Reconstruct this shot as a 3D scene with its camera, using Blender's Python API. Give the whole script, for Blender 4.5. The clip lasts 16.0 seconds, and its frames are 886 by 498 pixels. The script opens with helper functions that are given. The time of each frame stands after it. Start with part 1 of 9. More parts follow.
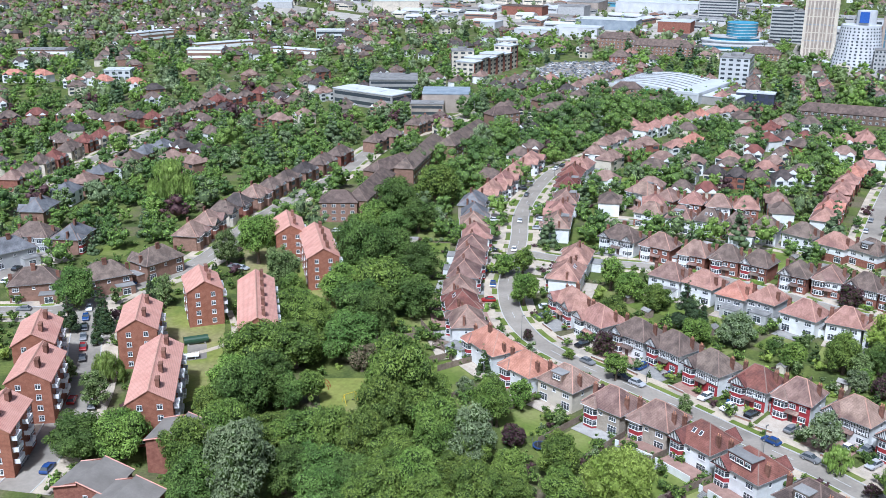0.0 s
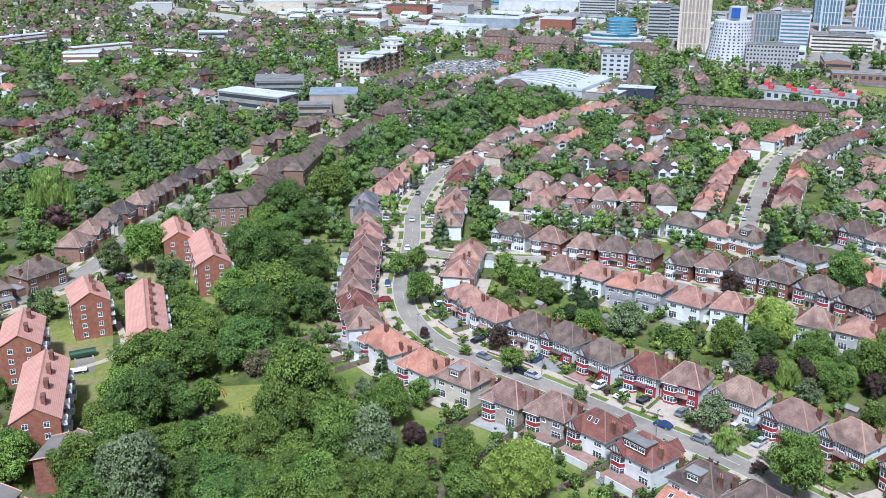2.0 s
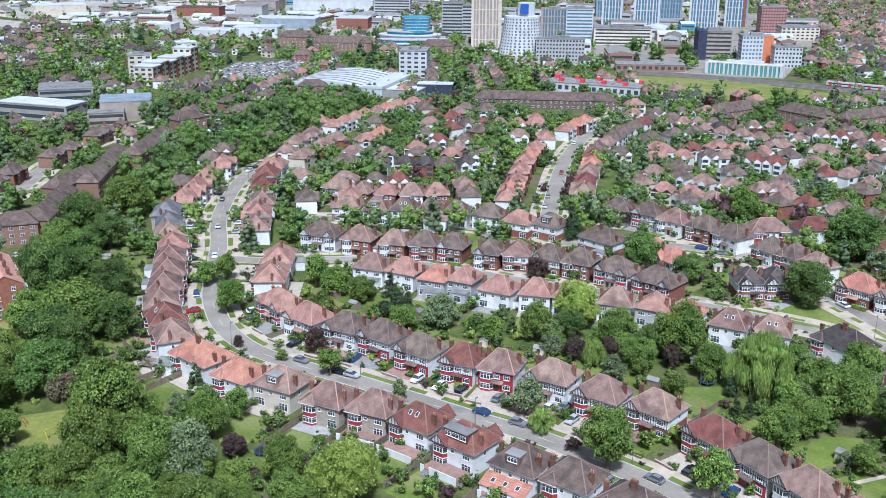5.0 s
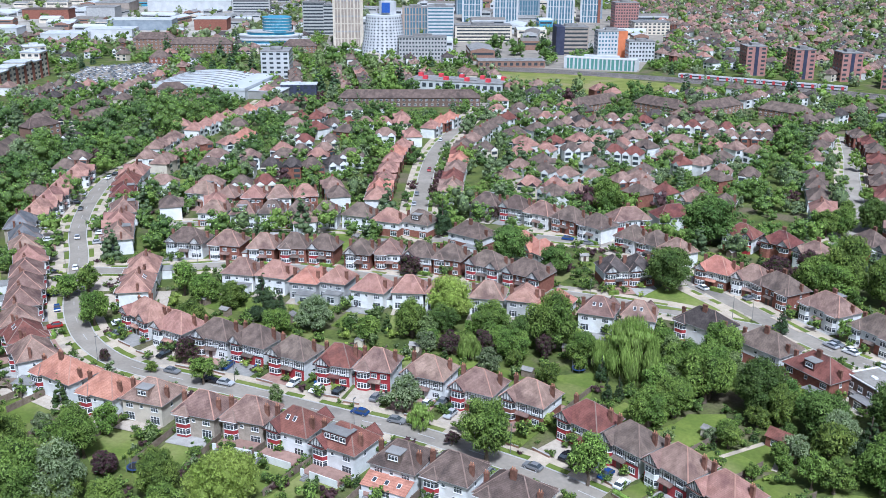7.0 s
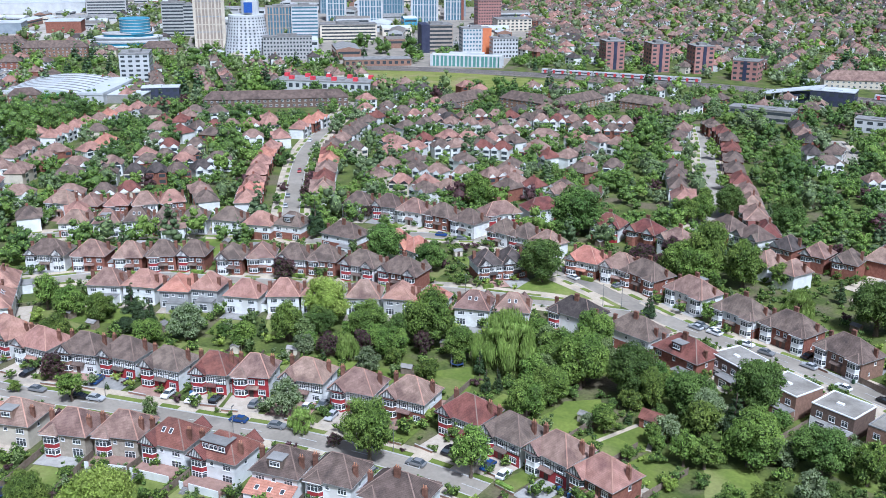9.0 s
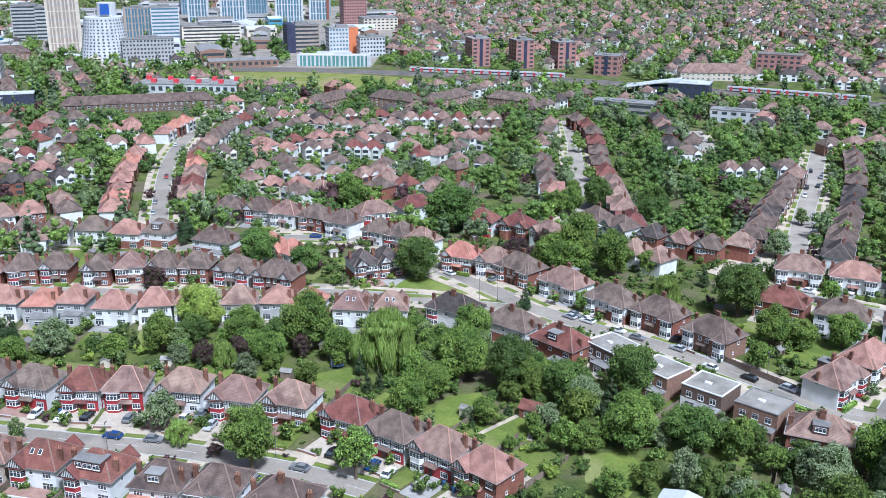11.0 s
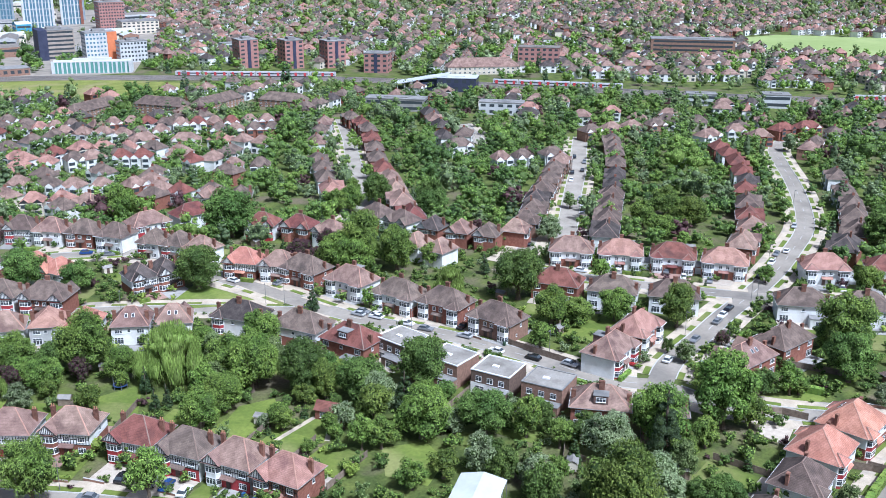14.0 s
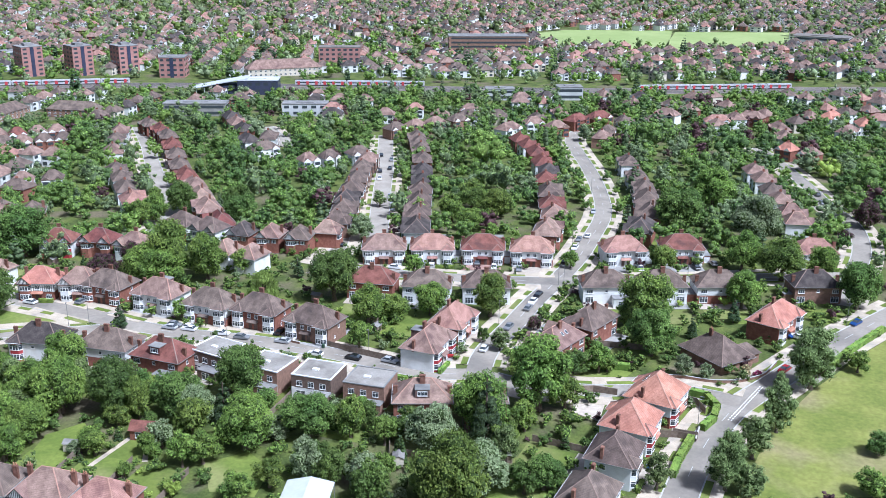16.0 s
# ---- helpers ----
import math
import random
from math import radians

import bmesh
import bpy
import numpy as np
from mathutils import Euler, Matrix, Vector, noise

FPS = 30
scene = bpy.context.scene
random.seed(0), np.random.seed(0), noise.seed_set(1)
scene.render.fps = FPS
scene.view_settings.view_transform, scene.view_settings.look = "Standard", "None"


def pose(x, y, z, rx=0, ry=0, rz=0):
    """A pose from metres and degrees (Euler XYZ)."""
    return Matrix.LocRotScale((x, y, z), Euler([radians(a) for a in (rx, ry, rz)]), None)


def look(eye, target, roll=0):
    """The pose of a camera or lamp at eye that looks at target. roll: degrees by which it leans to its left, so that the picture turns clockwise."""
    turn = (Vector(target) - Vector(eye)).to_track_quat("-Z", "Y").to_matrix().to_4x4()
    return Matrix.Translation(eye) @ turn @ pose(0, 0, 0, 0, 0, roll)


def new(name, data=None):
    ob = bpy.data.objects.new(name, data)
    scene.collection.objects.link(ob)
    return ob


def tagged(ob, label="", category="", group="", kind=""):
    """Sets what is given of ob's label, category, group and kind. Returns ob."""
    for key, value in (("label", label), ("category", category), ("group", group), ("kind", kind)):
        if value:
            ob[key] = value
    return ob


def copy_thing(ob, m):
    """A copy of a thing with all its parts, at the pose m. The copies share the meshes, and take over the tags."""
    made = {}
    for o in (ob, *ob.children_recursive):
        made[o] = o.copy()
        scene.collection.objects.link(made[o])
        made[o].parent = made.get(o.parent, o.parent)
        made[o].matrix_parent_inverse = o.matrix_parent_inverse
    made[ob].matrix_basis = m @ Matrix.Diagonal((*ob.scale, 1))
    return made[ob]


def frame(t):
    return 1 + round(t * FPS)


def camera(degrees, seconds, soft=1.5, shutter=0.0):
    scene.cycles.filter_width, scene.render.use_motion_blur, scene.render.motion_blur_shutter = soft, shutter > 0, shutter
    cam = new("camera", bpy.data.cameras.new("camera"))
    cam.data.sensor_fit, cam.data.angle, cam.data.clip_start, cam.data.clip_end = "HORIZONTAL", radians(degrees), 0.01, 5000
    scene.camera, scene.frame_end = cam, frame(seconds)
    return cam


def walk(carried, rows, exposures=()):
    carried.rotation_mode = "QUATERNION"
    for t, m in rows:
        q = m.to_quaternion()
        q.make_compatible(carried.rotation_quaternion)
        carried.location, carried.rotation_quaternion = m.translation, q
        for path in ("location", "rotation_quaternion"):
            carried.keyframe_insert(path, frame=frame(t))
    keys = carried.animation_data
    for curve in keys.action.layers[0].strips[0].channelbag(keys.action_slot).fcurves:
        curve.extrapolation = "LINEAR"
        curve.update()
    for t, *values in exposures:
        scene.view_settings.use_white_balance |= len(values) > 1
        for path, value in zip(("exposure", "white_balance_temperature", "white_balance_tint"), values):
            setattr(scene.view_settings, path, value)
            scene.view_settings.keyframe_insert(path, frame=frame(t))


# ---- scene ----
from collections import defaultdict

# ---- camera: a drone that hovers and pans ----
cam = camera(48.33, 16.0, soft=0.62)
PATH = [
    (0, (0, 0, 108), (-0.41, 189.75, 44.80), 0.39),
    (0.5, (0, 0, 108), (5.22, 189.67, 44.78), 0.38),
    (1, (0, 0, 108), (9.94, 189.48, 44.76), 0.38),
    (1.5, (0, 0, 108), (15.18, 189.14, 44.78), 0.38),
    (2, (0, 0, 108), (21.11, 188.58, 44.82), 0.37),
    (2.5, (0, 0, 108), (27.19, 187.81, 44.84), 0.37),
    (3, (0, 0, 108), (33.55, 186.78, 44.86), 0.37),
    (3.5, (0, 0, 108), (39.83, 185.55, 44.88), 0.38),
    (4, (0, 0, 108), (46.07, 184.11, 44.90), 0.36),
    (6.5, (0, 0, 108), (76.59, 173.64, 44.88), 0.34),
    (7, (0, 0, 108), (82.52, 170.88, 44.84), 0.35),
    (7.5, (0, 0, 108), (88.25, 167.97, 44.79), 0.35),
    (8, (0, 0, 108), (93.53, 165.09, 44.76), 0.37),
    (8.5, (0, 0, 108), (99.08, 161.81, 44.76), 0.39),
    (9, (0, 0, 108), (104.57, 158.31, 44.72), 0.38),
    (11.5, (0, 0, 108), (129.56, 138.60, 44.72), 0.40),
    (12, (0, 0, 108), (134.63, 133.71, 44.78), 0.40),
    (12.5, (0, 0, 108), (139.57, 128.55, 44.79), 0.39),
    (13, (0, 0, 108), (144.31, 123.21, 44.79), 0.38),
    (13.5, (0, 0, 108), (148.93, 117.57, 44.78), 0.37),
    (14, (0, 0, 108), (153.92, 110.96, 44.78), 0.36),
    (14.5, (0, 0, 108), (159.10, 103.41, 44.80), 0.36),
    (15, (0, 0, 108), (164.07, 95.32, 44.80), 0.36),
    (15.5, (0, 0, 108), (168.76, 86.77, 44.82), 0.37),
    (16, (0, 0, 108), (172.87, 78.39, 44.98), 0.37),
]
walk(cam, [(t, look(eye, target, roll)) for t, eye, target, roll in PATH], exposures=[(0.0, 0.32, 5240, 9), (4.0, 0.23, 5200, 9), (8.0, 0.24, 5150, 9), (12.0, 0.39, 5140, 9), (16.0, 0.55, 5140, 11)])

# ---- daylight: bright high cloud, a wide soft sun ----
SUN_AZ, SUN_EL = 194.0, 56.0
world = bpy.data.worlds.new("sky")
scene.world = world
world.use_nodes = True
wn = world.node_tree
sky = wn.nodes.new("ShaderNodeTexSky")
sky.sky_type, sky.sun_disc = "NISHITA", False
sky.sun_elevation, sky.sun_rotation = radians(SUN_EL), radians(SUN_AZ)
sky.air_density, sky.dust_density, sky.ozone_density = 0.7, 5.0, 0.5
wn.links.new(sky.outputs[0], wn.nodes["Background"].inputs[0])
wn.nodes["Background"].inputs[1].default_value = 0.080
sun = new("sun", bpy.data.lights.new("sun", "SUN"))
sun.data.energy, sun.data.angle, sun.data.color = 4.2, radians(5), (1.0, 0.97, 0.93)
_d = Vector((math.sin(radians(SUN_AZ)) * math.cos(radians(SUN_EL)), math.cos(radians(SUN_AZ)) * math.cos(radians(SUN_EL)), math.sin(radians(SUN_EL))))
sun.matrix_world = look(_d * 300, (0, 0, 0))

# ---- plan, in metres ----
ROW_W = [(38, 435.9), (30, 416), (23.8, 398.7), (17.9, 382.6), (10.8, 366.9), (10.8, 350.9), (10.1, 338.3), (10.7, 325.2), (9, 312.3), (7.8, 299.1), (6, 286.4), (4.3, 272.2), (4.9, 260.6), (6.1, 247.7)]
ROW_S = [(12.4, 232.5), (20.4, 218.9), (29.1, 211.3), (38.2, 200.1), (47, 193.1), (54.6, 184), (61.4, 173.1), (69.2, 161.2), (76.7, 152.8), (83.5, 140.7)]
ROW_N = [(37, 262.3), (42.6, 249.7), (51, 240.2), (58.9, 231.9), (65.7, 220.4), (74, 211.6), (81.7, 205), (91.4, 196.1), (98.7, 184.4), (106.9, 174.4), (112.9, 159.7), (115.7, 147.7), (118.9, 136), (120.5, 124)]
ROW_E = [(60.1, 427.2), (54.4, 412.8), (50.5, 394.8), (47, 371.4), (42.8, 354), (40.2, 339)]
ROW_E2 = [(42.4, 301.8), (37.7, 286.1)]
ROW_M1 = [(61, 323.8), (72.4, 315.2), (82.3, 307.2), (91.5, 303), (100.2, 297.7), (109.2, 288.3), (117.9, 284.3), (126, 277.4), (133.9, 270.6), (141.5, 259.7), (148.6, 247.1)]
ROW_M2 = [(69.3, 285.4), (78, 278.5), (85.1, 269.7), (93.1, 266), (100.1, 254.7), (109.6, 249.3), (118, 243.8), (128.5, 235.4), (137, 229), (142.8, 221.4), (150.6, 211.6), (158.6, 204.2)]
ROW_M0 = [(76.9, 354.5), (86.4, 348.5), (96.3, 345.6), (105, 340), (114.1, 335.8), (124.7, 328.5), (131.8, 317.3), (141.1, 310.6), (151.1, 289.6)]
ROW_P = [(79.7, 383.5), (87.4, 374.3), (96, 369.5), (105.1, 365.3), (114.7, 362.8)]
ROW_L = [(139.1, 348), (145, 359.6), (152, 371.6), (160.6, 388.5), (169.1, 403.6), (176.8, 416.6), (185.1, 429)]
ROW_RR = [(171.7, 347.5), (179.7, 362.3), (188.4, 377.1), (196.8, 391.1), (204.8, 405.3), (212.4, 416.8), (222.2, 428.1), (232.5, 438.6)]
ROW_M0R = [(174.2, 322.1), (182.3, 313.2), (187.1, 302.5), (192.7, 291.8), (196.5, 279.9), (199.9, 263.6), (203.1, 255.2), (204.2, 244.7)]
ROW_Q1 = [(204, 225), (208.7, 213.8)]
ROW_Q1C = [(210.4, 204.2), (211.2, 185.8), (210.9, 167.5), (213.2, 152.5), (212.5, 134.5)]
ROW_M2C = [(171.7, 191.7), (176.4, 173.3), (177.3, 156.6)]
ROW_FL = [(184.3, 145.7), (182.6, 128.8), (183.8, 115.7), (185.5, 102.7)]
ROW_K = [(183.9, 88.3), (190, 75.4)]
ROW_CN = [(211.8, 100.2), (228.5, 100.8)]
ROW_C1 = [(276.8, 147), (283.7, 132.6), (291, 117.3), (295.8, 101.6)]
ROW_C1R = [(309.4, 74.6), (319.7, 57.4), (333.9, 16.5)]
ROW_C2 = [(247, 135.2), (251, 118.8), (258.1, 102.8)]
ROW_C2R = [(273.8, 70.8), (281.2, 55.4), (288.5, 40), (301, 13.7)]
ROW_CL = [(283.5, 172.8), (295.1, 175.7), (308.9, 181.1), (321.8, 187.5), (336.2, 193.2), (352.6, 199.8), (369.3, 206.9), (384.7, 212.5)]
ROW_CR = [(300, 146.2), (314.3, 152.6), (330.5, 160), (346, 166.8), (360.3, 172.9), (376.3, 180.6), (395.7, 189.9), (414.5, 199.8), (427.8, 207.1), (439.4, 214)]
ROW_CS = [(316.7, 103.6), (336, 107.5), (348.7, 112.9), (366, 119.4), (385.4, 127.7), (400.2, 131.5), (414.3, 139), (431.8, 147.8), (445.3, 156.9), (455.8, 165.1)]
ROW_CT = [(334.5, 74.4), (353.7, 75.9), (372.9, 81.6), (389.7, 86.7), (407.2, 93.9), (431.4, 104)]
ROW_CU = [(365.9, 25.1), (376.7, 28.2), (393.9, 34.2), (407.8, 39.1), (425.7, 44.7), (439.7, 50.1)]
ROW_T1 = [(275.7, 212.7), (288.8, 228.1), (300.7, 240.7), (313.9, 253.7), (325.4, 267), (338.9, 281.4), (354.3, 295.7), (369.9, 310.7), (387, 327), (396.6, 339.6), (405.8, 354.7)]
ROW_T2 = [(284.7, 260.5), (298.1, 275.9), (310.4, 288.9), (320.2, 300.7), (348, 327.4), (368.1, 343.8), (385, 356.4)]
ROW_X1 = [(270.1, 224.5), (268.5, 211.7), (269.1, 198.2), (271.1, 188), (273.7, 178.2)]
ROW_X2 = [(235.9, 249.5), (241.9, 237), (243.6, 223.4)]
ROW_X3 = [(250.2, 191.5), (249.9, 181.3)]
ROW_Z = [(208, 39.9), (192.5, 42), (177.4, 41.6), (160.2, 42)]
ROW_Z2 = [(268.1, 20.9), (240.8, 28.7)]
ROW_Z3 = [(243.9, 66.3), (227, 70.5)]
ROW_Y1 = [(174.9, 239.6), (182.5, 237.3)]
ROW_Y2 = [(162.1, 274), (163.5, 263.4)]
ROW_G1 = [(84.6, 395), (96.4, 389.7), (105.7, 387.5)]
ROW_G2 = [(106.1, 420), (116.3, 415.4), (124.7, 411.7)]
ROW_H1 = [(75.1, 443.5), (87.9, 463.1), (97.4, 473.9), (111.6, 469), (121.8, 482)]
ROW_H2 = [(78.4, 475.5), (87.9, 489.7), (103.1, 508.9), (111.2, 518.5), (119.5, 528.5), (126.6, 536), (135.3, 541.4), (142.3, 549.7), (153.1, 558.7), (163.3, 564.5)]
ROW_G4 = [(130.2, 444.2), (136.8, 437.2), (148.3, 436)]
ROW_G4B = [(145.8, 458), (157.1, 452.9)]
ROW_G5 = [(132.6, 408.1), (143.1, 408.1)]
ROW_G6 = [(163.2, 516.2), (161.2, 486.3), (172.8, 492.7), (181, 490.8), (189.5, 488.7), (198.6, 484.6)]
ROW_G6B = [(170.8, 514.6), (179.5, 525.6), (173.4, 471.2), (164.4, 545.8), (177.2, 564.7)]
ROW_G7 = [(213.2, 494), (199.8, 450.1)]
ROW_G8 = [(216.8, 464.8), (227.6, 475.2), (237.1, 483.4)]
ROW_G8R = [(242.5, 450.1), (255.3, 461.2), (265.3, 469.1)]
ROW_G9 = [(273.4, 474.6), (278.4, 466.9), (285.5, 461.9), (292.4, 458.8), (299.9, 455.5)]
ROW_G10 = [(264.8, 436.9), (278.3, 439.1), (287.4, 443.5), (291.2, 433.3)]
ROW_G11 = [(240.8, 408.3), (243.3, 392), (254.6, 388.3)]
ROW_G11B = [(229.4, 393), (255.2, 404.6), (270.3, 405.1)]
ROW_G12 = [(215.3, 368.4), (221.8, 357.5), (226.4, 347.6)]
ROW_G12B = [(204, 340.8), (211.7, 333.3), (214.2, 320.4)]
ROW_J1 = [(306.4, 443.7), (316.2, 442.9), (323.8, 437.8), (328.5, 430.4), (331.5, 420.4), (337.3, 414.5), (344.6, 409.5), (350.9, 403.4), (357.1, 397.4), (365.3, 392.1), (371.9, 385.9)]
ROW_J2 = [(298.5, 426.8), (301.5, 415.7), (309.5, 412.1), (319, 407.9), (339.8, 387.6), (344.8, 380.7), (352.1, 374.5), (358.8, 368.5)]
ROW_J3 = [(277.8, 398.9), (283.4, 387.8), (299.8, 397.9), (312.8, 381.7)]
ROW_J4 = [(270.7, 375.7), (277, 368.9), (285.2, 356.3), (284.9, 344.1)]
ROW_J4B = [(293.3, 340.3), (308.1, 344.7), (328.4, 357.9), (331, 347.3)]
ROW_J5 = [(233.4, 339), (242.2, 329.8), (258.1, 337.7)]
ROW_J5B = [(245, 317.2), (246.8, 306.6), (249, 292.5), (257.2, 283.4)]
ROW_J6 = [(290.2, 323.2), (297.7, 314.3)]
ROW_J7 = [(211.9, 283), (229, 279.3)]
ROW_D1N = [(-180.2, 398.6), (-179.3, 410.4), (-180.1, 427.1), (-177.2, 436.1), (-177.2, 454.8), (-175.5, 471.3), (-171.4, 482.1), (-165.9, 490.6)]
ROW_D1M = [(-159.6, 531.6), (-153.1, 541.9), (-149.8, 552.3), (-146.3, 565), (-141.3, 574.5), (-136.3, 586.2), (-129.6, 594.4), (-123.1, 604.9), (-116.3, 615.7), (-110.1, 624.7), (-100.1, 629.6)]
ROW_D1S = [(-151.7, 354.8), (-150.6, 379.4), (-148.8, 394.8), (-147.1, 409.4), (-144.1, 421.8), (-141.9, 434.9), (-139.3, 448.9), (-135, 461.2), (-133.1, 479.4)]
ROW_D2N = [(-87.8, 325.2), (-85.3, 338.8), (-82.4, 352), (-79.4, 363), (-75.3, 375.5), (-71.3, 388.7), (-66.7, 402), (-61.5, 416), (-55.4, 432.1), (-49.6, 449.4)]
ROW_D2F = [(-34.5, 477.4), (-27.7, 491.3), (-16.9, 519.5), (-11.4, 527.6), (-3.5, 537.6)]
ROW_LW = [(-122.5, 276.7), (-103.5, 282.1), (-91.9, 297.3)]
ROW_LW2 = [(-140.6, 322.6), (-127.1, 321.6), (-142.7, 305.8)]
ROW_D3 = [(-237.5, 530.3), (-225.6, 539.1), (-207.1, 539.8), (-193.5, 532), (-178.8, 524.5)]
ROW_D4 = [(-298.3, 683.7), (-279.2, 684.6), (-249, 660.4), (-242.1, 673.4), (-228.5, 661.4), (-204.4, 650.3)]
ROW_D5 = [(-217.6, 515.2), (-187.3, 473.5)]
ROW_U1 = [(557.6, 114.3), (549.8, 84.7), (570.2, 69.6), (543.6, 51.4), (521.9, 46.2)]
ROW_U2 = [(491.9, 41.6), (486.3, 30.8)]
ROW_U3 = [(480, 180.4), (500.5, 173.5), (495.5, 159.1), (518.5, 155.4), (532.1, 146.5)]
ROW_U4 = [(453.8, 233.5), (465.2, 227.5), (476.9, 221.4), (489.6, 213.7)]
ROW_U5 = [(396.7, 285.5), (383.7, 268.3), (406.7, 280.7)]
ROW_U9 = [(417.5, 303), (430, 316.5), (442.4, 329.1)]
ROW_U6 = [(372.9, 236.6), (382.1, 230.8), (395.2, 222.7)]
ROW_U7 = [(495.8, 131.6), (480.6, 130.3)]
ROW_U8 = [(551.5, 18.3), (575.5, 11.1), (590.1, 29.4), (593.8, 3.2)]
ROAD_NEAR = [(167.8, 605.3), (141.7, 561), (129.5, 551.5), (98.1, 507.5), (69.9, 466.7), (53.9, 444.4), (45.9, 428.7), (35.6, 395.4), (29.3, 365.7), (26.7, 338.8), (23.6, 315.6), (19.8, 290.5), (19.3, 272), (21.1, 257.3), (26.2, 243.2), (35.8, 230), (47, 217.9), (59.3, 202.7), (70.8, 188.5), (79.9, 177.6), (86.9, 166.5), (95.3, 152.2), (101.3, 138.5)]
ROAD_MID = [(24.6, 322.1), (37, 315.2), (51.5, 311), (68.9, 306.6), (85.2, 297.2), (100.1, 284.4), (114.2, 270.9), (128.2, 258.8), (142.3, 247.9), (155.8, 236.9), (167.3, 223.8), (178.1, 210.9), (185.8, 198), (190.9, 191.1)]
ROAD_TOPM = [(61, 360.5), (80.4, 353.2), (102.5, 339.9), (124.1, 326.1), (140.1, 313.4), (143.9, 302.1), (161, 297.9), (175.8, 291.1), (190.7, 277.1), (202.5, 263.3), (198.3, 237.9), (198.9, 223.4), (197, 201.2), (196.2, 184.7)]
ROAD_SIDE = [(140.1, 313.4), (154.3, 341.3), (166.1, 364), (184.7, 399), (202.6, 429.1), (226.5, 462.4), (257.6, 500.1), (276, 521.2), (291.6, 541.9)]
ROAD_EAST = [(197.3, 227.6), (198, 203.1), (197, 183.6), (198.3, 167), (202.1, 149.2), (203.8, 132.4), (204.3, 115.6), (204.1, 105.6), (204.8, 94.8), (209.3, 85.2)]
ROAD_NORTH = [(209.3, 85.2), (223.1, 88.2), (241.7, 88.3), (262.1, 88.9), (282.3, 88.5), (306.5, 89), (331.8, 91.5), (361.9, 95.8), (394.3, 106.5), (431.1, 122.1), (462.8, 137.2), (493.8, 149.9), (537.7, 154.4)]
ROAD_CROSS = [(262.6, 164.9), (264.2, 148.8), (269.9, 123.1), (276.7, 102.6), (282.3, 88.5), (292.2, 70.1), (299.4, 53.7), (309.4, 37.7), (318.9, 21.4), (330.2, 7.7)]
ROAD_RIGHT = [(299.1, 5.7), (321.5, 3.7), (356.8, 2), (388.1, 6.4), (415.5, 18), (447.2, 29.7), (479.5, 42.9), (512.8, 58.2)]
ROAD_PARK = [(170.2, 27.3), (191.5, 27), (214.7, 24.2), (235.9, 16.7), (256.4, 9.2), (277, 0.6), (304.9, -12)]
ROAD_LINK = [(209.3, 85.2), (208.4, 72), (212.6, 56.1), (221.1, 37.3), (221.7, 22.7)]
ROAD_LANE = [(457.1, 240.9), (421.1, 222.4), (390.2, 206.2), (354.4, 189), (298.4, 161.2)]
ROAD_TEE = [(417.3, 372.9), (380.3, 334.9), (352.6, 308.7), (321.6, 278), (301.9, 257.4), (279.2, 241.6), (267.9, 237.4)]
ROAD_CLOSE = [(448, 310.8), (425.9, 288.1), (410.4, 273.4)]
ROAD_LANE2 = [(262.6, 164.9), (275.1, 165.8), (285.9, 169.2), (305.4, 178.8)]
ROAD_DIAG = [(-184.6, 384.2), (-174.2, 404.2), (-168.3, 434.3), (-163.1, 473.8), (-155.3, 514.7), (-145.2, 545.9), (-129, 573.9), (-112.6, 612.6), (-92.4, 645.2)]
ROAD_ESTATE = [(-131.5, 263.9), (-109.6, 266.5), (-96.8, 284), (-84, 302), (-77.5, 323.1), (-72.9, 349.7), (-61.7, 387.6), (-47.5, 427.5), (-36.1, 479.3), (-20.6, 513.6), (3.4, 553.1), (23.9, 589)]
ROAD_COURT = [(-104.6, 272), (-96.9, 245.1), (-88.7, 217.9), (-85.8, 198), (-84.5, 178.7), (-85.6, 170.2)]
ROAD_STUB = [(-140.4, 288.1), (-137.4, 306.9), (-127.6, 315.8)]
ROADS = [("near", ROAD_NEAR, 2.9), ("mid", ROAD_MID, 3), ("topm", ROAD_TOPM, 3), ("side", ROAD_SIDE, 3.2), ("east", ROAD_EAST, 3.2), ("north", ROAD_NORTH, 3.2), ("cross", ROAD_CROSS, 3.2), ("right", ROAD_RIGHT, 3), ("park", ROAD_PARK, 3.4), ("link", ROAD_LINK, 3), ("lane", ROAD_LANE, 3.6), ("tee", ROAD_TEE, 3.2), ("close", ROAD_CLOSE, 4), ("lane2", ROAD_LANE2, 2.5), ("diag", ROAD_DIAG, 3), ("estate", ROAD_ESTATE, 3.4), ("court", ROAD_COURT, 4), ("stub", ROAD_STUB, 3.5)]
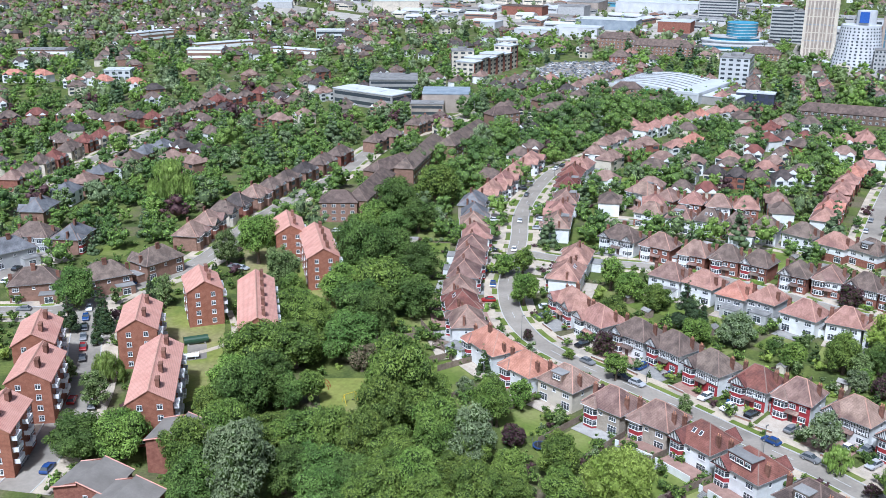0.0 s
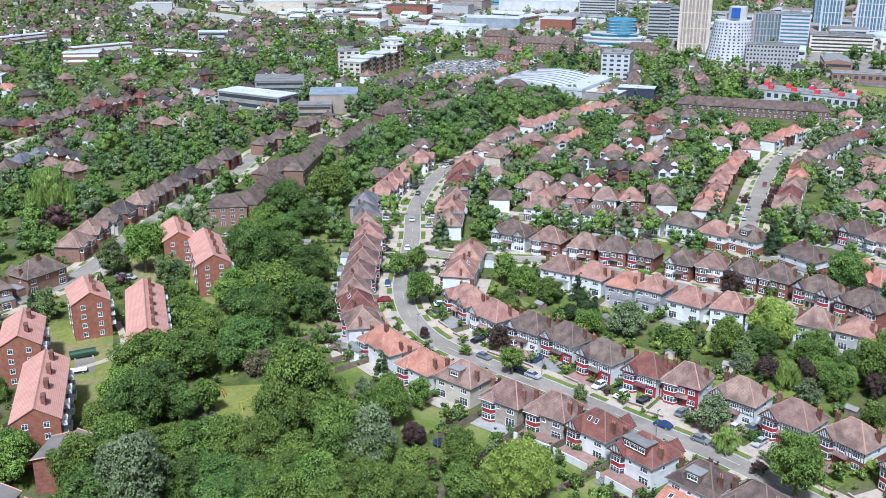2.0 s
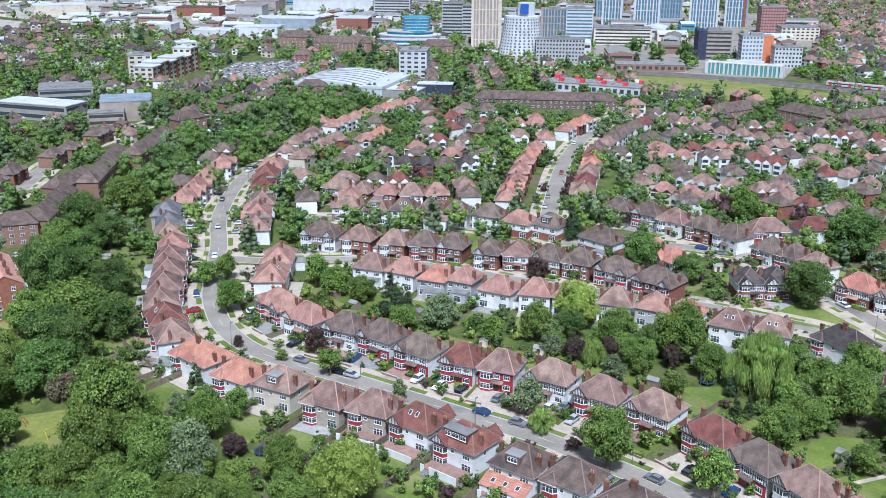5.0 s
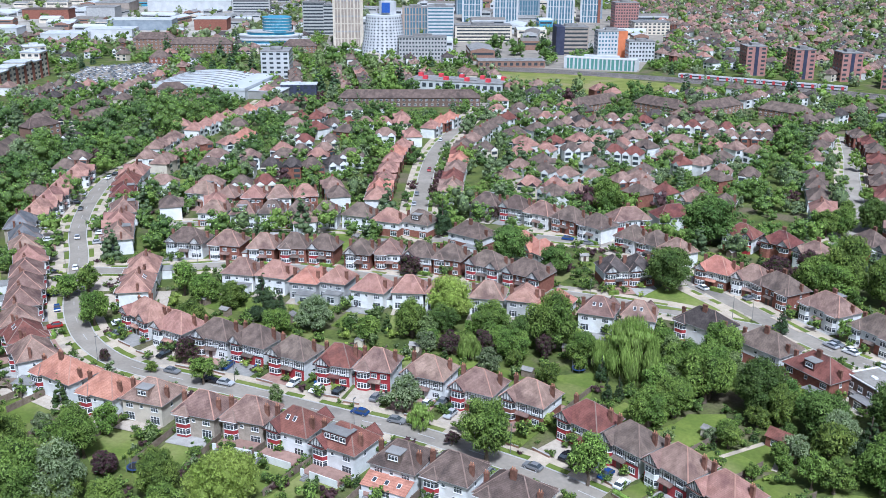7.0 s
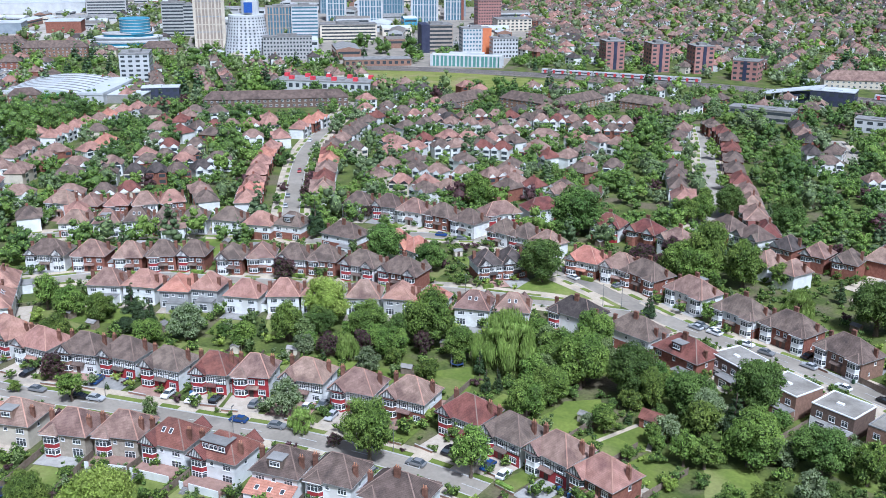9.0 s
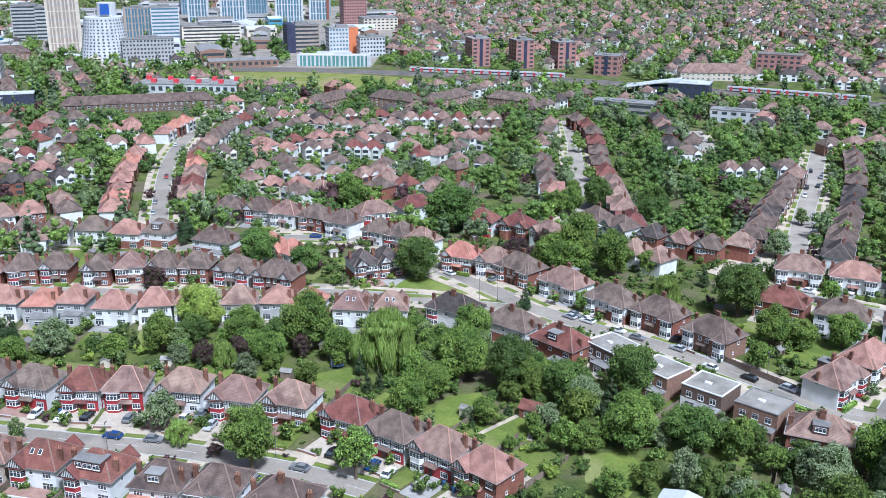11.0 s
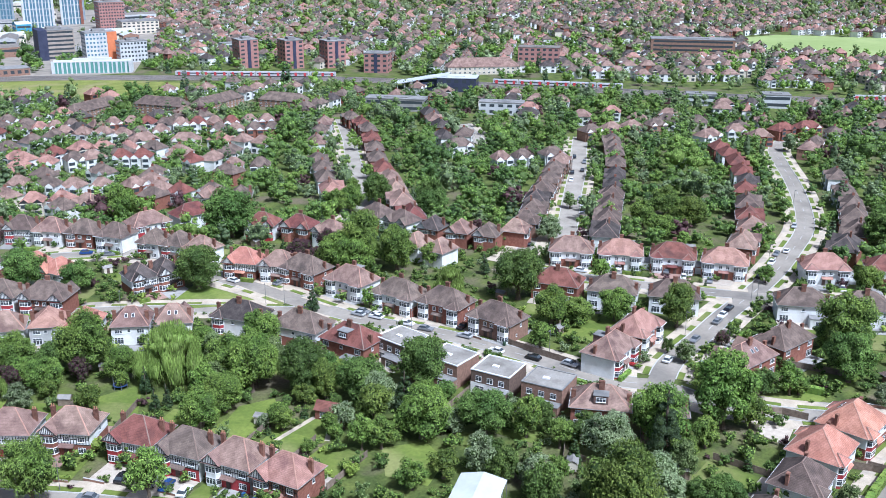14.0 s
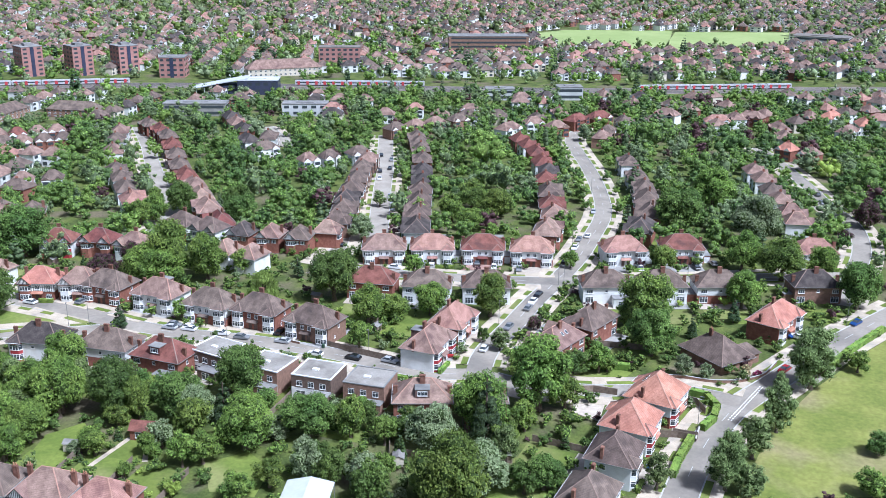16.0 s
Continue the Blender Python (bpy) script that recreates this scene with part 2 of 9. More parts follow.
OAKS_1 = [(-77.4, 183.5, 5.9), (-107.7, 267.6, 5.8), (-47.6, 163.3, 5.7), (-124.5, 482.3, 5.8), (-105, 439.3, 7.7), (-44.8, 198.3, 6.5), (-106, 524.9, 6.2), (-41.6, 208.7, 7.1), (-31.6, 170.4, 5.5), (-95.9, 536.9, 7.1), (-36.6, 205.7, 5), (-59, 402.1, 2.6), (-25.1, 171.7, 5.8), (-22.7, 161.2, 5.5), (-18, 167.8, 5.6), (-24.1, 232.6, 7.6), (-22.6, 249.9, 7.7), (-25.9, 290.7, 8.4), (-18.5, 245.9, 6.1), (-13.8, 229, 5.4), (-17.6, 298.7, 8.6), (-17.6, 334.9, 6), (-18.5, 353.7, 8.4), (-9.2, 262.2, 7.2), (-9.4, 294.7, 7.1), (-9.8, 343.2, 6.8), (2.4, 701, 7.1), (5.9, 414.2, 7.3), (12.5, 707.6, 6.1)]
OAKS_2 = [(13.1, 564.4, 9), (13, 447.6, 8.5), (14.8, 453.8, 8), (35.5, 586.1, 8.5), (33.8, 464.1, 6.1), (45.7, 476.1, 7.7), (52.8, 520, 9.1), (60.1, 562.6, 9.9), (73, 640.6, 8.4), (61, 512.5, 7.5), (69.1, 542.6, 9.5), (65.7, 478.6, 5.7), (82.9, 550.3, 9.7), (61.1, 399.5, 5.4), (95.6, 623.2, 9.1), (108.2, 593.9, 8.8), (110.1, 558, 8.3), (121.8, 575.2, 6.8), (132.7, 603.2, 7.2), (130.7, 570.4, 8.2), (118.3, 460.2, 7), (159.2, 503.6, 6.5), (261.8, 748.2, 9.1), (277.4, 755.9, 9.3), (281, 730.1, 7.7), (207.2, 517.8, 7.3), (257.3, 583.8, 7.4), (293, 538.8, 5.3), (416.2, 759.1, 10), (301.1, 535.2, 5.3)]
OAKS_3 = [(155.4, 269.8, 6.6), (422.2, 732.4, 8.8), (309.1, 531.6, 5.4), (315.1, 524.6, 5.3), (262.1, 426.7, 5.3), (423.5, 689.1, 11.2), (162.3, 252.7, 5), (442.1, 663.8, 8.3), (369.1, 522.6, 6.7), (386.6, 519, 7.9), (245.9, 304.1, 3.5), (186.6, 226.8, 7.8), (228.7, 258, 9.2), (233, 262.8, 7.8), (364.9, 361.5, 7.5), (154.6, 151.7, 6.8), (158.8, 138.1, 5.7), (290.7, 242.3, 5.8), (172.9, 130.7, 6), (292.7, 216.3, 6.3), (363.8, 260.8, 7.4), (163.6, 106.2, 6.3), (155, 98.3, 2.7), (237.7, 143.5, 7.2), (398.9, 235.5, 5.4), (228.1, 91.4, 1.8), (434.2, 168.7, 6.8), (219.5, 62.7, 3.6), (238.8, 48.2, 6.4), (350.1, 63.9, 8.9)]
OAKS_4 = [(482.7, 68.4, 11.1), (497.3, 52.8, 7), (297.6, 0.9, 6.3), (209, -7.9, 3.2)]
GREEN_TREES_1 = [(-67.2, 183.1, 6.6), (-51.7, 175.1, 5.7), (-51.7, 197.3, 4.6), (-101.5, 406.3, 3.7), (-45.4, 183.1, 6.4), (-49.4, 211.3, 6.5), (-47, 223.7, 7.5), (-37.5, 185, 5.8), (-56, 314.5, 5), (-37.8, 228.1, 7.9), (-41.9, 254.9, 5.6), (-30.2, 184, 6.1), (-44.1, 269.4, 4.2), (-31.4, 208.4, 3.7), (-35.1, 251, 4.7), (-33, 239.8, 5.3), (-23, 183, 5.7), (-36.9, 309.9, 4.7), (-30.1, 270.3, 7.5), (-16.9, 180.7, 5.4), (-29.3, 330.8, 6.6), (-13.1, 160.6, 5.5), (-24.7, 344.8, 6.2), (-19.1, 266.5, 9), (-11.6, 170.3, 5.4), (-12.8, 190.2, 6.2), (-9.8, 179.2, 5.6), (-11, 202.8, 8.1), (-25.2, 552.4, 6.4), (-10.3, 230.5, 4)]
GREEN_TREES_2 = [(-5.1, 195.9, 6), (-3.6, 161.2, 5.2), (-2.7, 207, 4.6), (-4.1, 375.4, 8.9), (-1.7, 199.8, 3.9), (-1.5, 183.2, 5.4), (-2.3, 442.7, 7.1), (-1.3, 404.9, 7.2), (-0.3, 184.4, 6), (0.6, 171.9, 4.6), (7.4, 403, 9), (5.3, 211.5, 2.4), (5.5, 181.5, 4.5), (7, 162.7, 5), (21.9, 441.8, 7.1), (26.6, 483, 10.6), (29.7, 474.4, 10.6), (18.9, 297.3, 4.1), (12.9, 171.9, 4.3), (32.7, 416.6, 5.5), (32.3, 408.6, 6), (13, 164.5, 4.7), (25, 298.9, 3.8), (23.3, 271.5, 4.6), (18, 206.1, 3.2), (21.3, 195.7, 4.1), (49.7, 456.9, 5.4), (58.6, 478.8, 7.1), (23, 176.8, 4.4), (23.7, 176.9, 4.6)]
GREEN_TREES_3 = [(32.3, 234.3, 1.5), (23.4, 165.4, 4.5), (72.5, 508.6, 8.2), (70.8, 475.3, 6.3), (89.9, 534.1, 9.5), (94.5, 552.3, 11.4), (91.4, 513.7, 9.1), (46.4, 252.5, 4.8), (102, 536.4, 11.9), (55.9, 276.7, 4.7), (121.1, 598.1, 8.8), (111.7, 532.7, 10.3), (61.4, 268.3, 4.6), (66.9, 243.1, 4.3), (126.4, 450.1, 5.5), (132.5, 379.9, 5.9), (165.7, 432.9, 9.5), (88.2, 229.2, 4.2), (233, 582.8, 7.3), (105, 262.4, 2.4), (246.4, 590.7, 8.9), (300.8, 718.2, 8.1), (88.4, 210.3, 2.2), (100.4, 226.7, 4.6), (199.9, 410.9, 4), (167.5, 328.9, 4.4), (121.1, 219.9, 5.6), (198.1, 357.7, 5.4), (118.2, 202.3, 4.8), (118, 185.2, 3.1)]
GREEN_TREES_4 = [(131.5, 204.7, 7.2), (217.5, 304.3, 5.5), (353.3, 486.2, 7), (128.4, 158.8, 4.6), (136.9, 161.2, 5), (136.3, 159.8, 4.8), (149.9, 173.9, 5.4), (147.4, 162.7, 6.6), (149.5, 163.7, 6.6), (273.2, 295.9, 5.9), (163.4, 176.2, 5.2), (140.6, 146.7, 2.8), (282.8, 293.7, 6.6), (283, 293.2, 5.5), (318.3, 329, 7.4), (361.2, 358.7, 7.1), (322.3, 315.7, 7.3), (224.7, 203.5, 6.4), (278.1, 244, 5.1), (229, 199.3, 7.3), (233.1, 200.7, 7.9), (235.8, 188.4, 6.8), (342.3, 266.6, 6.6), (136.1, 105.3, 3.5), (153.7, 116.2, 6.7), (377, 284.4, 8.3), (246.1, 182.1, 4.2), (397.3, 246.9, 7.9), (167.7, 98, 4.1), (209.2, 119.1, 3.6)]
GREEN_TREES_5 = [(439.2, 248.8, 8), (226.3, 125.8, 4.8), (232.4, 120.1, 4.4), (239.6, 112.5, 4.9), (326.6, 144.5, 4.9), (150.5, 66, 7.2), (320.4, 134.4, 4.8), (345.5, 144.4, 6.2), (385.4, 158.6, 6.1), (182, 73.2, 6), (245.9, 96.5, 5.4), (338.3, 130.9, 6.3), (212.4, 74.4, 4.3), (197.3, 64.8, 7.9), (165.9, 54.3, 3.2), (296.5, 88.4, 2.8), (200.3, 59.5, 3.7), (222.7, 57.7, 3.3), (224.3, 56, 2.9), (255.1, 57.4, 4.4), (481.5, 103.6, 10.9), (255.1, 53.6, 7.6), (307.8, 60.7, 4.4), (394.3, 76.2, 5.9), (432, 72, 7.7), (380.3, 57.7, 9.1), (317.2, 36.8, 5.6), (283.1, 31.7, 4.9), (313.2, 23.9, 7.2), (320.8, 12.8, 5.3)]
GREEN_TREES_6 = [(400.4, 8, 7.8), (432, 3.4, 9.6), (251, -1.7, 3.1), (190.1, -7.4, 3.6)]
RUSSET_TREES_1 = [(-20.7, 226.3, 3.9)]
LIME_TREES_1 = [(-61.5, 307.6, 7.1), (-4.9, 167.9, 5.3), (10.1, 199.1, 3.2), (10.6, 198.3, 4.3), (11.9, 198.1, 3.8), (48.5, 448.2, 5.3), (51, 284.7, 4), (42.5, 222.3, 3.3), (87.9, 160.4, 5.5), (301.3, 491.8, 6.7), (102.3, 143.9, 4.1), (133.6, 131.2, 1.7), (142, 123.5, 3.1), (205.9, 174.7, 2.7), (167.8, 89.7, 2.8), (266.6, 131.1, 3.2), (404.3, 165.3, 11), (314.7, 123.6, 2.8)]
SILVER_TREES_1 = [(-39.1, 164.1, 7.3), (5.1, 211.7, 2.7), (5.6, 182.4, 6), (19.2, 473.6, 8.3), (77.8, 242.8, 5.3), (148.9, 418.4, 3.3), (81.5, 187.9, 3.9), (108.3, 197.7, 3.6), (136.3, 147.4, 1.8), (146.6, 132.6, 3.1), (158.2, 131.8, 4.3), (151.2, 86.1, 3.8), (293.1, 164.7, 4.8), (169.3, 79.4, 4.9), (159.4, 63.3, 5.4), (460.5, 87.8, 7.5), (229.8, 38, 2.6), (230.5, 32.5, 1.9), (347.9, 36.8, 9.2)]
PURPLE_TREES_1 = [(14.8, 189.3, 3), (15.2, 189.9, 2.8), (22.6, 246.1, 1.5), (41.5, 236, 3.4), (119.8, 272.5, 3.8), (163.9, 369.4, 2.6), (166.1, 351.8, 3), (176.9, 371.8, 3.2), (104.7, 212.7, 3.1), (84.6, 170.1, 1.7), (113.3, 209.4, 2.8), (174.4, 316.3, 3), (126.2, 200, 2.6), (218.9, 214.9, 5.4), (229.8, 212.1, 5.2), (241.7, 81.7, 2.2), (361.3, 8.1, 2.6), (387.2, 1.7, 5.3)]
YELLOW_TREES_1 = [(32.9, 164.5, 5.6), (35.3, 164.7, 5.6), (114.4, 232.7, 6.8), (165.8, 152.5, 2.7), (132.8, 118.5, 1.8), (461.6, 20.3, 6.2)]
WILLOWS_1 = [(-94.4, 209.7, 4), (-82.2, 219.1, 4), (-108.7, 376.3, 7.9), (-104.2, 472.9, 8.5), (81.7, 180, 3.1), (107.8, 207.4, 3.1), (139.3, 181.8, 8), (228.4, 162.4, 4.4)]
CONIFERS_1 = [(-102.7, 249.4, 3.3), (-94.6, 252.6, 3.1), (-92.4, 241.2, 2.1), (-86.3, 270.5, 2.2), (177.8, 70.1, 4.4), (-92.5, 249.3, 2.9), (-88, 275.4, 1.9), (-25.8, 661.7, 5.7), (21.5, 571.9, 6.6), (42.2, 501.8, 5.9), (67.3, 255.7, 4.7), (147.3, 305.6, 4.3), (131.2, 181.7, 1.8), (127.1, 173.2, 1.5), (129.6, 172, 1.5), (194.3, 186.7, 2.5), (269.7, 187.2, 1.4), (250.1, 163.9, 2.2), (254.6, 40.8, 1.8), (270.8, 32.2, 2.5)]
BIRCHES_1 = [(-91.5, 218.1, 2.8), (-81, 205.8, 3.5), (-81.7, 267.9, 3.4), (-71.5, 305.5, 4.5), (-48.9, 279.9, 5.7), (-13.9, 432.1, 6.3), (55.2, 203.4, 1.9), (333.9, 179.1, 2.9), (225.1, 85.3, 2.6), (172.6, 63.5, 2.8), (174.9, 32, 3.1), (180.8, 19.6, 4.3), (195.8, 16.5, 4.2), (180.6, 14.8, 3.3), (228.4, 14.5, 2.4), (209.9, 13.2, 3.9), (236, 8.3, 5.7)]
MAGENTA_SHRUBS = [(237.9, 20.7, 0.9), (237.1, 21.6, 0.7)]
PAMPAS = [(236.6, 23.8, 1.5)]
POPLARS_1 = [(455.2, 158.1, 2.1), (459.6, 153.0, 2.3), (464.4, 147.2, 2.0), (300.8, 470.2, 2.2), (471.9, 116.1, 2.3), (486.4, 113.6, 2.6)]
AVENUE_LIMES = [(361.3, 314.1, 4.2), (399.8, 346, 3.6), (332.5, 295.1, 3.4), (322, 272.5, 4), (296.5, 259.5, 3.2), (378, 331, 3), (309, 272, 2.6)]
DIP_TREES = [(273.1, 247, 4.4), (416.3, 383.4, 4.4), (436.8, 370.9, 4), (411.2, 301.9, 4.6), (344.1, 326.4, 4.8), (323.9, 242.4, 3.6), (291.2, 303.3, 5), (370.5, 244, 4.4), (374.4, 291.6, 4.4), (455.8, 365, 5)]
DIP_OAKS = [(361.1, 270.1, 7), (299.2, 220.6, 5.4), (381.5, 377.5, 6), (339, 247.8, 4.8), (295.7, 246, 5)]
TREE_LISTS = [("l", AVENUE_LIMES), ("g", DIP_TREES), ("d", DIP_OAKS), ("d", OAKS_1 + OAKS_2 + OAKS_3 + OAKS_4), ("g", GREEN_TREES_1 + GREEN_TREES_2 + GREEN_TREES_3 + GREEN_TREES_4 + GREEN_TREES_5 + GREEN_TREES_6), ("r", RUSSET_TREES_1), ("l", LIME_TREES_1), ("s", SILVER_TREES_1), ("p", PURPLE_TREES_1), ("y", YELLOW_TREES_1), ("w", WILLOWS_1), ("c", CONIFERS_1), ("b", BIRCHES_1), ("o", POPLARS_1), ("m", MAGENTA_SHRUBS), ("t", PAMPAS)]
BUILDINGS_1 = {"tower_a": (314, 849, 24, -23, 53), "white_tower": (313, 762, 32, -23, 40), "slab": (338, 740, 39, -23, 18), "office_white": (410, 857, 25, -23, 31), "glass_tower": (519, 1004, 20, -27, 51), "glass_tower_2": (533, 952, 25, -29, 51), "white_block": (592, 936, 28, -32, 46), "red_white": (640, 950, 20, -33, 47), "pink_block": (635, 874, 25, -22, 27), "dark_office": (466, 716, 27, -23, 23), "blue_orange": (485, 685, 24, -23, 22), "white_flats": (495, 658, 21, -23, 16), "low_hall": (627, 819, 36, -23, 12), "frame_tower": (316, 949, 22, -23, 31), "slab_far": (321, 1201, 45, -22, 29), "brick_a": (151, 892, 36, -23, 13)}
BUILDINGS_2 = {"brick_b": (182, 850, 52, -23, 11), "brick_c": (259, 821, 29, -23, 9), "brick_d": (137, 794, 15, -23, 9), "white_office": (199, 688, 20, -23, 19), "food_hall": (192, 613, 23, -24, 7), "shops": (241, 547, 86, -24, 9), "school_red": (292, 589, 66, -44, 14), "station_glass": (439, 634, 54, -43, 8), "station_shed": (382, 671, 52, -23, 5), "towerblock_1": (528, 563, 15, -23, 21), "towerblock_2": (547, 534, 15, -23, 21), "towerblock_3": (570, 512, 15, -24, 20), "towerblock_4": (568, 472, 18, -63, 14), "mansion_1": (341, 489, 41, 15, 8), "mansion_2": (363, 465, 33, -74, 9), "mansion_3": (397, 448, 42, 12, 8)}
BUILDINGS_3 = {"mansion_4": (421, 424, 31, -75, 8), "station_dark": (534, 375, 26, -63, 9), "grey_hall": (456, 365, 36, -64, 7), "red_flats": (675, 396, 32, -63, 14), "white_low": (585, 226, 18, -63, 7), "white_low_2": (605, 186, 16, -63, 8), "white_low_3": (484, 308, 26, -64, 7), "school_far": (803, 322, 69, -63, 14), "school_a": (-51, 596, 48, -37, 9), "school_b": (-0, 578, 28, -1, 11), "school_d": (-11, 567, 19, -1, 7), "school_e": (11, 596, 13, -1, 6), "school_c": (-34, 637, 31, 2, 10), "stucco": (-230, 692, 18, 3, 7), "cream_1": (12, 724, 16, 3, 18), "cream_2": (37, 735, 78, 63, 19)}
BUILDINGS_4 = {"cream_3": (49, 802, 16, 3, 17), "shed_1": (-63, 1261, 58, 5, 12), "shed_2": (-219, 1290, 44, 5, 8), "low_1": (-195, 803, 28, 3, 8), "low_2": (-191, 869, 54, 39, 6), "low_3": (-272, 932, 48, 53, 8), "low_4": (-128, 834, 45, -26, 5), "low_5": (-110, 951, 27, 4, 8), "shed_3": (166, 1056, 65, -22, 10), "shed_4": (232, 1029, 33, -22, 11), "shed_5": (90, 1218, 51, -22, 10), "shed_6": (144, 1174, 31, -22, 14), "shed_7": (85, 983, 40, -23, 7), "shed_8": (126, 986, 44, -23, 9), "shed_9": (260, 1260, 102, -22, 12), "shed_10": (42, 1042, 16, -23, 8)}
BUILDINGS_5 = {"shed_11": (169, 1263, 40, -22, 12), "sports_hall": (991, 67, 50, -94, 8), "brick_e": (611, 404, 54, -45, 9), "white_bar": (596, 653, 22, -23, 6), "offices_mid": (441, 829, 53, -23, 15), "flatgrey_1": (-331, 816, 41, 3, 5), "glass_tower_3": (606, 1030, 26, -22, 46), "glass_tower_4": (560, 1090, 30, -22, 44), "glass_tower_5": (668, 985, 18, -30, 45), "mid_block": (408, 910, 24, -23, 26), "frame_tower_2": (329, 943, 10, -23, 29)}
COUNCIL_BLOCKS = [(-54.4, 325, -50.5, 307.9), (-43.2, 311.3, -36.9, 283.7), (-70.7, 267.5, -66.4, 255.4), (-53.8, 264, -47, 229.5), (-80.3, 244.6, -76.8, 227.1), (-67.9, 217.7, -62.6, 188.4), (-102.7, 233, -99.1, 217.8), (-94.5, 212.9, -92.2, 197.6), (-92.7, 187.9, -91.7, 175.4)]
MANSION_RIDGES = [(-46.1, 359.4, -34.2, 359.7), (-33.7, 359.7, -25.5, 400), (-30.6, 404.8, -17.2, 426.3), (-17.7, 410.3, -5.2, 468.9), (0.3, 456.3, 17.7, 505), (53.6, 580.1, 69.8, 590), (54.7, 546.5, 69.1, 560.8), (23.9, 535, 37.7, 543.3), (107.3, 630.9, 122.8, 626.1)]
CARS_1 = [(36.9, 232), (44.3, 222.9), (47.4, 219.7), (71.6, 191.7), (77.7, 184.4), (95.4, 154.1), (33.6, 394.6), (37.7, 417.5), (32.5, 403.9), (28.2, 357.4), (23.9, 323.6), (50.3, 440.5), (54.2, 446.5), (70.9, 203.8), (62.3, 212.4), (90.6, 187.8), (104, 154.6), (107.3, 144.9), (108.1, 140.5), (29.7, 269.5), (14.3, 300.7), (16.5, 321.7), (17.4, 346.3), (17.9, 357.8), (34.2, 347.5), (39, 369), (36.6, 358.6), (37.3, 376.1), (184, 395.8), (162.1, 360.9), (154.8, 347.3), (216.4, 451.5), (214.3, 440.6), (186, 282.8), (189.6, 275.5), (198.9, 265.6), (197, 223.2), (199.4, 173.6), (200.8, 168.1), (203.8, 209.7)]
CARS_2 = [(201.4, 173.4), (201.6, 168.3), (202.1, 158), (202.2, 151.5), (209.2, 144), (204.7, 140.1), (201.3, 127.7), (203.6, 117.7), (205.9, 108.2), (215.1, 96.7), (223.5, 89), (239.8, 88.5), (255.8, 88.4), (261.1, 88.9), (267.1, 89.3), (300.2, 91.4), (307.2, 91.7), (315.4, 92.8), (325.3, 94.4), (361.8, 99.7), (277.6, 153.6), (280.1, 130.9), (282.9, 129.1), (286.6, 117.4), (319.3, 46.2), (284.8, 0.3), (243.8, 15.2), (267, 14.5), (266.9, 17.5), (414.8, 19.5), (427.9, 22.3), (381.5, 8.6), (412.7, 220.1), (406.4, 211.4), (384.5, 205.8), (391.1, 204.3), (372.5, 199.7), (347.9, 181.9), (339.8, 175.1), (330.4, 170.3)]
CARS_3 = [(283.9, 167.5), (331.2, 92.8), (-103.2, 266.2), (-101.7, 259), (-99.5, 251.7), (-97.5, 245.1), (-95.3, 238.5), (-93.1, 231.8), (-88, 180.9), (-81.4, 178.1), (-87.3, 208.4), (-81.4, 205.6), (-68.5, 302.9), (-65.5, 301.3), (-39, 342.2), (-36.8, 345), (-36.7, 339.5), (-121.8, 265), (-138.1, 299.7), (-136.5, 288.2), (-101.2, 283.9), (-97.3, 285.5)]
CAR_SPOTS = CARS_1 + CARS_2 + CARS_3
HEDGE_LINES = [[(220.6, 34.8), (220, 30.4), (215.5, 27.2), (209.2, 26.9), (203.9, 28.3)], [(221.5, 64.6), (226.2, 58.6), (227.8, 51.3)], [(197.7, 29.7), (187.4, 30.3), (181.3, 30.2)], [(250.9, 4.6), (261.8, 1.2), (271.7, -2.5), (282.3, -6.8)]]
FENCE_LINES = [[(213.8, 36.0), (216.1, 34.2), (215.8, 31.9), (211.7, 29.1)], [(196.8, 36.3), (198.0, 32.7), (197.9, 28.9)], [(-12.9, 245.6), (-4.4, 248.0)], [(-1.6, 226.4), (7.1, 232.2)], [(209.2, 60.4), (212, 55.9), (212.7, 50.2)], [(199, 34), (199.4, 28.5)], [(207.8, 129.2), (207, 117.1), (206.5, 106.9)], [(238.7, 63.7), (240.4, 54.9), (241.6, 49.1)], [(165.3, 85.8), (166.1, 76.8)], [(-6.6, 256.7), (2, 232.5)]]
GARDEN_LAWNS = [[(140.1, 159.5), (148.1, 155.8), (143.6, 149.1), (127.7, 150), (129.2, 154.7)], [(145.1, 120.6), (153, 114.7), (149.3, 106.5), (138.9, 103.5), (136.8, 112.8)], [(174.9, 62.4), (178.2, 51), (167.2, 50.4), (164.1, 59.5)], [(267.9, 71.4), (269.5, 65.8), (256.4, 63.1), (254.8, 68.4)], [(254, 41.9), (254.2, 34.3), (246.2, 36.6), (246.6, 41.9)], [(12.2, 200.9), (20.8, 203.7), (21.9, 194.5), (13, 193.1)], [(18.5, 190.7), (32, 195.2), (32.1, 187.3), (20.9, 184.3)], [(28.8, 180.4), (38.2, 183.9), (38, 176.2), (28.6, 170.2)]]
BELTS = [[(146.3, 198.4), (174.2, 146.2), (171.2, 118.1), (179.9, 93.2), (189.8, 72.1), (186.4, 54.8), (159.3, 50.7), (138, 96.3), (136.9, 122.7), (132.3, 164.5)], [(64.8, 269.7), (99, 235.1), (139.8, 211.8), (169.8, 177.5), (147.6, 154.1), (134.5, 166.3), (114.2, 197.8), (83.3, 238)]]
RED_BLOCKS = [(-54.4, 181.1), (-66.2, 163), (-58.2, 156.2)]
TRAMPOLINES = [(20.9, 188.5), (129.9, 189.7)]
SUMMER_HOUSE = [(148, 141.4), (149.7, 135.5)]
TENT = (132.3, 87.3)
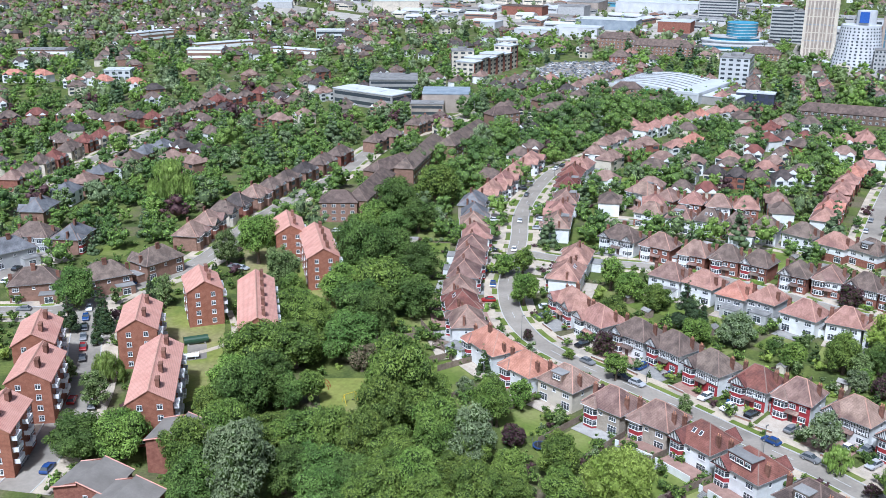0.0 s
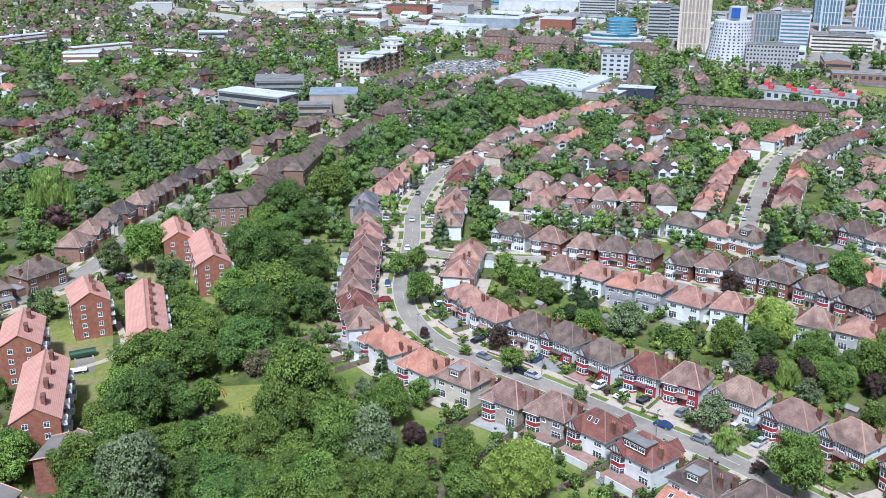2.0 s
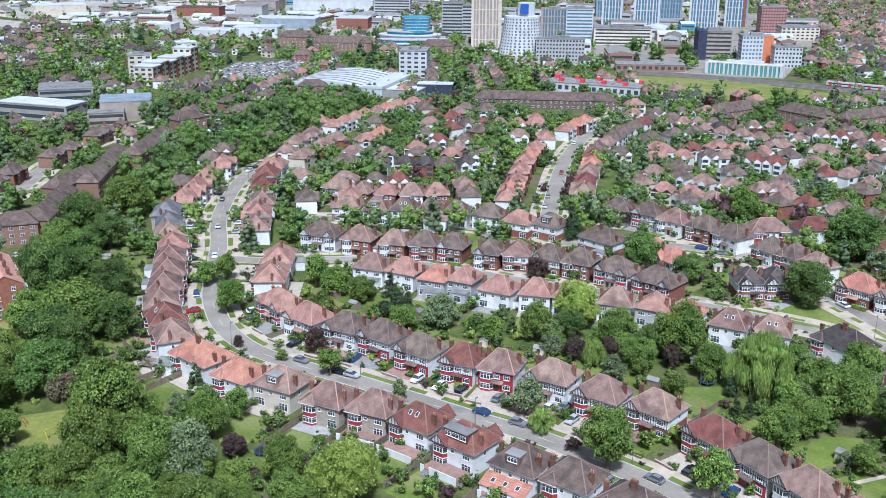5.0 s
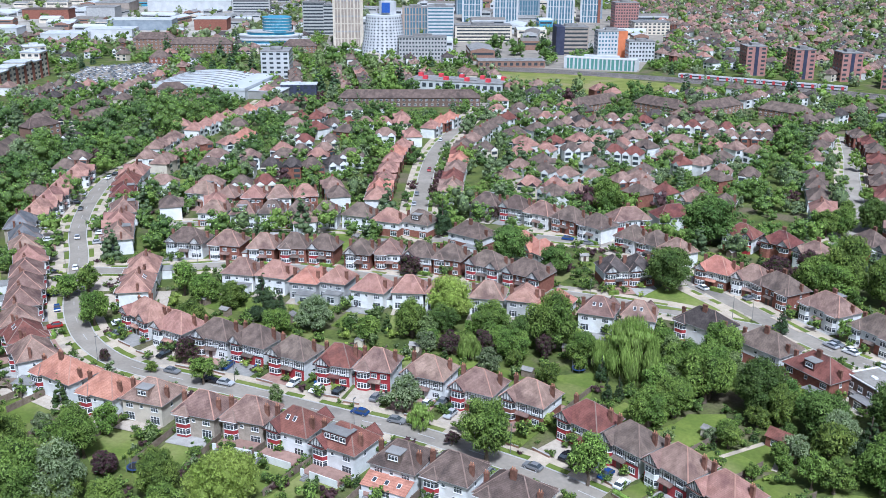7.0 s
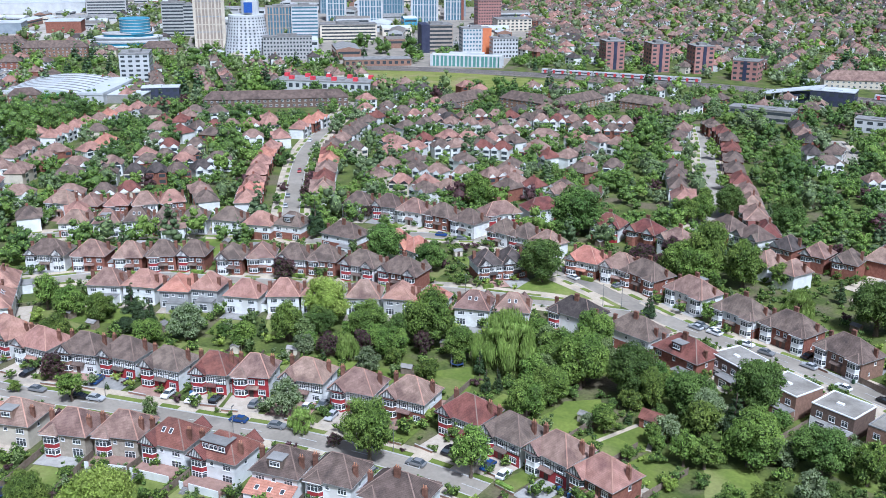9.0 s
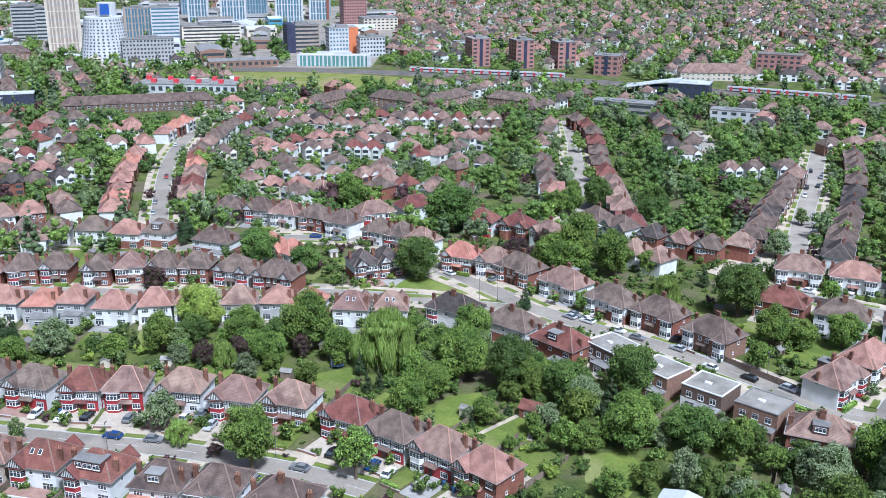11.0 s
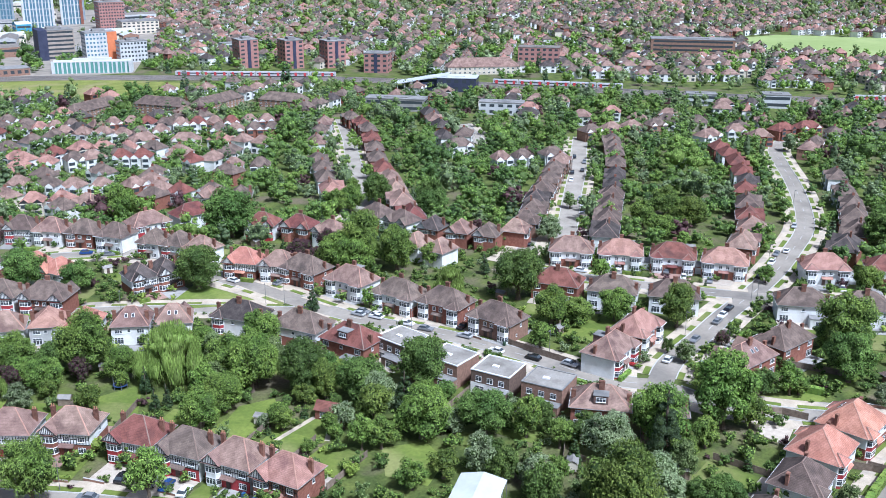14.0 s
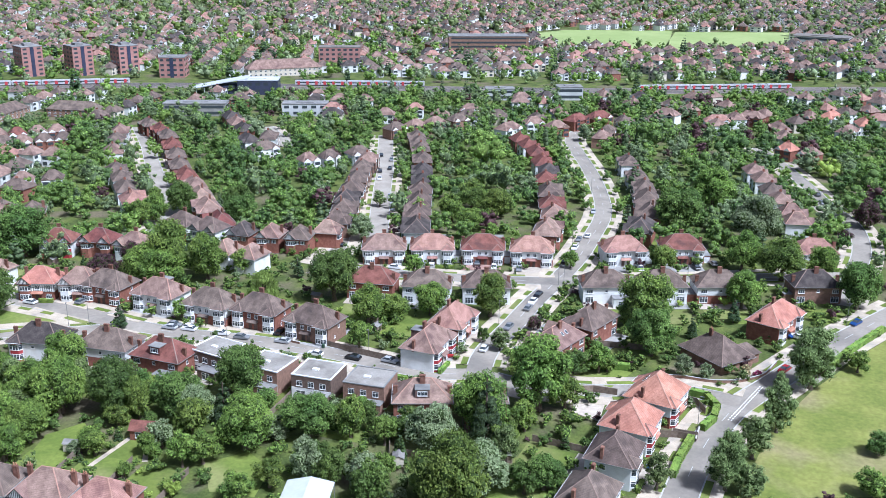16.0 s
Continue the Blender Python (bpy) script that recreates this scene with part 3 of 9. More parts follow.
PARK_FIELD = [(179, 16.9), (211, 14.3), (236.1, 7.5), (267.5, -4.1), (300.5, -18.1), (198.3, -23.4)]
PITCH_1 = [(952.6, 345.5), (1020, 322.7), (1062.3, 218.6), (890.9, 186.9), (856.9, 270.3)]
PITCH_2 = [(1052.4, 213.5), (1104, 103.9), (950.1, 90.2), (880.5, 189.6)]
PITCH_3 = [(1488.9, 229.1), (1499.9, 28.3), (1542.4, 29.5), (1561.7, 208)]
SCHOOL_FIELD = [(360.4, 654.5), (416.7, 617.6), (454.6, 535.4), (427.2, 505), (369.5, 539.9), (331.9, 602.4)]
TRIANGLE = [(168, 222), (194.9, 233.6), (191.8, 194.3), (188.9, 201.6), (178.9, 212)]
ESTATE_LAWN = [(-82.6, 270.2), (-63.5, 266.2), (-54, 215.4), (-62.6, 206.5)]
ESTATE_LAWN_2 = [(-69.8, 323.2), (-36.7, 324), (-30.3, 262.5), (-61.4, 289.8)]
CLEARING = [(-31.6, 222), (-19.1, 222.2), (-17.5, 201.7), (-27.8, 201.6)]
CARPARK = [(51.7, 724.7), (87.2, 805), (142.1, 802.1), (114.7, 697.2), (79.9, 686.5)]
YARD = [(169.4, 1200.3), (326, 1286.8), (275.6, 1142.4), (209.3, 1127.1)]
RUBBLE = [(-258.1, 1245.8), (-93.1, 1103.2), (-86.5, 1183.7), (-259.3, 1407.1)]
GARDEN_LAWN = [(133.9, 141.1), (146.9, 141.6), (147.6, 137.2), (140.2, 131.9), (133.3, 134.4)]
CORNER_LAWN = [(212.8, 36.3), (211.1, 30), (205.9, 28.4), (203.9, 34.4)]
BACK_LAWN = [(-3, 230.5), (6.2, 230), (6.2, 214.4), (-4, 208.2)]
BACK_LAWN_2 = [(123.5, 189.9), (134, 186.7), (121.2, 172.5), (117.5, 179)]
WORKS = [(-123.5, 1263.1), (35.3, 1065.5), (96.4, 959.6), (147.2, 967), (248.7, 987.6), (324.7, 1152.5), (449.6, 1337.4), (54.8, 1491.8), (-282.8, 1623.7)]
TOWN_GROUND = [(275.6, 809.5), (284.9, 740.8), (351, 712.4), (380, 672.2), (414.6, 637.5), (458.7, 612), (615.9, 780.6), (781.4, 1051.2), (688.6, 1222.8), (429.7, 1191.7)]
RAIL = [(369, 670.2), (407.5, 634.2), (443.2, 590.9), (484.8, 535.7), (512.5, 501.5), (546.8, 433.2), (583.9, 343.4), (624.7, 235.5), (663.2, 148.4), (711.4, 62.7), (746.7, -7.5)]
TRAINS = [(466.5, 574.9, 533.6, 480.3), (576.6, 374, 612.3, 292.1), (661.7, 156.6, 716.5, 63.2)]
MARKET = [(103.1, 647.5), (155.6, 610.7), (136.6, 751.3), (192, 727.3)]

# ---- materials ----


def surface(name, c1, c2, scale=1.0, rough=0.8, bump=0.0, rand=0.0, island=0.0, courses=0.0, fine=0.25, metal=0.0, stain=None, hue=0.0, stretch=None, tiles=None):
    """A material of two mottled tones with fine grain, optional stains, tile courses and a tone of its own for each object or island."""
    m = bpy.data.materials.new(name)
    m.use_nodes = True
    nt = m.node_tree
    n, link = nt.nodes, nt.links
    bsdf = n["Principled BSDF"]
    bsdf.inputs["Roughness"].default_value = rough
    bsdf.inputs["Metallic"].default_value = metal
    bsdf.inputs["Specular IOR Level"].default_value = 0.2 if rough > 0.84 else 0.4
    tc = n.new("ShaderNodeTexCoord")
    src = tc.outputs["Object"]
    if stretch:
        mp = n.new("ShaderNodeMapping")
        mp.inputs["Scale"].default_value = stretch
        link.new(src, mp.inputs[0])
        src = mp.outputs[0]
    oi = n.new("ShaderNodeObjectInfo")
    shift = n.new("ShaderNodeVectorMath")
    shift.operation = "MULTIPLY_ADD"
    shift.inputs[1].default_value = (1, 1, 1)
    ofs = n.new("ShaderNodeVectorMath")
    ofs.operation = "SCALE"
    ofs.inputs[0].default_value = (37, 53, 71)
    link.new(oi.outputs["Random"], ofs.inputs["Scale"])
    link.new(src, shift.inputs[0])
    link.new(ofs.outputs[0], shift.inputs[2])
    big = n.new("ShaderNodeTexNoise")
    big.inputs["Scale"].default_value, big.inputs["Detail"].default_value = scale, 5
    link.new(shift.outputs[0], big.inputs["Vector"])
    ramp = n.new("ShaderNodeValToRGB")
    ramp.color_ramp.elements[0].position, ramp.color_ramp.elements[1].position = 0.36, 0.64
    ramp.color_ramp.elements[0].color, ramp.color_ramp.elements[1].color = (*c1, 1), (*c2, 1)
    link.new(big.outputs["Fac"], ramp.inputs[0])
    col = ramp.outputs[0]
    grain = n.new("ShaderNodeTexNoise")
    grain.inputs["Scale"].default_value, grain.inputs["Detail"].default_value = scale * 9, 4
    link.new(shift.outputs[0], grain.inputs["Vector"])
    if stain:
        sn = n.new("ShaderNodeTexNoise")
        sn.inputs["Scale"].default_value, sn.inputs["Detail"].default_value = scale * 0.45, 6
        link.new(shift.outputs[0], sn.inputs["Vector"])
        sr = n.new("ShaderNodeValToRGB")
        sr.color_ramp.elements[0].position, sr.color_ramp.elements[1].position = 0.52, 0.68
        link.new(sn.outputs["Fac"], sr.inputs[0])
        mx = n.new("ShaderNodeMix")
        mx.data_type = "RGBA"
        link.new(sr.outputs[0], mx.inputs["Factor"])
        link.new(col, mx.inputs["A"])
        mx.inputs["B"].default_value = (*stain, 1)
        col = mx.outputs["Result"]
    hsv = n.new("ShaderNodeHueSaturation")
    link.new(col, hsv.inputs["Color"])
    value = n.new("ShaderNodeMapRange")
    value.inputs["To Min"].default_value, value.inputs["To Max"].default_value = 1 - fine, 1 + fine
    value.inputs["From Min"].default_value, value.inputs["From Max"].default_value = 0.25, 0.75
    link.new(grain.outputs["Fac"], value.inputs["Value"])
    val = value.outputs[0]
    for amount, out in ((rand, oi.outputs["Random"]), (island, None)):
        if amount:
            if out is None:
                out = n.new("ShaderNodeNewGeometry").outputs["Random Per Island"]
            r = n.new("ShaderNodeMapRange")
            r.inputs["To Min"].default_value, r.inputs["To Max"].default_value = 1 - amount, 1 + amount
            link.new(out, r.inputs["Value"])
            mul = n.new("ShaderNodeMath")
            mul.operation = "MULTIPLY"
            link.new(val, mul.inputs[0])
            link.new(r.outputs[0], mul.inputs[1])
            val = mul.outputs[0]
            if hue and not hsv.inputs["Hue"].is_linked:
                h = n.new("ShaderNodeMapRange")
                h.inputs["To Min"].default_value, h.inputs["To Max"].default_value = 0.5 - 1.2 * hue, 0.5 + 0.4 * hue
                link.new(out, h.inputs["Value"])
                link.new(h.outputs[0], hsv.inputs["Hue"])
    if courses:
        sx = n.new("ShaderNodeSeparateXYZ")
        link.new(tc.outputs["Object"], sx.inputs[0])
        dv = n.new("ShaderNodeMath")
        dv.operation = "DIVIDE"
        dv.inputs[1].default_value = courses
        link.new(sx.outputs[2], dv.inputs[0])
        fr = n.new("ShaderNodeMath")
        fr.operation = "FRACT"
        link.new(dv.outputs[0], fr.inputs[0])
        cr = n.new("ShaderNodeMapRange")
        cr.inputs["From Max"].default_value = 0.35
        cr.inputs["To Min"].default_value, cr.inputs["To Max"].default_value = 0.72, 1.03
        link.new(fr.outputs[0], cr.inputs["Value"])
        mul = n.new("ShaderNodeMath")
        mul.operation = "MULTIPLY"
        link.new(val, mul.inputs[0])
        link.new(cr.outputs[0], mul.inputs[1])
        val = mul.outputs[0]
    if tiles:
        cut = n.new("ShaderNodeVectorMath")
        cut.operation = "SNAP"
        cut.inputs[1].default_value = tiles
        link.new(shift.outputs[0], cut.inputs[0])
        wn_ = n.new("ShaderNodeTexWhiteNoise")
        link.new(cut.outputs[0], wn_.inputs["Vector"])
        tr = n.new("ShaderNodeMapRange")
        tr.inputs["To Min"].default_value, tr.inputs["To Max"].default_value = 0.9, 1.1
        link.new(wn_.outputs["Value"], tr.inputs["Value"])
        mul = n.new("ShaderNodeMath")
        mul.operation = "MULTIPLY"
        link.new(val, mul.inputs[0])
        link.new(tr.outputs[0], mul.inputs[1])
        val = mul.outputs[0]
    link.new(val, hsv.inputs["Value"])
    link.new(hsv.outputs[0], bsdf.inputs["Base Color"])
    if bump:
        b = n.new("ShaderNodeBump")
        b.inputs["Strength"].default_value, b.inputs["Distance"].default_value = bump, 0.05
        link.new(grain.outputs["Fac"], b.inputs["Height"])
        link.new(b.outputs[0], bsdf.inputs["Normal"])
    return m


ROOF = {
    "orange": surface("roof_orange", (0.36, 0.165, 0.115), (0.47, 0.235, 0.17), 0.5, 0.85, 0.3, 0.07, courses=0.21, fine=0.13, stain=(0.29, 0.135, 0.1), hue=0.008, tiles=(0.3, 0.3, 0.21)),
    "pink": surface("roof_pink", (0.265, 0.148, 0.115), (0.375, 0.22, 0.175), 0.5, 0.85, 0.3, 0.12, courses=0.21, fine=0.15, stain=(0.2, 0.112, 0.094), hue=0.01, tiles=(0.3, 0.3, 0.21)),
    "tan": surface("roof_tan", (0.188, 0.126, 0.1), (0.292, 0.202, 0.162), 0.5, 0.85, 0.3, 0.16, courses=0.21, fine=0.18, stain=(0.135, 0.088, 0.075), hue=0.014, tiles=(0.3, 0.3, 0.21)),
    "red": surface("roof_red", (0.14, 0.057, 0.045), (0.215, 0.092, 0.073), 0.5, 0.85, 0.3, 0.12, courses=0.21, fine=0.17, stain=(0.105, 0.052, 0.045), hue=0.01, tiles=(0.3, 0.3, 0.21)),
    "brown": surface("roof_brown", (0.108, 0.082, 0.068), (0.182, 0.138, 0.114), 0.5, 0.88, 0.3, 0.18, courses=0.21, fine=0.18, stain=(0.082, 0.064, 0.056), hue=0.012, tiles=(0.3, 0.3, 0.21)),
    "dark": surface("roof_dark", (0.056, 0.047, 0.045), (0.102, 0.085, 0.079), 0.5, 0.88, 0.3, 0.15, courses=0.21, fine=0.2, stain=(0.048, 0.042, 0.04), tiles=(0.3, 0.3, 0.21)),
    "grey": surface("roof_grey", (0.11, 0.112, 0.121), (0.178, 0.178, 0.188), 0.5, 0.8, 0.3, 0.1, courses=0.21, fine=0.18, stain=(0.0912, 0.092, 0.0972), tiles=(0.3, 0.3, 0.21)),
}
WALL = {
    "white": surface("white_render", (0.66, 0.665, 0.66), (0.75, 0.755, 0.75), 0.5, 0.9, 0.1, 0.05, fine=0.05, stain=(0.6, 0.59, 0.565)),
    "cream": surface("cream_render", (0.56, 0.50, 0.41), (0.64, 0.58, 0.48), 0.5, 0.9, 0.1, 0.05, fine=0.06, stain=(0.48, 0.43, 0.36)),
    "pebble": surface("pebbledash", (0.30, 0.26, 0.21), (0.38, 0.33, 0.27), 1.5, 0.95, 0.4, 0.06, fine=0.2),
    "redbrick": surface("red_brick", (0.20, 0.082, 0.06), (0.27, 0.12, 0.085), 1.2, 0.9, 0.3, 0.08, courses=0.3, fine=0.2),
    "brick": surface("brown_brick", (0.22, 0.135, 0.10), (0.29, 0.175, 0.13), 1.2, 0.9, 0.3, 0.08, courses=0.3, fine=0.2),
    "dark": surface("dark_brick", (0.13, 0.09, 0.075), (0.17, 0.12, 0.095), 1.2, 0.9, 0.3, 0.08, courses=0.3, fine=0.2),
    "crimson": surface("crimson_paint", (0.27, 0.028, 0.035), (0.33, 0.04, 0.045), 0.8, 0.6, 0.05, 0.08, fine=0.08),
    "grey": surface("grey_render", (0.36, 0.36, 0.36), (0.44, 0.44, 0.43), 0.6, 0.9, 0.1, 0.06, fine=0.06),
    "blockbrick": surface("estate_brick", (0.255, 0.105, 0.066), (0.32, 0.14, 0.09), 0.8, 0.9, 0.3, 0.04, courses=0.3, fine=0.14),
}
TIMBER = surface("black_timber", (0.02, 0.019, 0.022), (0.04, 0.037, 0.04), 2, 0.7, fine=0.15)
TRIM = surface("white_trim", (0.74, 0.74, 0.74), (0.82, 0.82, 0.82), 2, 0.5, fine=0.03)
HIP = surface("ridge_clay", (0.36, 0.205, 0.155), (0.46, 0.28, 0.215), 2, 0.85, fine=0.15, rand=0.15)
HIP_DARK = surface("ridge_brown", (0.19, 0.135, 0.112), (0.25, 0.18, 0.15), 2, 0.85, fine=0.15, rand=0.15)
STACK = surface("chimney_brick", (0.15, 0.073, 0.052), (0.225, 0.118, 0.085), 1.5, 0.9, 0.3, 0.2, courses=0.15, fine=0.2)
POT = surface("chimney_clay", (0.42, 0.2, 0.12), (0.5, 0.26, 0.16), 3, 0.85, fine=0.1)
FELT = surface("grey_felt", (0.2, 0.196, 0.19), (0.27, 0.264, 0.256), 0.4, 0.9, fine=0.1, rand=0.1, stain=(0.16, 0.16, 0.158))
DOOR = surface("door_paint", (0.06, 0.04, 0.035), (0.09, 0.06, 0.05), 2, 0.5, fine=0.1, rand=0.5)
ASPHALT = surface("asphalt", (0.255, 0.226, 0.19), (0.315, 0.282, 0.24), 0.12, 0.9, 0.2, fine=0.1, stain=(0.185, 0.168, 0.148))
CONCRETE = surface("road_concrete", (0.29, 0.258, 0.218), (0.36, 0.325, 0.28), 0.15, 0.9, 0.2, fine=0.1, stain=(0.23, 0.206, 0.178))
PAVING = surface("paving", (0.42, 0.355, 0.275), (0.52, 0.445, 0.35), 0.35, 0.9, 0.2, fine=0.12, stain=(0.3, 0.27, 0.235))
KERB = surface("kerb_stone", (0.42, 0.41, 0.39), (0.5, 0.49, 0.47), 1, 0.9, fine=0.1)
PAINT = surface("road_paint", (0.4, 0.395, 0.38), (0.55, 0.545, 0.53), 3, 0.8, fine=0.15)
DRIVE = [
    surface("drive_red", (0.27, 0.17, 0.14), (0.34, 0.22, 0.18), 0.8, 0.9, 0.2, 0.15, fine=0.15),
    surface("drive_grey", (0.27, 0.26, 0.25), (0.34, 0.33, 0.31), 0.8, 0.9, 0.2, 0.15, fine=0.15),
    surface("drive_buff", (0.4, 0.34, 0.28), (0.48, 0.42, 0.35), 0.8, 0.9, 0.2, 0.15, fine=0.15),
]
LAWN = surface("lawn", (0.105, 0.145, 0.028), (0.165, 0.205, 0.043), 0.12, 0.95, 0.2, 0.12, fine=0.16, stain=(0.2, 0.21, 0.075))
MEADOW = surface("dry_grass", (0.148, 0.178, 0.038), (0.22, 0.232, 0.06), 0.1, 0.95, 0.3, fine=0.2, stain=(0.255, 0.222, 0.11))
PITCH = surface("sports_turf", (0.25, 0.31, 0.11), (0.3, 0.355, 0.14), 0.02, 0.95, fine=0.06)
HARD = surface("sports_court", (0.42, 0.52, 0.36), (0.47, 0.57, 0.4), 0.02, 0.95, fine=0.04)
GROUND = surface("garden_ground", (0.06, 0.082, 0.022), (0.12, 0.145, 0.036), 0.16, 0.95, 0.3, fine=0.3, stain=(0.14, 0.118, 0.075))
GRAVEL = surface("gravel", (0.33, 0.3, 0.26), (0.43, 0.4, 0.35), 0.06, 0.95, fine=0.2, stain=(0.25, 0.23, 0.2))
BALLAST = surface("ballast", (0.17, 0.145, 0.125), (0.23, 0.2, 0.175), 0.1, 0.95, fine=0.2)
STEEL = surface("steel_rail", (0.3, 0.29, 0.28), (0.38, 0.37, 0.36), 1, 0.4, metal=0.8)
FENCE = surface("fence_timber", (0.17, 0.13, 0.1), (0.24, 0.19, 0.15), 1.2, 0.9, 0.2, 0.2, fine=0.2)
BARK = surface("bark", (0.09, 0.07, 0.05), (0.14, 0.11, 0.085), 2, 0.95, 0.4, fine=0.25)


def glassy(name, colour, rough=0.12):
    m = bpy.data.materials.new(name)
    m.use_nodes = True
    b = m.node_tree.nodes["Principled BSDF"]
    b.inputs["Base Color"].default_value = (*colour, 1)
    b.inputs["Roughness"].default_value = rough
    b.inputs["Specular IOR Level"].default_value = 0.6
    return m


GLASS = glassy("window_glass", (0.055, 0.065, 0.075))
GLASS_BLUE = glassy("curtain_wall_glass", (0.10, 0.19, 0.25), 0.15)
GLASS_GREEN = glassy("green_glass", (0.12, 0.28, 0.25), 0.15)
TYRE = glassy("tyre_rubber", (0.015, 0.015, 0.015), 0.8)
CAR_PAINT = [glassy("car_" + n, c, 0.25) for n, c in (("white", (0.75, 0.75, 0.76)), ("silver", (0.42, 0.43, 0.45)), ("black", (0.015, 0.015, 0.018)), ("grey", (0.2, 0.205, 0.215)), ("blue", (0.02, 0.06, 0.2)), ("red", (0.3, 0.02, 0.02)))]

def leaf(name, c1, c2, hue=0.012):
    """Leaf clumps that also let some light through."""
    m = surface(name, c1, c2, 0.8, 0.62, rand=0.2, island=0.42, fine=0.12, hue=hue)
    n, link = m.node_tree.nodes, m.node_tree.links
    bsdf, out = n["Principled BSDF"], n["Material Output"]
    bsdf.inputs["Specular IOR Level"].default_value = 0.3
    back = n.new("ShaderNodeBsdfTranslucent")
    link.new(bsdf.inputs["Base Color"].links[0].from_socket, back.inputs["Color"])
    mix = n.new("ShaderNodeMixShader")
    mix.inputs[0].default_value = 0.28
    link.new(bsdf.outputs[0], mix.inputs[1])
    link.new(back.outputs[0], mix.inputs[2])
    link.new(mix.outputs[0], out.inputs["Surface"])
    return m


FOLIAGE = {
    "d": leaf("oak_leaf", (0.082, 0.148, 0.034), (0.16, 0.246, 0.056), 0.012),
    "g": leaf("green_leaf", (0.116, 0.194, 0.038), (0.214, 0.305, 0.06), 0.016),
    "l": leaf("lime_leaf", (0.168, 0.27, 0.05), (0.245, 0.35, 0.075), 0.005),
    "y": leaf("yellow_leaf", (0.25, 0.335, 0.06), (0.335, 0.415, 0.088), 0.003),
    "p": leaf("copper_leaf", (0.068, 0.035, 0.04), (0.118, 0.062, 0.064)),
    "c": leaf("conifer_leaf", (0.048, 0.082, 0.037), (0.085, 0.132, 0.057)),
    "w": leaf("willow_leaf", (0.2, 0.29, 0.062), (0.29, 0.385, 0.096), 0.003),
    "s": leaf("silver_leaf", (0.185, 0.235, 0.118), (0.27, 0.325, 0.17), 0.006),
    "b": leaf("birch_leaf", (0.155, 0.212, 0.074), (0.222, 0.285, 0.106), 0.008),
    "o": leaf("poplar_leaf", (0.056, 0.104, 0.045), (0.092, 0.15, 0.064)),
    "m": leaf("magenta_blossom", (0.42, 0.05, 0.16), (0.55, 0.09, 0.24)),
    "t": leaf("pampas_plume", (0.42, 0.33, 0.17), (0.52, 0.43, 0.25)),
    "r": leaf("russet_leaf", (0.142, 0.118, 0.068), (0.212, 0.172, 0.108)),
}

# ---- mesh tools ----


class Build:
    """Collects faces and their material numbers, then makes one mesh."""

    def __init__(self):
        self.v, self.f, self.m = [], [], []

    def face(self, pts, mat=0):
        k = len(self.v)
        self.v += [tuple(p) for p in pts]
        self.f.append(tuple(range(k, k + len(pts))))
        self.m.append(mat)
        return self

    def box(self, x0, x1, y0, y1, z0, z1, mat=0, top=True, bottom=False):
        a, b, c, d = (x0, y0), (x1, y0), (x1, y1), (x0, y1)
        for p, q in ((a, b), (b, c), (c, d), (d, a)):
            self.face([(*p, z0), (*q, z0), (*q, z1), (*p, z1)], mat)
        if top:
            self.face([(*p, z1) for p in (a, b, c, d)], mat)
        if bottom:
            self.face([(*p, z0) for p in (d, c, b, a)], mat)
        return self

    def prism(self, plan, z0, z1, mat=0, top=True):
        for p, q in zip(plan, plan[1:] + plan[:1]):
            self.face([(*p, z0), (*q, z0), (*q, z1), (*p, z1)], mat)
        if top:
            self.face([(*p, z1) for p in plan], mat)
        return self

    def bar(self, p, q, w, h, mat=0):
        """A ridge-shaped bar from p to q."""
        p, q = Vector(p), Vector(q)
        d = (q - p).normalized()
        s = d.cross(Vector((0, 0, 1))).normalized() * w / 2
        up = Vector((0, 0, h))
        ring = [(p - s, p + up, p + s), (q - s, q + up, q + s)]
        (a, b, c), (e, f, g) = ring
        self.face([a, e, f, b], mat).face([b, f, g, c], mat).face([a, b, c], mat).face([g, f, e], mat)
        return self

    def mesh(self, name, mats):
        me = bpy.data.meshes.new(name)
        index, verts, faces = {}, [], []
        for f in self.f:
            ring = []
            for i in f:
                key = tuple(round(c, 4) for c in self.v[i])
                if key not in index:
                    index[key] = len(verts)
                    verts.append(key)
                ring.append(index[key])
            faces.append(tuple(ring))
        me.from_pydata(verts, [], faces)
        for m in mats:
            me.materials.append(m)
        if len(mats) > 1:
            me.polygons.foreach_set("material_index", self.m)
        me.update()
        return me


def part(name, mesh, parent, label="", m=None):
    ob = new(name, mesh)
    ob.parent = parent
    if m is not None:
        ob.matrix_basis = m
    if label:
        ob["label"] = label
    return ob


def root(name, label, category, group="", kind="", m=None):
    ob = new(name)
    if m is not None:
        ob.matrix_basis = m
    return tagged(ob, label, category, group, kind)


MESHES = {}


def cached(key, make):
    if key not in MESHES:
        MESHES[key] = make()
    return MESHES[key]


def smooth_line(pts, step=4.0):
    """Points along a smooth curve through the given ones."""
    p = [Vector((x, y)) for x, y in pts]
    p = [2 * p[0] - p[1]] + p + [2 * p[-1] - p[-2]]
    out = []
    for a, b, c, d in zip(p, p[1:], p[2:], p[3:]):
        n = max(2, int((c - b).length / step))
        for i in range(n):
            t = i / n
            out.append(0.5 * (2 * b + (c - a) * t + (2 * a - 5 * b + 4 * c - d) * t * t + (3 * b - a - 3 * c + d) * t * t * t))
    return out + [p[-2]]


def inside(poly, x, y):
    hit = False
    for (x0, y0), (x1, y1) in zip(poly, poly[1:] + poly[:1]):
        if (y0 > y) != (y1 > y) and x < (x1 - x0) * (y - y0) / (y1 - y0) + x0:
            hit = not hit
    return hit


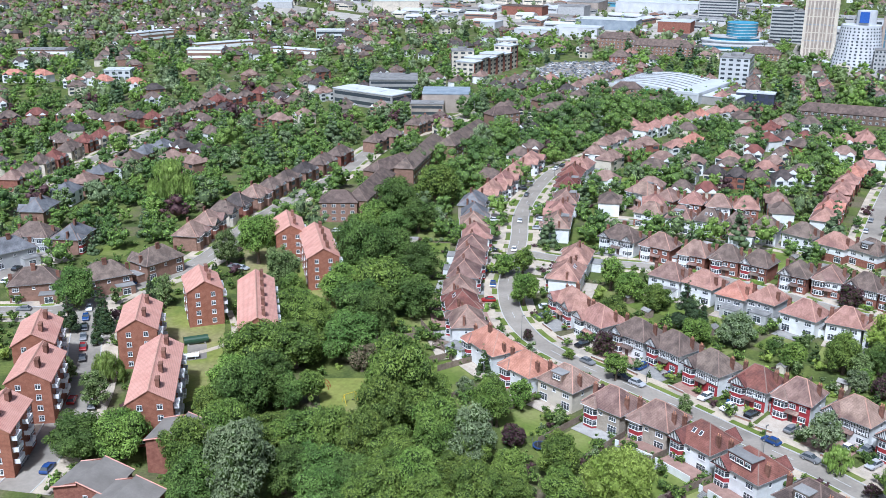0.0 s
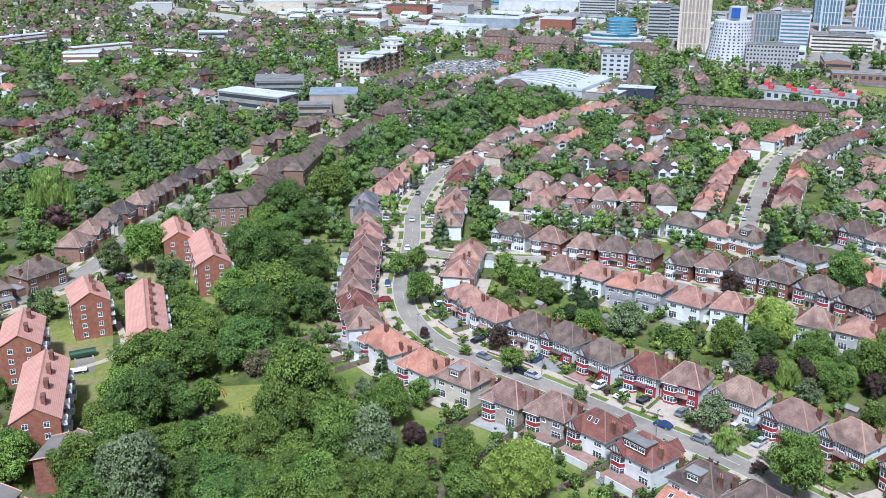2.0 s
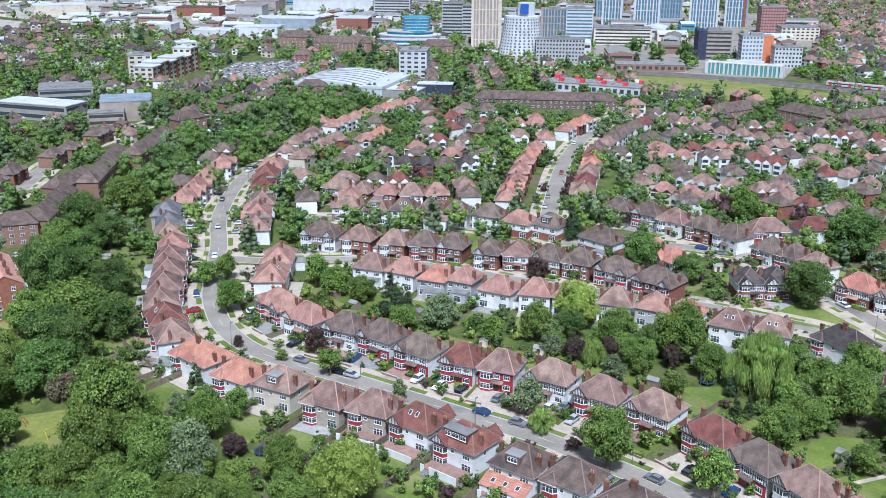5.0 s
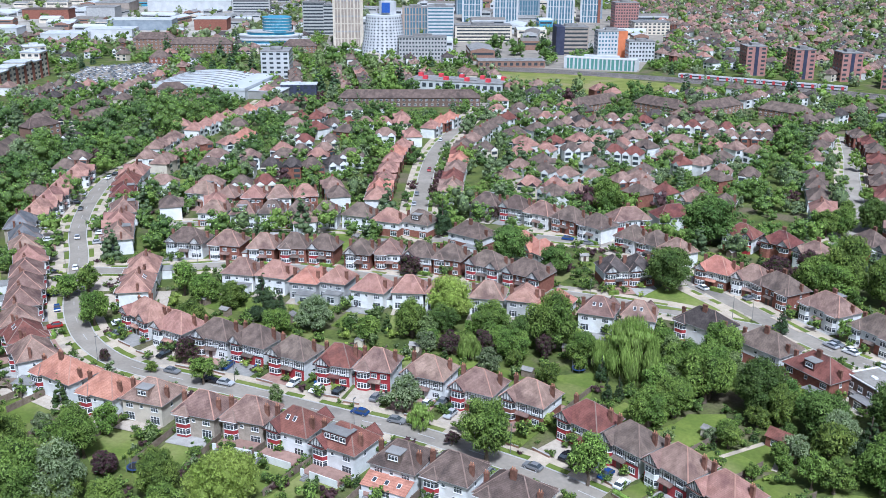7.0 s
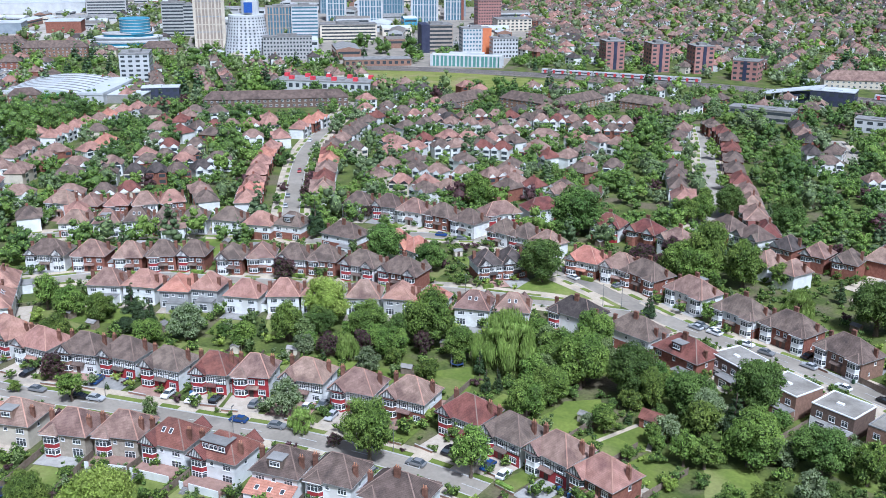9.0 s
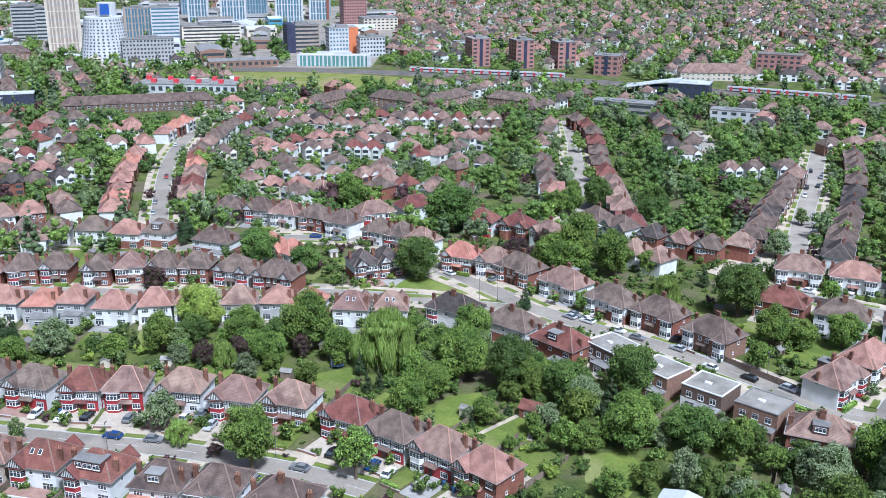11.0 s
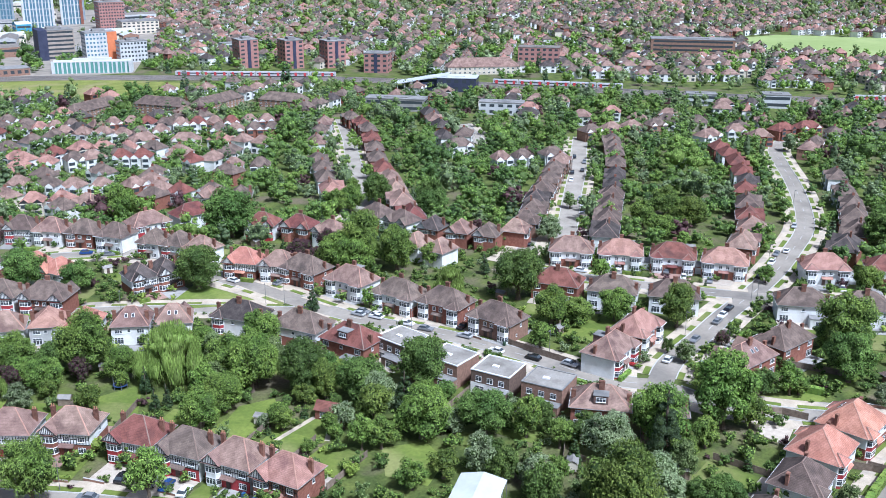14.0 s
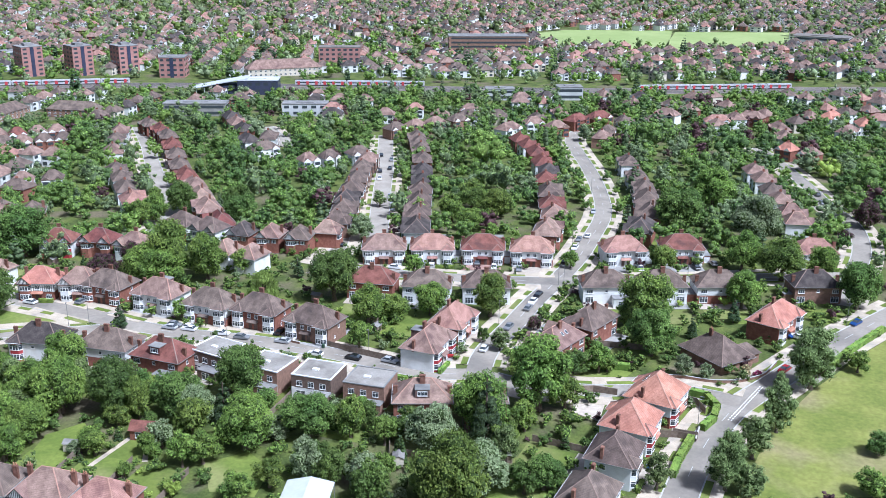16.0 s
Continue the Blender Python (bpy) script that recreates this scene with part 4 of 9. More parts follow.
# ---- ground, roads and open grass ----
b = Build()
for i in range(-12, 18):
    for j in range(-6, 24):
        b.face([(i * 150, j * 150, 0), (i * 150 + 150, j * 150, 0), (i * 150 + 150, j * 150 + 150, 0), (i * 150, j * 150 + 150, 0)])
b.face([(-6000, -6000, -0.3), (7000, -6000, -0.3), (7000, 9000, -0.3), (-6000, 9000, -0.3)])
tagged(new("ground", b.mesh("ground", [GROUND])), "green garden ground with soil and dry patches", "ground", kind="structure")

LINES = {name: (smooth_line(pts), hw) for name, pts, hw in ROADS}
ROAD_XY = np.array([(p.x, p.y, hw) for line, hw in LINES.values() for p in line])


def near_road(x, y, other=None):
    d = np.hypot(ROAD_XY[:, 0] - x, ROAD_XY[:, 1] - y) - ROAD_XY[:, 2]
    return d.min()


def sheet(name, polygon, z, mat, label, category):
    b = Build()
    k = len(polygon)
    b.face([(x, y, z) for x, y in polygon])
    for (x0, y0), (x1, y1) in zip(polygon, polygon[1:] + polygon[:1]):
        b.face([(x0, y0, 0), (x1, y1, 0), (x1, y1, z), (x0, y0, z)])
    return tagged(new(name, b.mesh(name, [mat])), label, category, kind="structure")


def strip(line, o0, o1, z0, z1, mat, skip=None, b=None):
    b = b or Build()
    n = len(line)
    side = []
    for i, p in enumerate(line):
        d = (line[min(i + 1, n - 1)] - line[max(i - 1, 0)]).normalized()
        side.append(Vector((d.y, -d.x)))
    for i in range(n - 1):
        q = [line[i] + side[i] * o0, line[i + 1] + side[i + 1] * o0, line[i + 1] + side[i + 1] * o1, line[i] + side[i] * o1]
        mid = (q[0] + q[2]) / 2
        if skip and skip(i, mid):
            continue
        b.face([(*p, z1) for p in q], mat)
        if z1 - z0 > 0.01:
            b.face([(*q[0], z0), (*q[1], z0), (*q[1], z1), (*q[0], z1)], mat)
            b.face([(*q[2], z0), (*q[3], z0), (*q[3], z1), (*q[2], z1)], mat)
    return b


for n, (name, (line, hw)) in enumerate(LINES.items()):
    others = np.array([(p.x, p.y, h + 0.2) for k, (l, h) in LINES.items() if k != name for p in l])

    def crossing(i, mid, others=others):
        return (np.hypot(others[:, 0] - mid.x, others[:, 1] - mid.y) < others[:, 2] + 1.2).any()

    tagged(new("road", strip(line, -hw, hw, 0.02, 0.02 + 0.004 * n, 0).mesh("road", [CONCRETE if name in ("lane", "close", "tee") else ASPHALT])), "pale concrete cul-de-sac" if name in ("lane", "close") else "worn grey asphalt suburban street", "road", "streets", "structure")
    for s in (1, -1):
        lo, hi = hw * s, (hw + 4.4) * s
        b = strip(line, lo, hi, 0, 0.10 + 0.004 * n, 0, crossing)
        if b.f:
            tagged(new("pavement", b.mesh("pavement", [PAVING])), "pale concrete slab pavement beside the street", "pavement", "pavements", "structure")
            k = strip(line, lo - 0.02 * s, lo + 0.25 * s, 0.0, 0.18 + 0.003 * n, 0, crossing)
            tagged(new("kerb", k.mesh("kerb", [KERB])), "light stone kerb along the street", "kerb", "kerbs", "structure")
            g = strip(line, lo + 0.3 * s, lo + 1.9 * s, 0.0, 0.185 + 0.003 * n, 0, lambda i, mid: crossing(i, mid) or (i * 7 + n) % 5 > 2)
            if g.f and name not in ("court", "close", "lane2", "stub"):
                tagged(new("verge", g.mesh("verge", [LAWN])), "mown grass verge between kerb and pavement", "verge", "verges", "structure")
    if name in ("near", "north", "east", "park", "estate", "cross"):
        d = strip(line, -0.06, 0.06, 0.02, 0.11, 0, lambda i, mid: i % 3 > 0 or crossing(i, mid))
        tagged(new("centre_line", d.mesh("centre_line", [PAINT])), "faded white dashed centre line", "road marking", "road markings", "structure")

OPEN = [("field", PARK_FIELD, MEADOW, "large sloping park of mown yellow-green grass"), ("playing_field", PITCH_1, PITCH, "bright green sports pitch"), ("playing_field", PITCH_2, PITCH, "bright green sports pitch"),
        ("playing_field", PITCH_3, PITCH, "bright green distant sports field"), ("school_field", SCHOOL_FIELD, MEADOW, "dull green school field by the railway"), ("green", TRIANGLE, LAWN, "triangular street green with an oak"),
        ("estate_lawn", ESTATE_LAWN, MEADOW, "worn yellowish lawn between brick flats"), ("estate_lawn", ESTATE_LAWN_2, MEADOW, "worn yellowish lawn between brick flats"), ("clearing", CLEARING, MEADOW, "dry grass clearing in the wood"),
        ("car_park", CARPARK, ASPHALT, "supermarket car park of grey asphalt"), ("yard", YARD, GRAVEL, "pale gravel building yard"), ("yard", RUBBLE, GRAVEL, "rubble yard beside the tracks"),
        ("works_yard", WORKS, GRAVEL, "pale gravel and concrete of an industrial estate"), ("town_paving", TOWN_GROUND, ASPHALT, "grey paved ground of the town centre"),
        ("back_lawn", GARDEN_LAWN, LAWN, "neat green back garden lawn"), ("front_lawn", CORNER_LAWN, LAWN, "neat green corner lawn"), ("back_lawn", BACK_LAWN, LAWN, "neat green back garden lawn"), ("back_lawn", BACK_LAWN_2, LAWN, "neat green back garden lawn")] + [("back_lawn", q, LAWN, "open back garden lawn among trees") for i, q in enumerate(GARDEN_LAWNS)]
for name, poly, mat, label in OPEN:
    sheet(name, poly, 0.012 if name in ("town_paving", "works_yard") else 0.03 if name != "green" else 0.09, mat, label, name.replace("_", " "))

# ---- houses ----
TAN = 0.82


def hip_roof(w, d, z, o=0.45, ridge_min=1.2, gable=False):
    """Slopes and soffit of a hipped roof, and the ends of its ridge and hips."""
    hw, hd = w / 2 + o, d / 2 + o
    rise = min(hw, hd) * TAN
    if hw >= hd:
        r = max(hw - hd, ridge_min)
        if gable:
            r = hw
        a, c = (-r, 0, z + rise), (r, 0, z + rise)
    else:
        r = max(hd - hw, ridge_min)
        if gable:
            r = hd
        a, c = (0, -r, z + rise), (0, r, z + rise)
    e = [(-hw, -hd, z), (hw, -hd, z), (hw, hd, z), (-hw, hd, z)]
    return e, a, c, hw >= hd


def roof_mesh(w, d, z, mats, o=0.45, gable=False):
    e, a, c, wide = hip_roof(w, d, z, o, gable=gable)
    b = Build()
    if wide:
        b.face([e[0], e[1], c, a]).face([e[2], e[3], a, c]).face([e[1], e[2], c], 0).face([e[3], e[0], a], 0)
    else:
        b.face([e[1], e[2], c, a]).face([e[3], e[0], a, c]).face([e[0], e[1], a]).face([e[2], e[3], c])
    b.face([(x, y, zz - 0.01) for x, y, zz in reversed(e)])
    return b.mesh("roof", mats)


def caps_mesh(w, d, z, mat, o=0.45, gable=False):
    e, a, c, wide = hip_roof(w, d, z, o, gable=gable)
    b = Build().bar(a, c, 0.3, 0.11)
    ends = ((0, a), (3, a), (1, c), (2, c)) if wide else ((0, a), (1, a), (2, c), (3, c))
    if not gable:
        for i, top in ends:
            b.bar(e[i], top, 0.26, 0.09)
    return b.mesh("ridge_tiles", [mat])


def fascia_mesh(w, d, z, o=0.45):
    """White fascia boards with a grey gutter in front."""
    b = Build()
    for k, (g, z0, z1) in enumerate(((0.04, z - 0.16, z - 0.03), (0.13, z - 0.09, z + 0.01))):
        x, y, t = w / 2 + o + k * 0.045, d / 2 + o + k * 0.045, 0.05 + 0.04 * k
        b.box(-x - t, x + t, -y - t, -y, z0, z1, k).box(-x - t, x + t, y, y + t, z0, z1, k)
        b.box(-x - t, -x, -y, y, z0, z1, k).box(x, x + t, -y, y, z0, z1, k)
    return b.mesh("fascia", [TRIM, FELT])


def window_mesh(w, h, panes=2, rich=True):
    """A white-framed window that faces -y, its middle at the origin."""
    b = Build()
    t = 0.09
    if rich:
        b.box(-w / 2, w / 2, -0.03, 0.02, -h / 2, -h / 2 + t).box(-w / 2, w / 2, -0.03, 0.02, h / 2 - t, h / 2)
        b.box(-w / 2, -w / 2 + t, -0.03, 0.02, -h / 2, h / 2).box(w / 2 - t, w / 2, -0.03, 0.02, -h / 2, h / 2)
        for i in range(1, panes):
            x = -w / 2 + w * i / panes
            b.box(x - 0.04, x + 0.04, -0.028, 0.02, -h / 2, h / 2)
        b.box(-w / 2, w / 2, -0.026, 0.02, h * 0.16, h * 0.16 + 0.06)
        b.box(-w / 2 - 0.06, w / 2 + 0.06, -0.12, 0.02, -h / 2 - 0.08, -h / 2)
        b.face([(-w / 2, -0.012, -h / 2), (w / 2, -0.012, -h / 2), (w / 2, -0.012, h / 2), (-w / 2, -0.012, h / 2)], 1)
    else:
        b.box(-w / 2, w / 2, -0.04, 0.02, -h / 2, h / 2)
        for i in range(panes):
            x0, x1 = -w / 2 + w * i / panes + 0.07, -w / 2 + w * (i + 1) / panes - 0.07
            b.face([(x0, -0.045, -h / 2 + 0.1), (x1, -0.045, -h / 2 + 0.1), (x1, -0.045, h / 2 - 0.1), (x0, -0.045, h / 2 - 0.1)], 1)
    return b.mesh("window", [TRIM, GLASS])


BAY = [(-1.75, 0.0), (-1.15, -0.95), (1.15, -0.95), (1.75, 0.0)]


def bay_mesh(z1, mat):
    return Build().prism(BAY, 0, z1).mesh("bay", [mat])


def bay_window_mesh(z0, z1):
    """Three glazed faces round a splayed bay."""
    b = Build()
    g = 1.03
    for p, q, n in ((BAY[0], BAY[1], 1), (BAY[1], BAY[2], 3), (BAY[2], BAY[3], 1)):
        p, q = Vector((p[0] * g, p[1] * g - 0.03)), Vector((q[0] * g, q[1] * g - 0.03))
        us = [0.0] + [(k + e) / n for k in range(n) for e in (0.09, 0.91)] + [1.0]
        ws = [0.0, 0.06, 0.66, 0.71, 0.95, 1.0]
        for i, (u0, u1) in enumerate(zip(us, us[1:])):
            for k, (w0, w1) in enumerate(zip(ws, ws[1:])):
                a0, a1 = p.lerp(q, u0), p.lerp(q, u1)
                lo_z, hi_z = z0 + (z1 - z0) * w0, z0 + (z1 - z0) * w1
                b.face([(*a0, lo_z), (*a1, lo_z), (*a1, hi_z), (*a0, hi_z)], int(i % 2 == 1 and k % 2 == 1))
    b.prism([(x * g, y * g - 0.03) for x, y in BAY], z1, z1 + 0.08, 0)
    b.prism([(x * 1.06, y * 1.06 - 0.03) for x, y in BAY], z0 - 0.1, z0, 0)
    return b.mesh("bay_window", [TRIM, GLASS])


def gable_mesh(back, z, roof, panel, timber):
    """A steep cross gable over a bay: two slopes, a front panel, bargeboards and upright boards."""
    b = Build()
    hw, f, k = 2.3, -1.35, 1.0
    h = hw * k
    b.face([(-hw, f, z), (0, f, z + h), (0, back, z + h), (-hw, back, z)], 0)
    b.face([(0, f, z + h), (hw, f, z), (hw, back, z), (0, back, z + h)], 0)
    b.face([(-hw, f, z - 0.02), (hw, f, z - 0.02), (hw, 0, z - 0.02), (-hw, 0, z - 0.02)], 0)
    y = f + 0.2
    b.face([(-hw, y, z - 0.02), (hw, y, z - 0.02), (0, y, z + h - 0.05)], 1)
    for s in (-1, 1):
        b.face([(s * hw, f - 0.02, z - 0.08), (0, f - 0.02, z + h - 0.1), (0, f - 0.02, z + h + 0.05), (s * (hw + 0.05), f - 0.02, z + 0.04)], 2)
    if timber:
        for x in (-1.6, -1.2, -0.8, -0.4, 0.0, 0.4, 0.8, 1.2, 1.6):
            top = z + (hw - abs(x)) * k - 0.14
            b.box(x - 0.075, x + 0.075, y - 0.03, y, z, top, 2)
        b.box(-hw + 0.1, hw - 0.1, y - 0.035, y, z - 0.02, z + 0.16, 2)
    return b.mesh("gable", [roof, panel, TIMBER if timber else TRIM])


def bay_roof_mesh(z, roof):
    """A small hipped roof over a bay, running back into the main slope."""
    b = Build()
    fl, fr, top = (-2.05, -1.3, z), (2.05, -1.3, z), (0, 1.1, z + 1.62)
    bl, br = (-2.05, 1.1, z), (2.05, 1.1, z)
    b.face([fl, fr, top]).face([fr, br, top]).face([bl, fl, top]).face([bl, br, fr, fl])
    b.bar(fl, top, 0.24, 0.08, 1).bar(fr, top, 0.24, 0.08, 1)
    b.box(-2.1, 2.1, -1.38, -1.3, z - 0.13, z + 0.01, 2)
    return b.mesh("bay_roof", [roof, HIP_DARK, TRIM])


def boards_mesh(x0, x1, y, z0, z1, gap=0.62):
    """Upright black boards over a wall that faces -y."""
    b = Build()
    n = max(2, int((x1 - x0) / gap))
    for i in range(n + 1):
        x = x0 + (x1 - x0) * i / n
        b.box(x - 0.07, x + 0.07, y - 0.04, y, z0, z1)
    for z in (z0, (z0 + z1) / 2, z1 - 0.14):
        b.box(x0, x1, y - 0.045, y, z, z + 0.14)
    return b.mesh("timbering", [TIMBER])


def chimney(parent, x, y, z0, z1, mat, rich=True, w=0.95, d=0.6):
    st = part("chimney", cached(("stack", mat.name, round(z1 - z0, 1), w), lambda: Build().box(-w / 2, w / 2, -d / 2, d / 2, 0, z1 - z0).box(-w / 2 - 0.07, w / 2 + 0.07, -d / 2 - 0.07, d / 2 + 0.07, z1 - z0 - 0.3, z1 - z0 - 0.12).mesh("chimney", [mat])), parent, m=pose(x, y, z0))
    if rich == 3:
        pot = cached("pot", lambda: Build().prism([(0.13 * math.cos(k * 1.0472), 0.13 * math.sin(k * 1.0472)) for k in range(6)], 0, 0.5).mesh("chimney_pot", [POT]))
        for dx in (-0.24, 0.24):
            part("chimney_pot", pot, st, m=pose(dx, 0, z1 - z0))


HOUSE_LABEL = {"orange": "fresh orange tiled", "pink": "faded pink tiled", "tan": "tan clay tiled", "red": "deep red tiled", "brown": "weathered brown tiled", "dark": "dark brown tiled", "grey": "grey tiled"}
WALL_LABEL = {"white": "white rendered walls", "cream": "cream rendered walls", "pebble": "pebbledashed walls", "redbrick": "red brick walls", "brick": "brown brick walls", "dark": "dark brick walls", "crimson": "dark red painted walls", "grey": "grey rendered walls"}


def house(kind, w, d, roof, lower, upper, bay, timber, rich, extra=""):
    """A two-storey suburban house, front to -y. kind: unit (one bay) or pair (two bays, a semi-detached pair)."""
    z1, z2 = 2.75, 5.4
    o = root("house", f"{'semi-detached pair' if kind == 'pair' else 'detached house'} with {HOUSE_LABEL[roof]} roof and {WALL_LABEL[upper]}", "house", "suburban houses")
    R, LW, UW, BW = ROOF[roof], WALL[lower], WALL[upper], WALL[bay]
    cap = HIP if roof in ("orange", "pink", "tan") else HIP_DARK
    side = "white" if rich and upper in ("crimson", "white") and lower in ("crimson", "white") else ""

    def walls(z0, z3, out, front, key):
        """Four walls whose front may differ from the plain sides and back."""
        b = Build()
        a, c, e, f = (-w / 2 - out, -d / 2 - out), (w / 2 + out, -d / 2 - out), (w / 2 + out, d / 2 + out), (-w / 2 - out, d / 2 + out)
        for n, (p, q) in enumerate(((a, c), (c, e), (e, f), (f, a))):
            b.face([(*p, z0), (*q, z0), (*q, z3), (*p, z3)], int(n > 0))
        return b.mesh(key, [front, WALL[side] if side else front])

    if lower == upper or not rich:
        part("wall", cached(("w", w, d, upper, side), lambda: walls(0, z2, 0, UW, "wall")), o)
    else:
        part("wall", cached(("wl", w, d, lower, side), lambda: walls(0, z1, 0, LW, "wall")), o)
        part("upper_wall", cached(("wu", w, d, upper, side), lambda: walls(z1, z2, 0.03, UW, "upper_wall")), o, WALL_LABEL[upper])
    part("roof", cached(("r", w, d, roof), lambda: roof_mesh(w, d, z2, [R])), o, HOUSE_LABEL[roof] + " roof")
    part("ridge_tiles", cached(("c", w, d, cap.name), lambda: caps_mesh(w, d, z2, cap)), o)
    part("fascia", cached(("f", w, d), lambda: fascia_mesh(w, d, z2)), o, "white fascia board")
    bays = [-w / 2 + 2.15] if kind == "unit" else [-w / 2 + 2.15, w / 2 - 2.15]
    for x in bays:
        m = pose(x, -d / 2, 0)
        part("bay", cached(("b", bay), lambda: bay_mesh(z2 - 0.1, BW)), o, m=m)
        for a, c in ((0.75, 2.15), (3.35, 4.75)) if rich else ((3.35, 4.75),):
            part("bay_window", cached(("bw", a), lambda: bay_window_mesh(a, c)), o, m=m)
        if timber:
            part("gable", cached(("g", roof, d), lambda: gable_mesh(d * 0.32, z2 - 0.05, R, WALL["white"], True)), o, "half-timbered front gable", m=m)
        else:
            part("bay_roof", cached(("br", roof), lambda: bay_roof_mesh(z2 - 0.05, R)), o, m=m)
    win = lambda ww, hh, n: cached(("win", ww, hh, n, bool(rich)), lambda: window_mesh(ww, hh, n, bool(rich)))  # noqa: E731
    yf, yb = -d / 2 - 0.05, d / 2 + 0.05
    spots = []
    if kind == "unit":
        door_x = [0.2]
        spots += [(0.4, yf, 4.05, 1.5, 1.25, 3), (w / 2 - 1.7, yf, 4.05, 1.6, 1.25, 3)]
        if rich:
            spots += [(w / 2 - 1.7, yf, 1.45, 1.8, 1.3, 3)]
    else:
        door_x = [-0.9, 0.9]
        spots += [(-1.1, yf, 4.05, 1.1, 1.2, 2), (1.1, yf, 4.05, 1.1, 1.2, 2)]
    if timber and rich:
        part("timbering", cached(("tb", w, d, kind), lambda: boards_mesh(-w / 2 + 4.0, (w / 2) if kind == "unit" else (w / 2 - 4.0), yf + 0.02, z1, z2 - 0.2)), o, "black boards over white plaster")["kind"] = "stuff"
    for x, y, z, ww, hh, n in spots:
        part("window", win(ww, hh, n), o, m=pose(x, y, z))
    away = "f" in extra
    backs = [(-w / 2 + 1.9, 4.05, 1.9, 1.25, 3), (w / 2 - 1.9, 4.05, 1.9, 1.25, 3), (0.1, 4.2, 0.9, 0.9, 1)] if rich else [(-w / 4, 4.05, 2.0, 1.25, 3), (w / 4, 4.05, 2.0, 1.25, 3)]
    if away:
        backs = backs[:2] if rich else []
    elif rich:
        backs += [(-w / 2 + 1.9, 1.4, 2.4, 1.9, 3), (w / 2 - 1.9, 1.4, 2.4, 1.9, 3)]
    if rich:
        for s in (-1, 1) if rich > 1 else ():
            part("window", win(0.8, 1.0, 1), o, m=pose(s * (w / 2 + 0.05), 0.8, 4.1, rz=90 * s))
            if rich > 1:
                part("window", win(0.6, 0.8, 1), o, m=pose(s * (w / 2 + 0.05), -1.2, 1.7, rz=90 * s))
        for x in door_x:
            part("door", cached("door", lambda: Build().box(-0.5, 0.5, -0.05, 0.04, 0, 2.05).mesh("door", [DOOR])), o, m=pose(x, yf, 0.1))
        xs = [0.4] if kind == "unit" else [0]
        for x in xs:
            part("porch_roof", cached(("porch", roof, kind), lambda: Build().face([(-1.7, -1.0, 2.45), (1.7, -1.0, 2.45), (1.7, 0, 3.0), (-1.7, 0, 3.0)]).face([(-1.7, 0, 2.4), (1.7, 0, 2.4), (1.7, -1.0, 2.4), (-1.7, -1.0, 2.4)]).box(-1.7, 1.7, -1.0, -0.95, 2.3, 2.45).face([(-1.7, -1, 2.4), (-1.7, -1, 2.45), (-1.7, 0, 3.0), (-1.7, 0, 2.4)]).face([(1.7, 0, 2.4), (1.7, 0, 3.0), (1.7, -1, 2.45), (1.7, -1, 2.4)]).mesh("porch_roof", [R])), o, m=pose(x, -d / 2, 0))
    for x, z, ww, hh, n in backs:
        part("window", win(ww, hh, n), o, m=pose(x, yb, z, rz=180))
    top = z2 + (min(w, d) / 2 + 0.45) * TAN
    stack = STACK
    if kind == "pair":
        chimney(o, 0, 0.9, top - 1.6, top + 1.2, stack, rich, 1.3)
        if rich:
            for s in (-1, 1):
                chimney(o, s * (w / 2 - 0.35), 1.0, 4.9, 8.0, stack, rich)
    else:
        chimney(o, w / 2 - 0.45, 0.8, 4.9, 8.7, stack, rich)
        if rich:
            chimney(o, -w / 2 + 0.5, 1.4, 4.9, 8.5, stack, rich)
    if "r" in extra:
        m = pose(w / 2 - 2.2, d / 2, 0, rz=180)
        part("bay", cached(("b", "crimson"), lambda: bay_mesh(z2 - 0.1, WALL["crimson"])), o, "red tile-hung rear bay", m=m)
        for a, c in ((0.75, 2.15), (3.35, 4.75)):
            part("bay_window", cached(("bw", a), lambda: bay_window_mesh(a, c)), o, m=m)
        if timber:
            part("gable", cached(("g", roof, d), lambda: gable_mesh(d * 0.32, z2 - 0.05, R, WALL["white"], True)), o, "half-timbered rear gable", m=m)
        else:
            part("bay_roof", cached(("br", roof), lambda: bay_roof_mesh(z2 - 0.05, R)), o, m=m)
    if "e" in extra:
        ex = part("extension", cached(("ext", upper), lambda: Build().box(-2.6, 2.6, 0, 3.4, 0, 2.8).box(-2.7, 2.7, 0, 3.5, 2.8, 2.95, 1).mesh("extension", [UW, FELT])), o, "flat-roofed rear extension", m=pose(-w / 2 + 2.9, d / 2, 0))
        part("patio_door", win(2.4, 1.9, 2), ex, m=pose(0, 3.45, 1.3, rz=180))
    if "d" in extra:
        dm = part("dormer", cached(("dorm", roof), lambda: Build().box(-1.6, 1.6, 0, 3.4, 0, 2.0).box(-1.75, 1.75, -0.1, 3.55, 2.0, 2.15, 1).mesh("dormer", [R, FELT])), o, "flat-roofed loft dormer", m=pose(0, 0.6, z2 + 0.9))
        part("window", win(2.2, 1.1, 3), dm, m=pose(0, 3.45, 1.1, rz=180))
    if "D" in extra:
        dm = part("dormer", cached(("dormw", roof), lambda: Build().box(-3.0, 3.0, 0, 3.5, 0, 2.2).box(-3.15, 3.15, -0.1, 3.75, 2.2, 2.36, 1).mesh("dormer", [R, FELT])), o, "wide flat-roofed tile-hung loft dormer", m=pose(0, 0.2, z2 + 0.9))
        for x in (-2.0, 0, 2.0):
            part("window", win(1.5 if x else 1.9, 1.1, 2), dm, m=pose(x, 3.55, 1.2, rz=180))
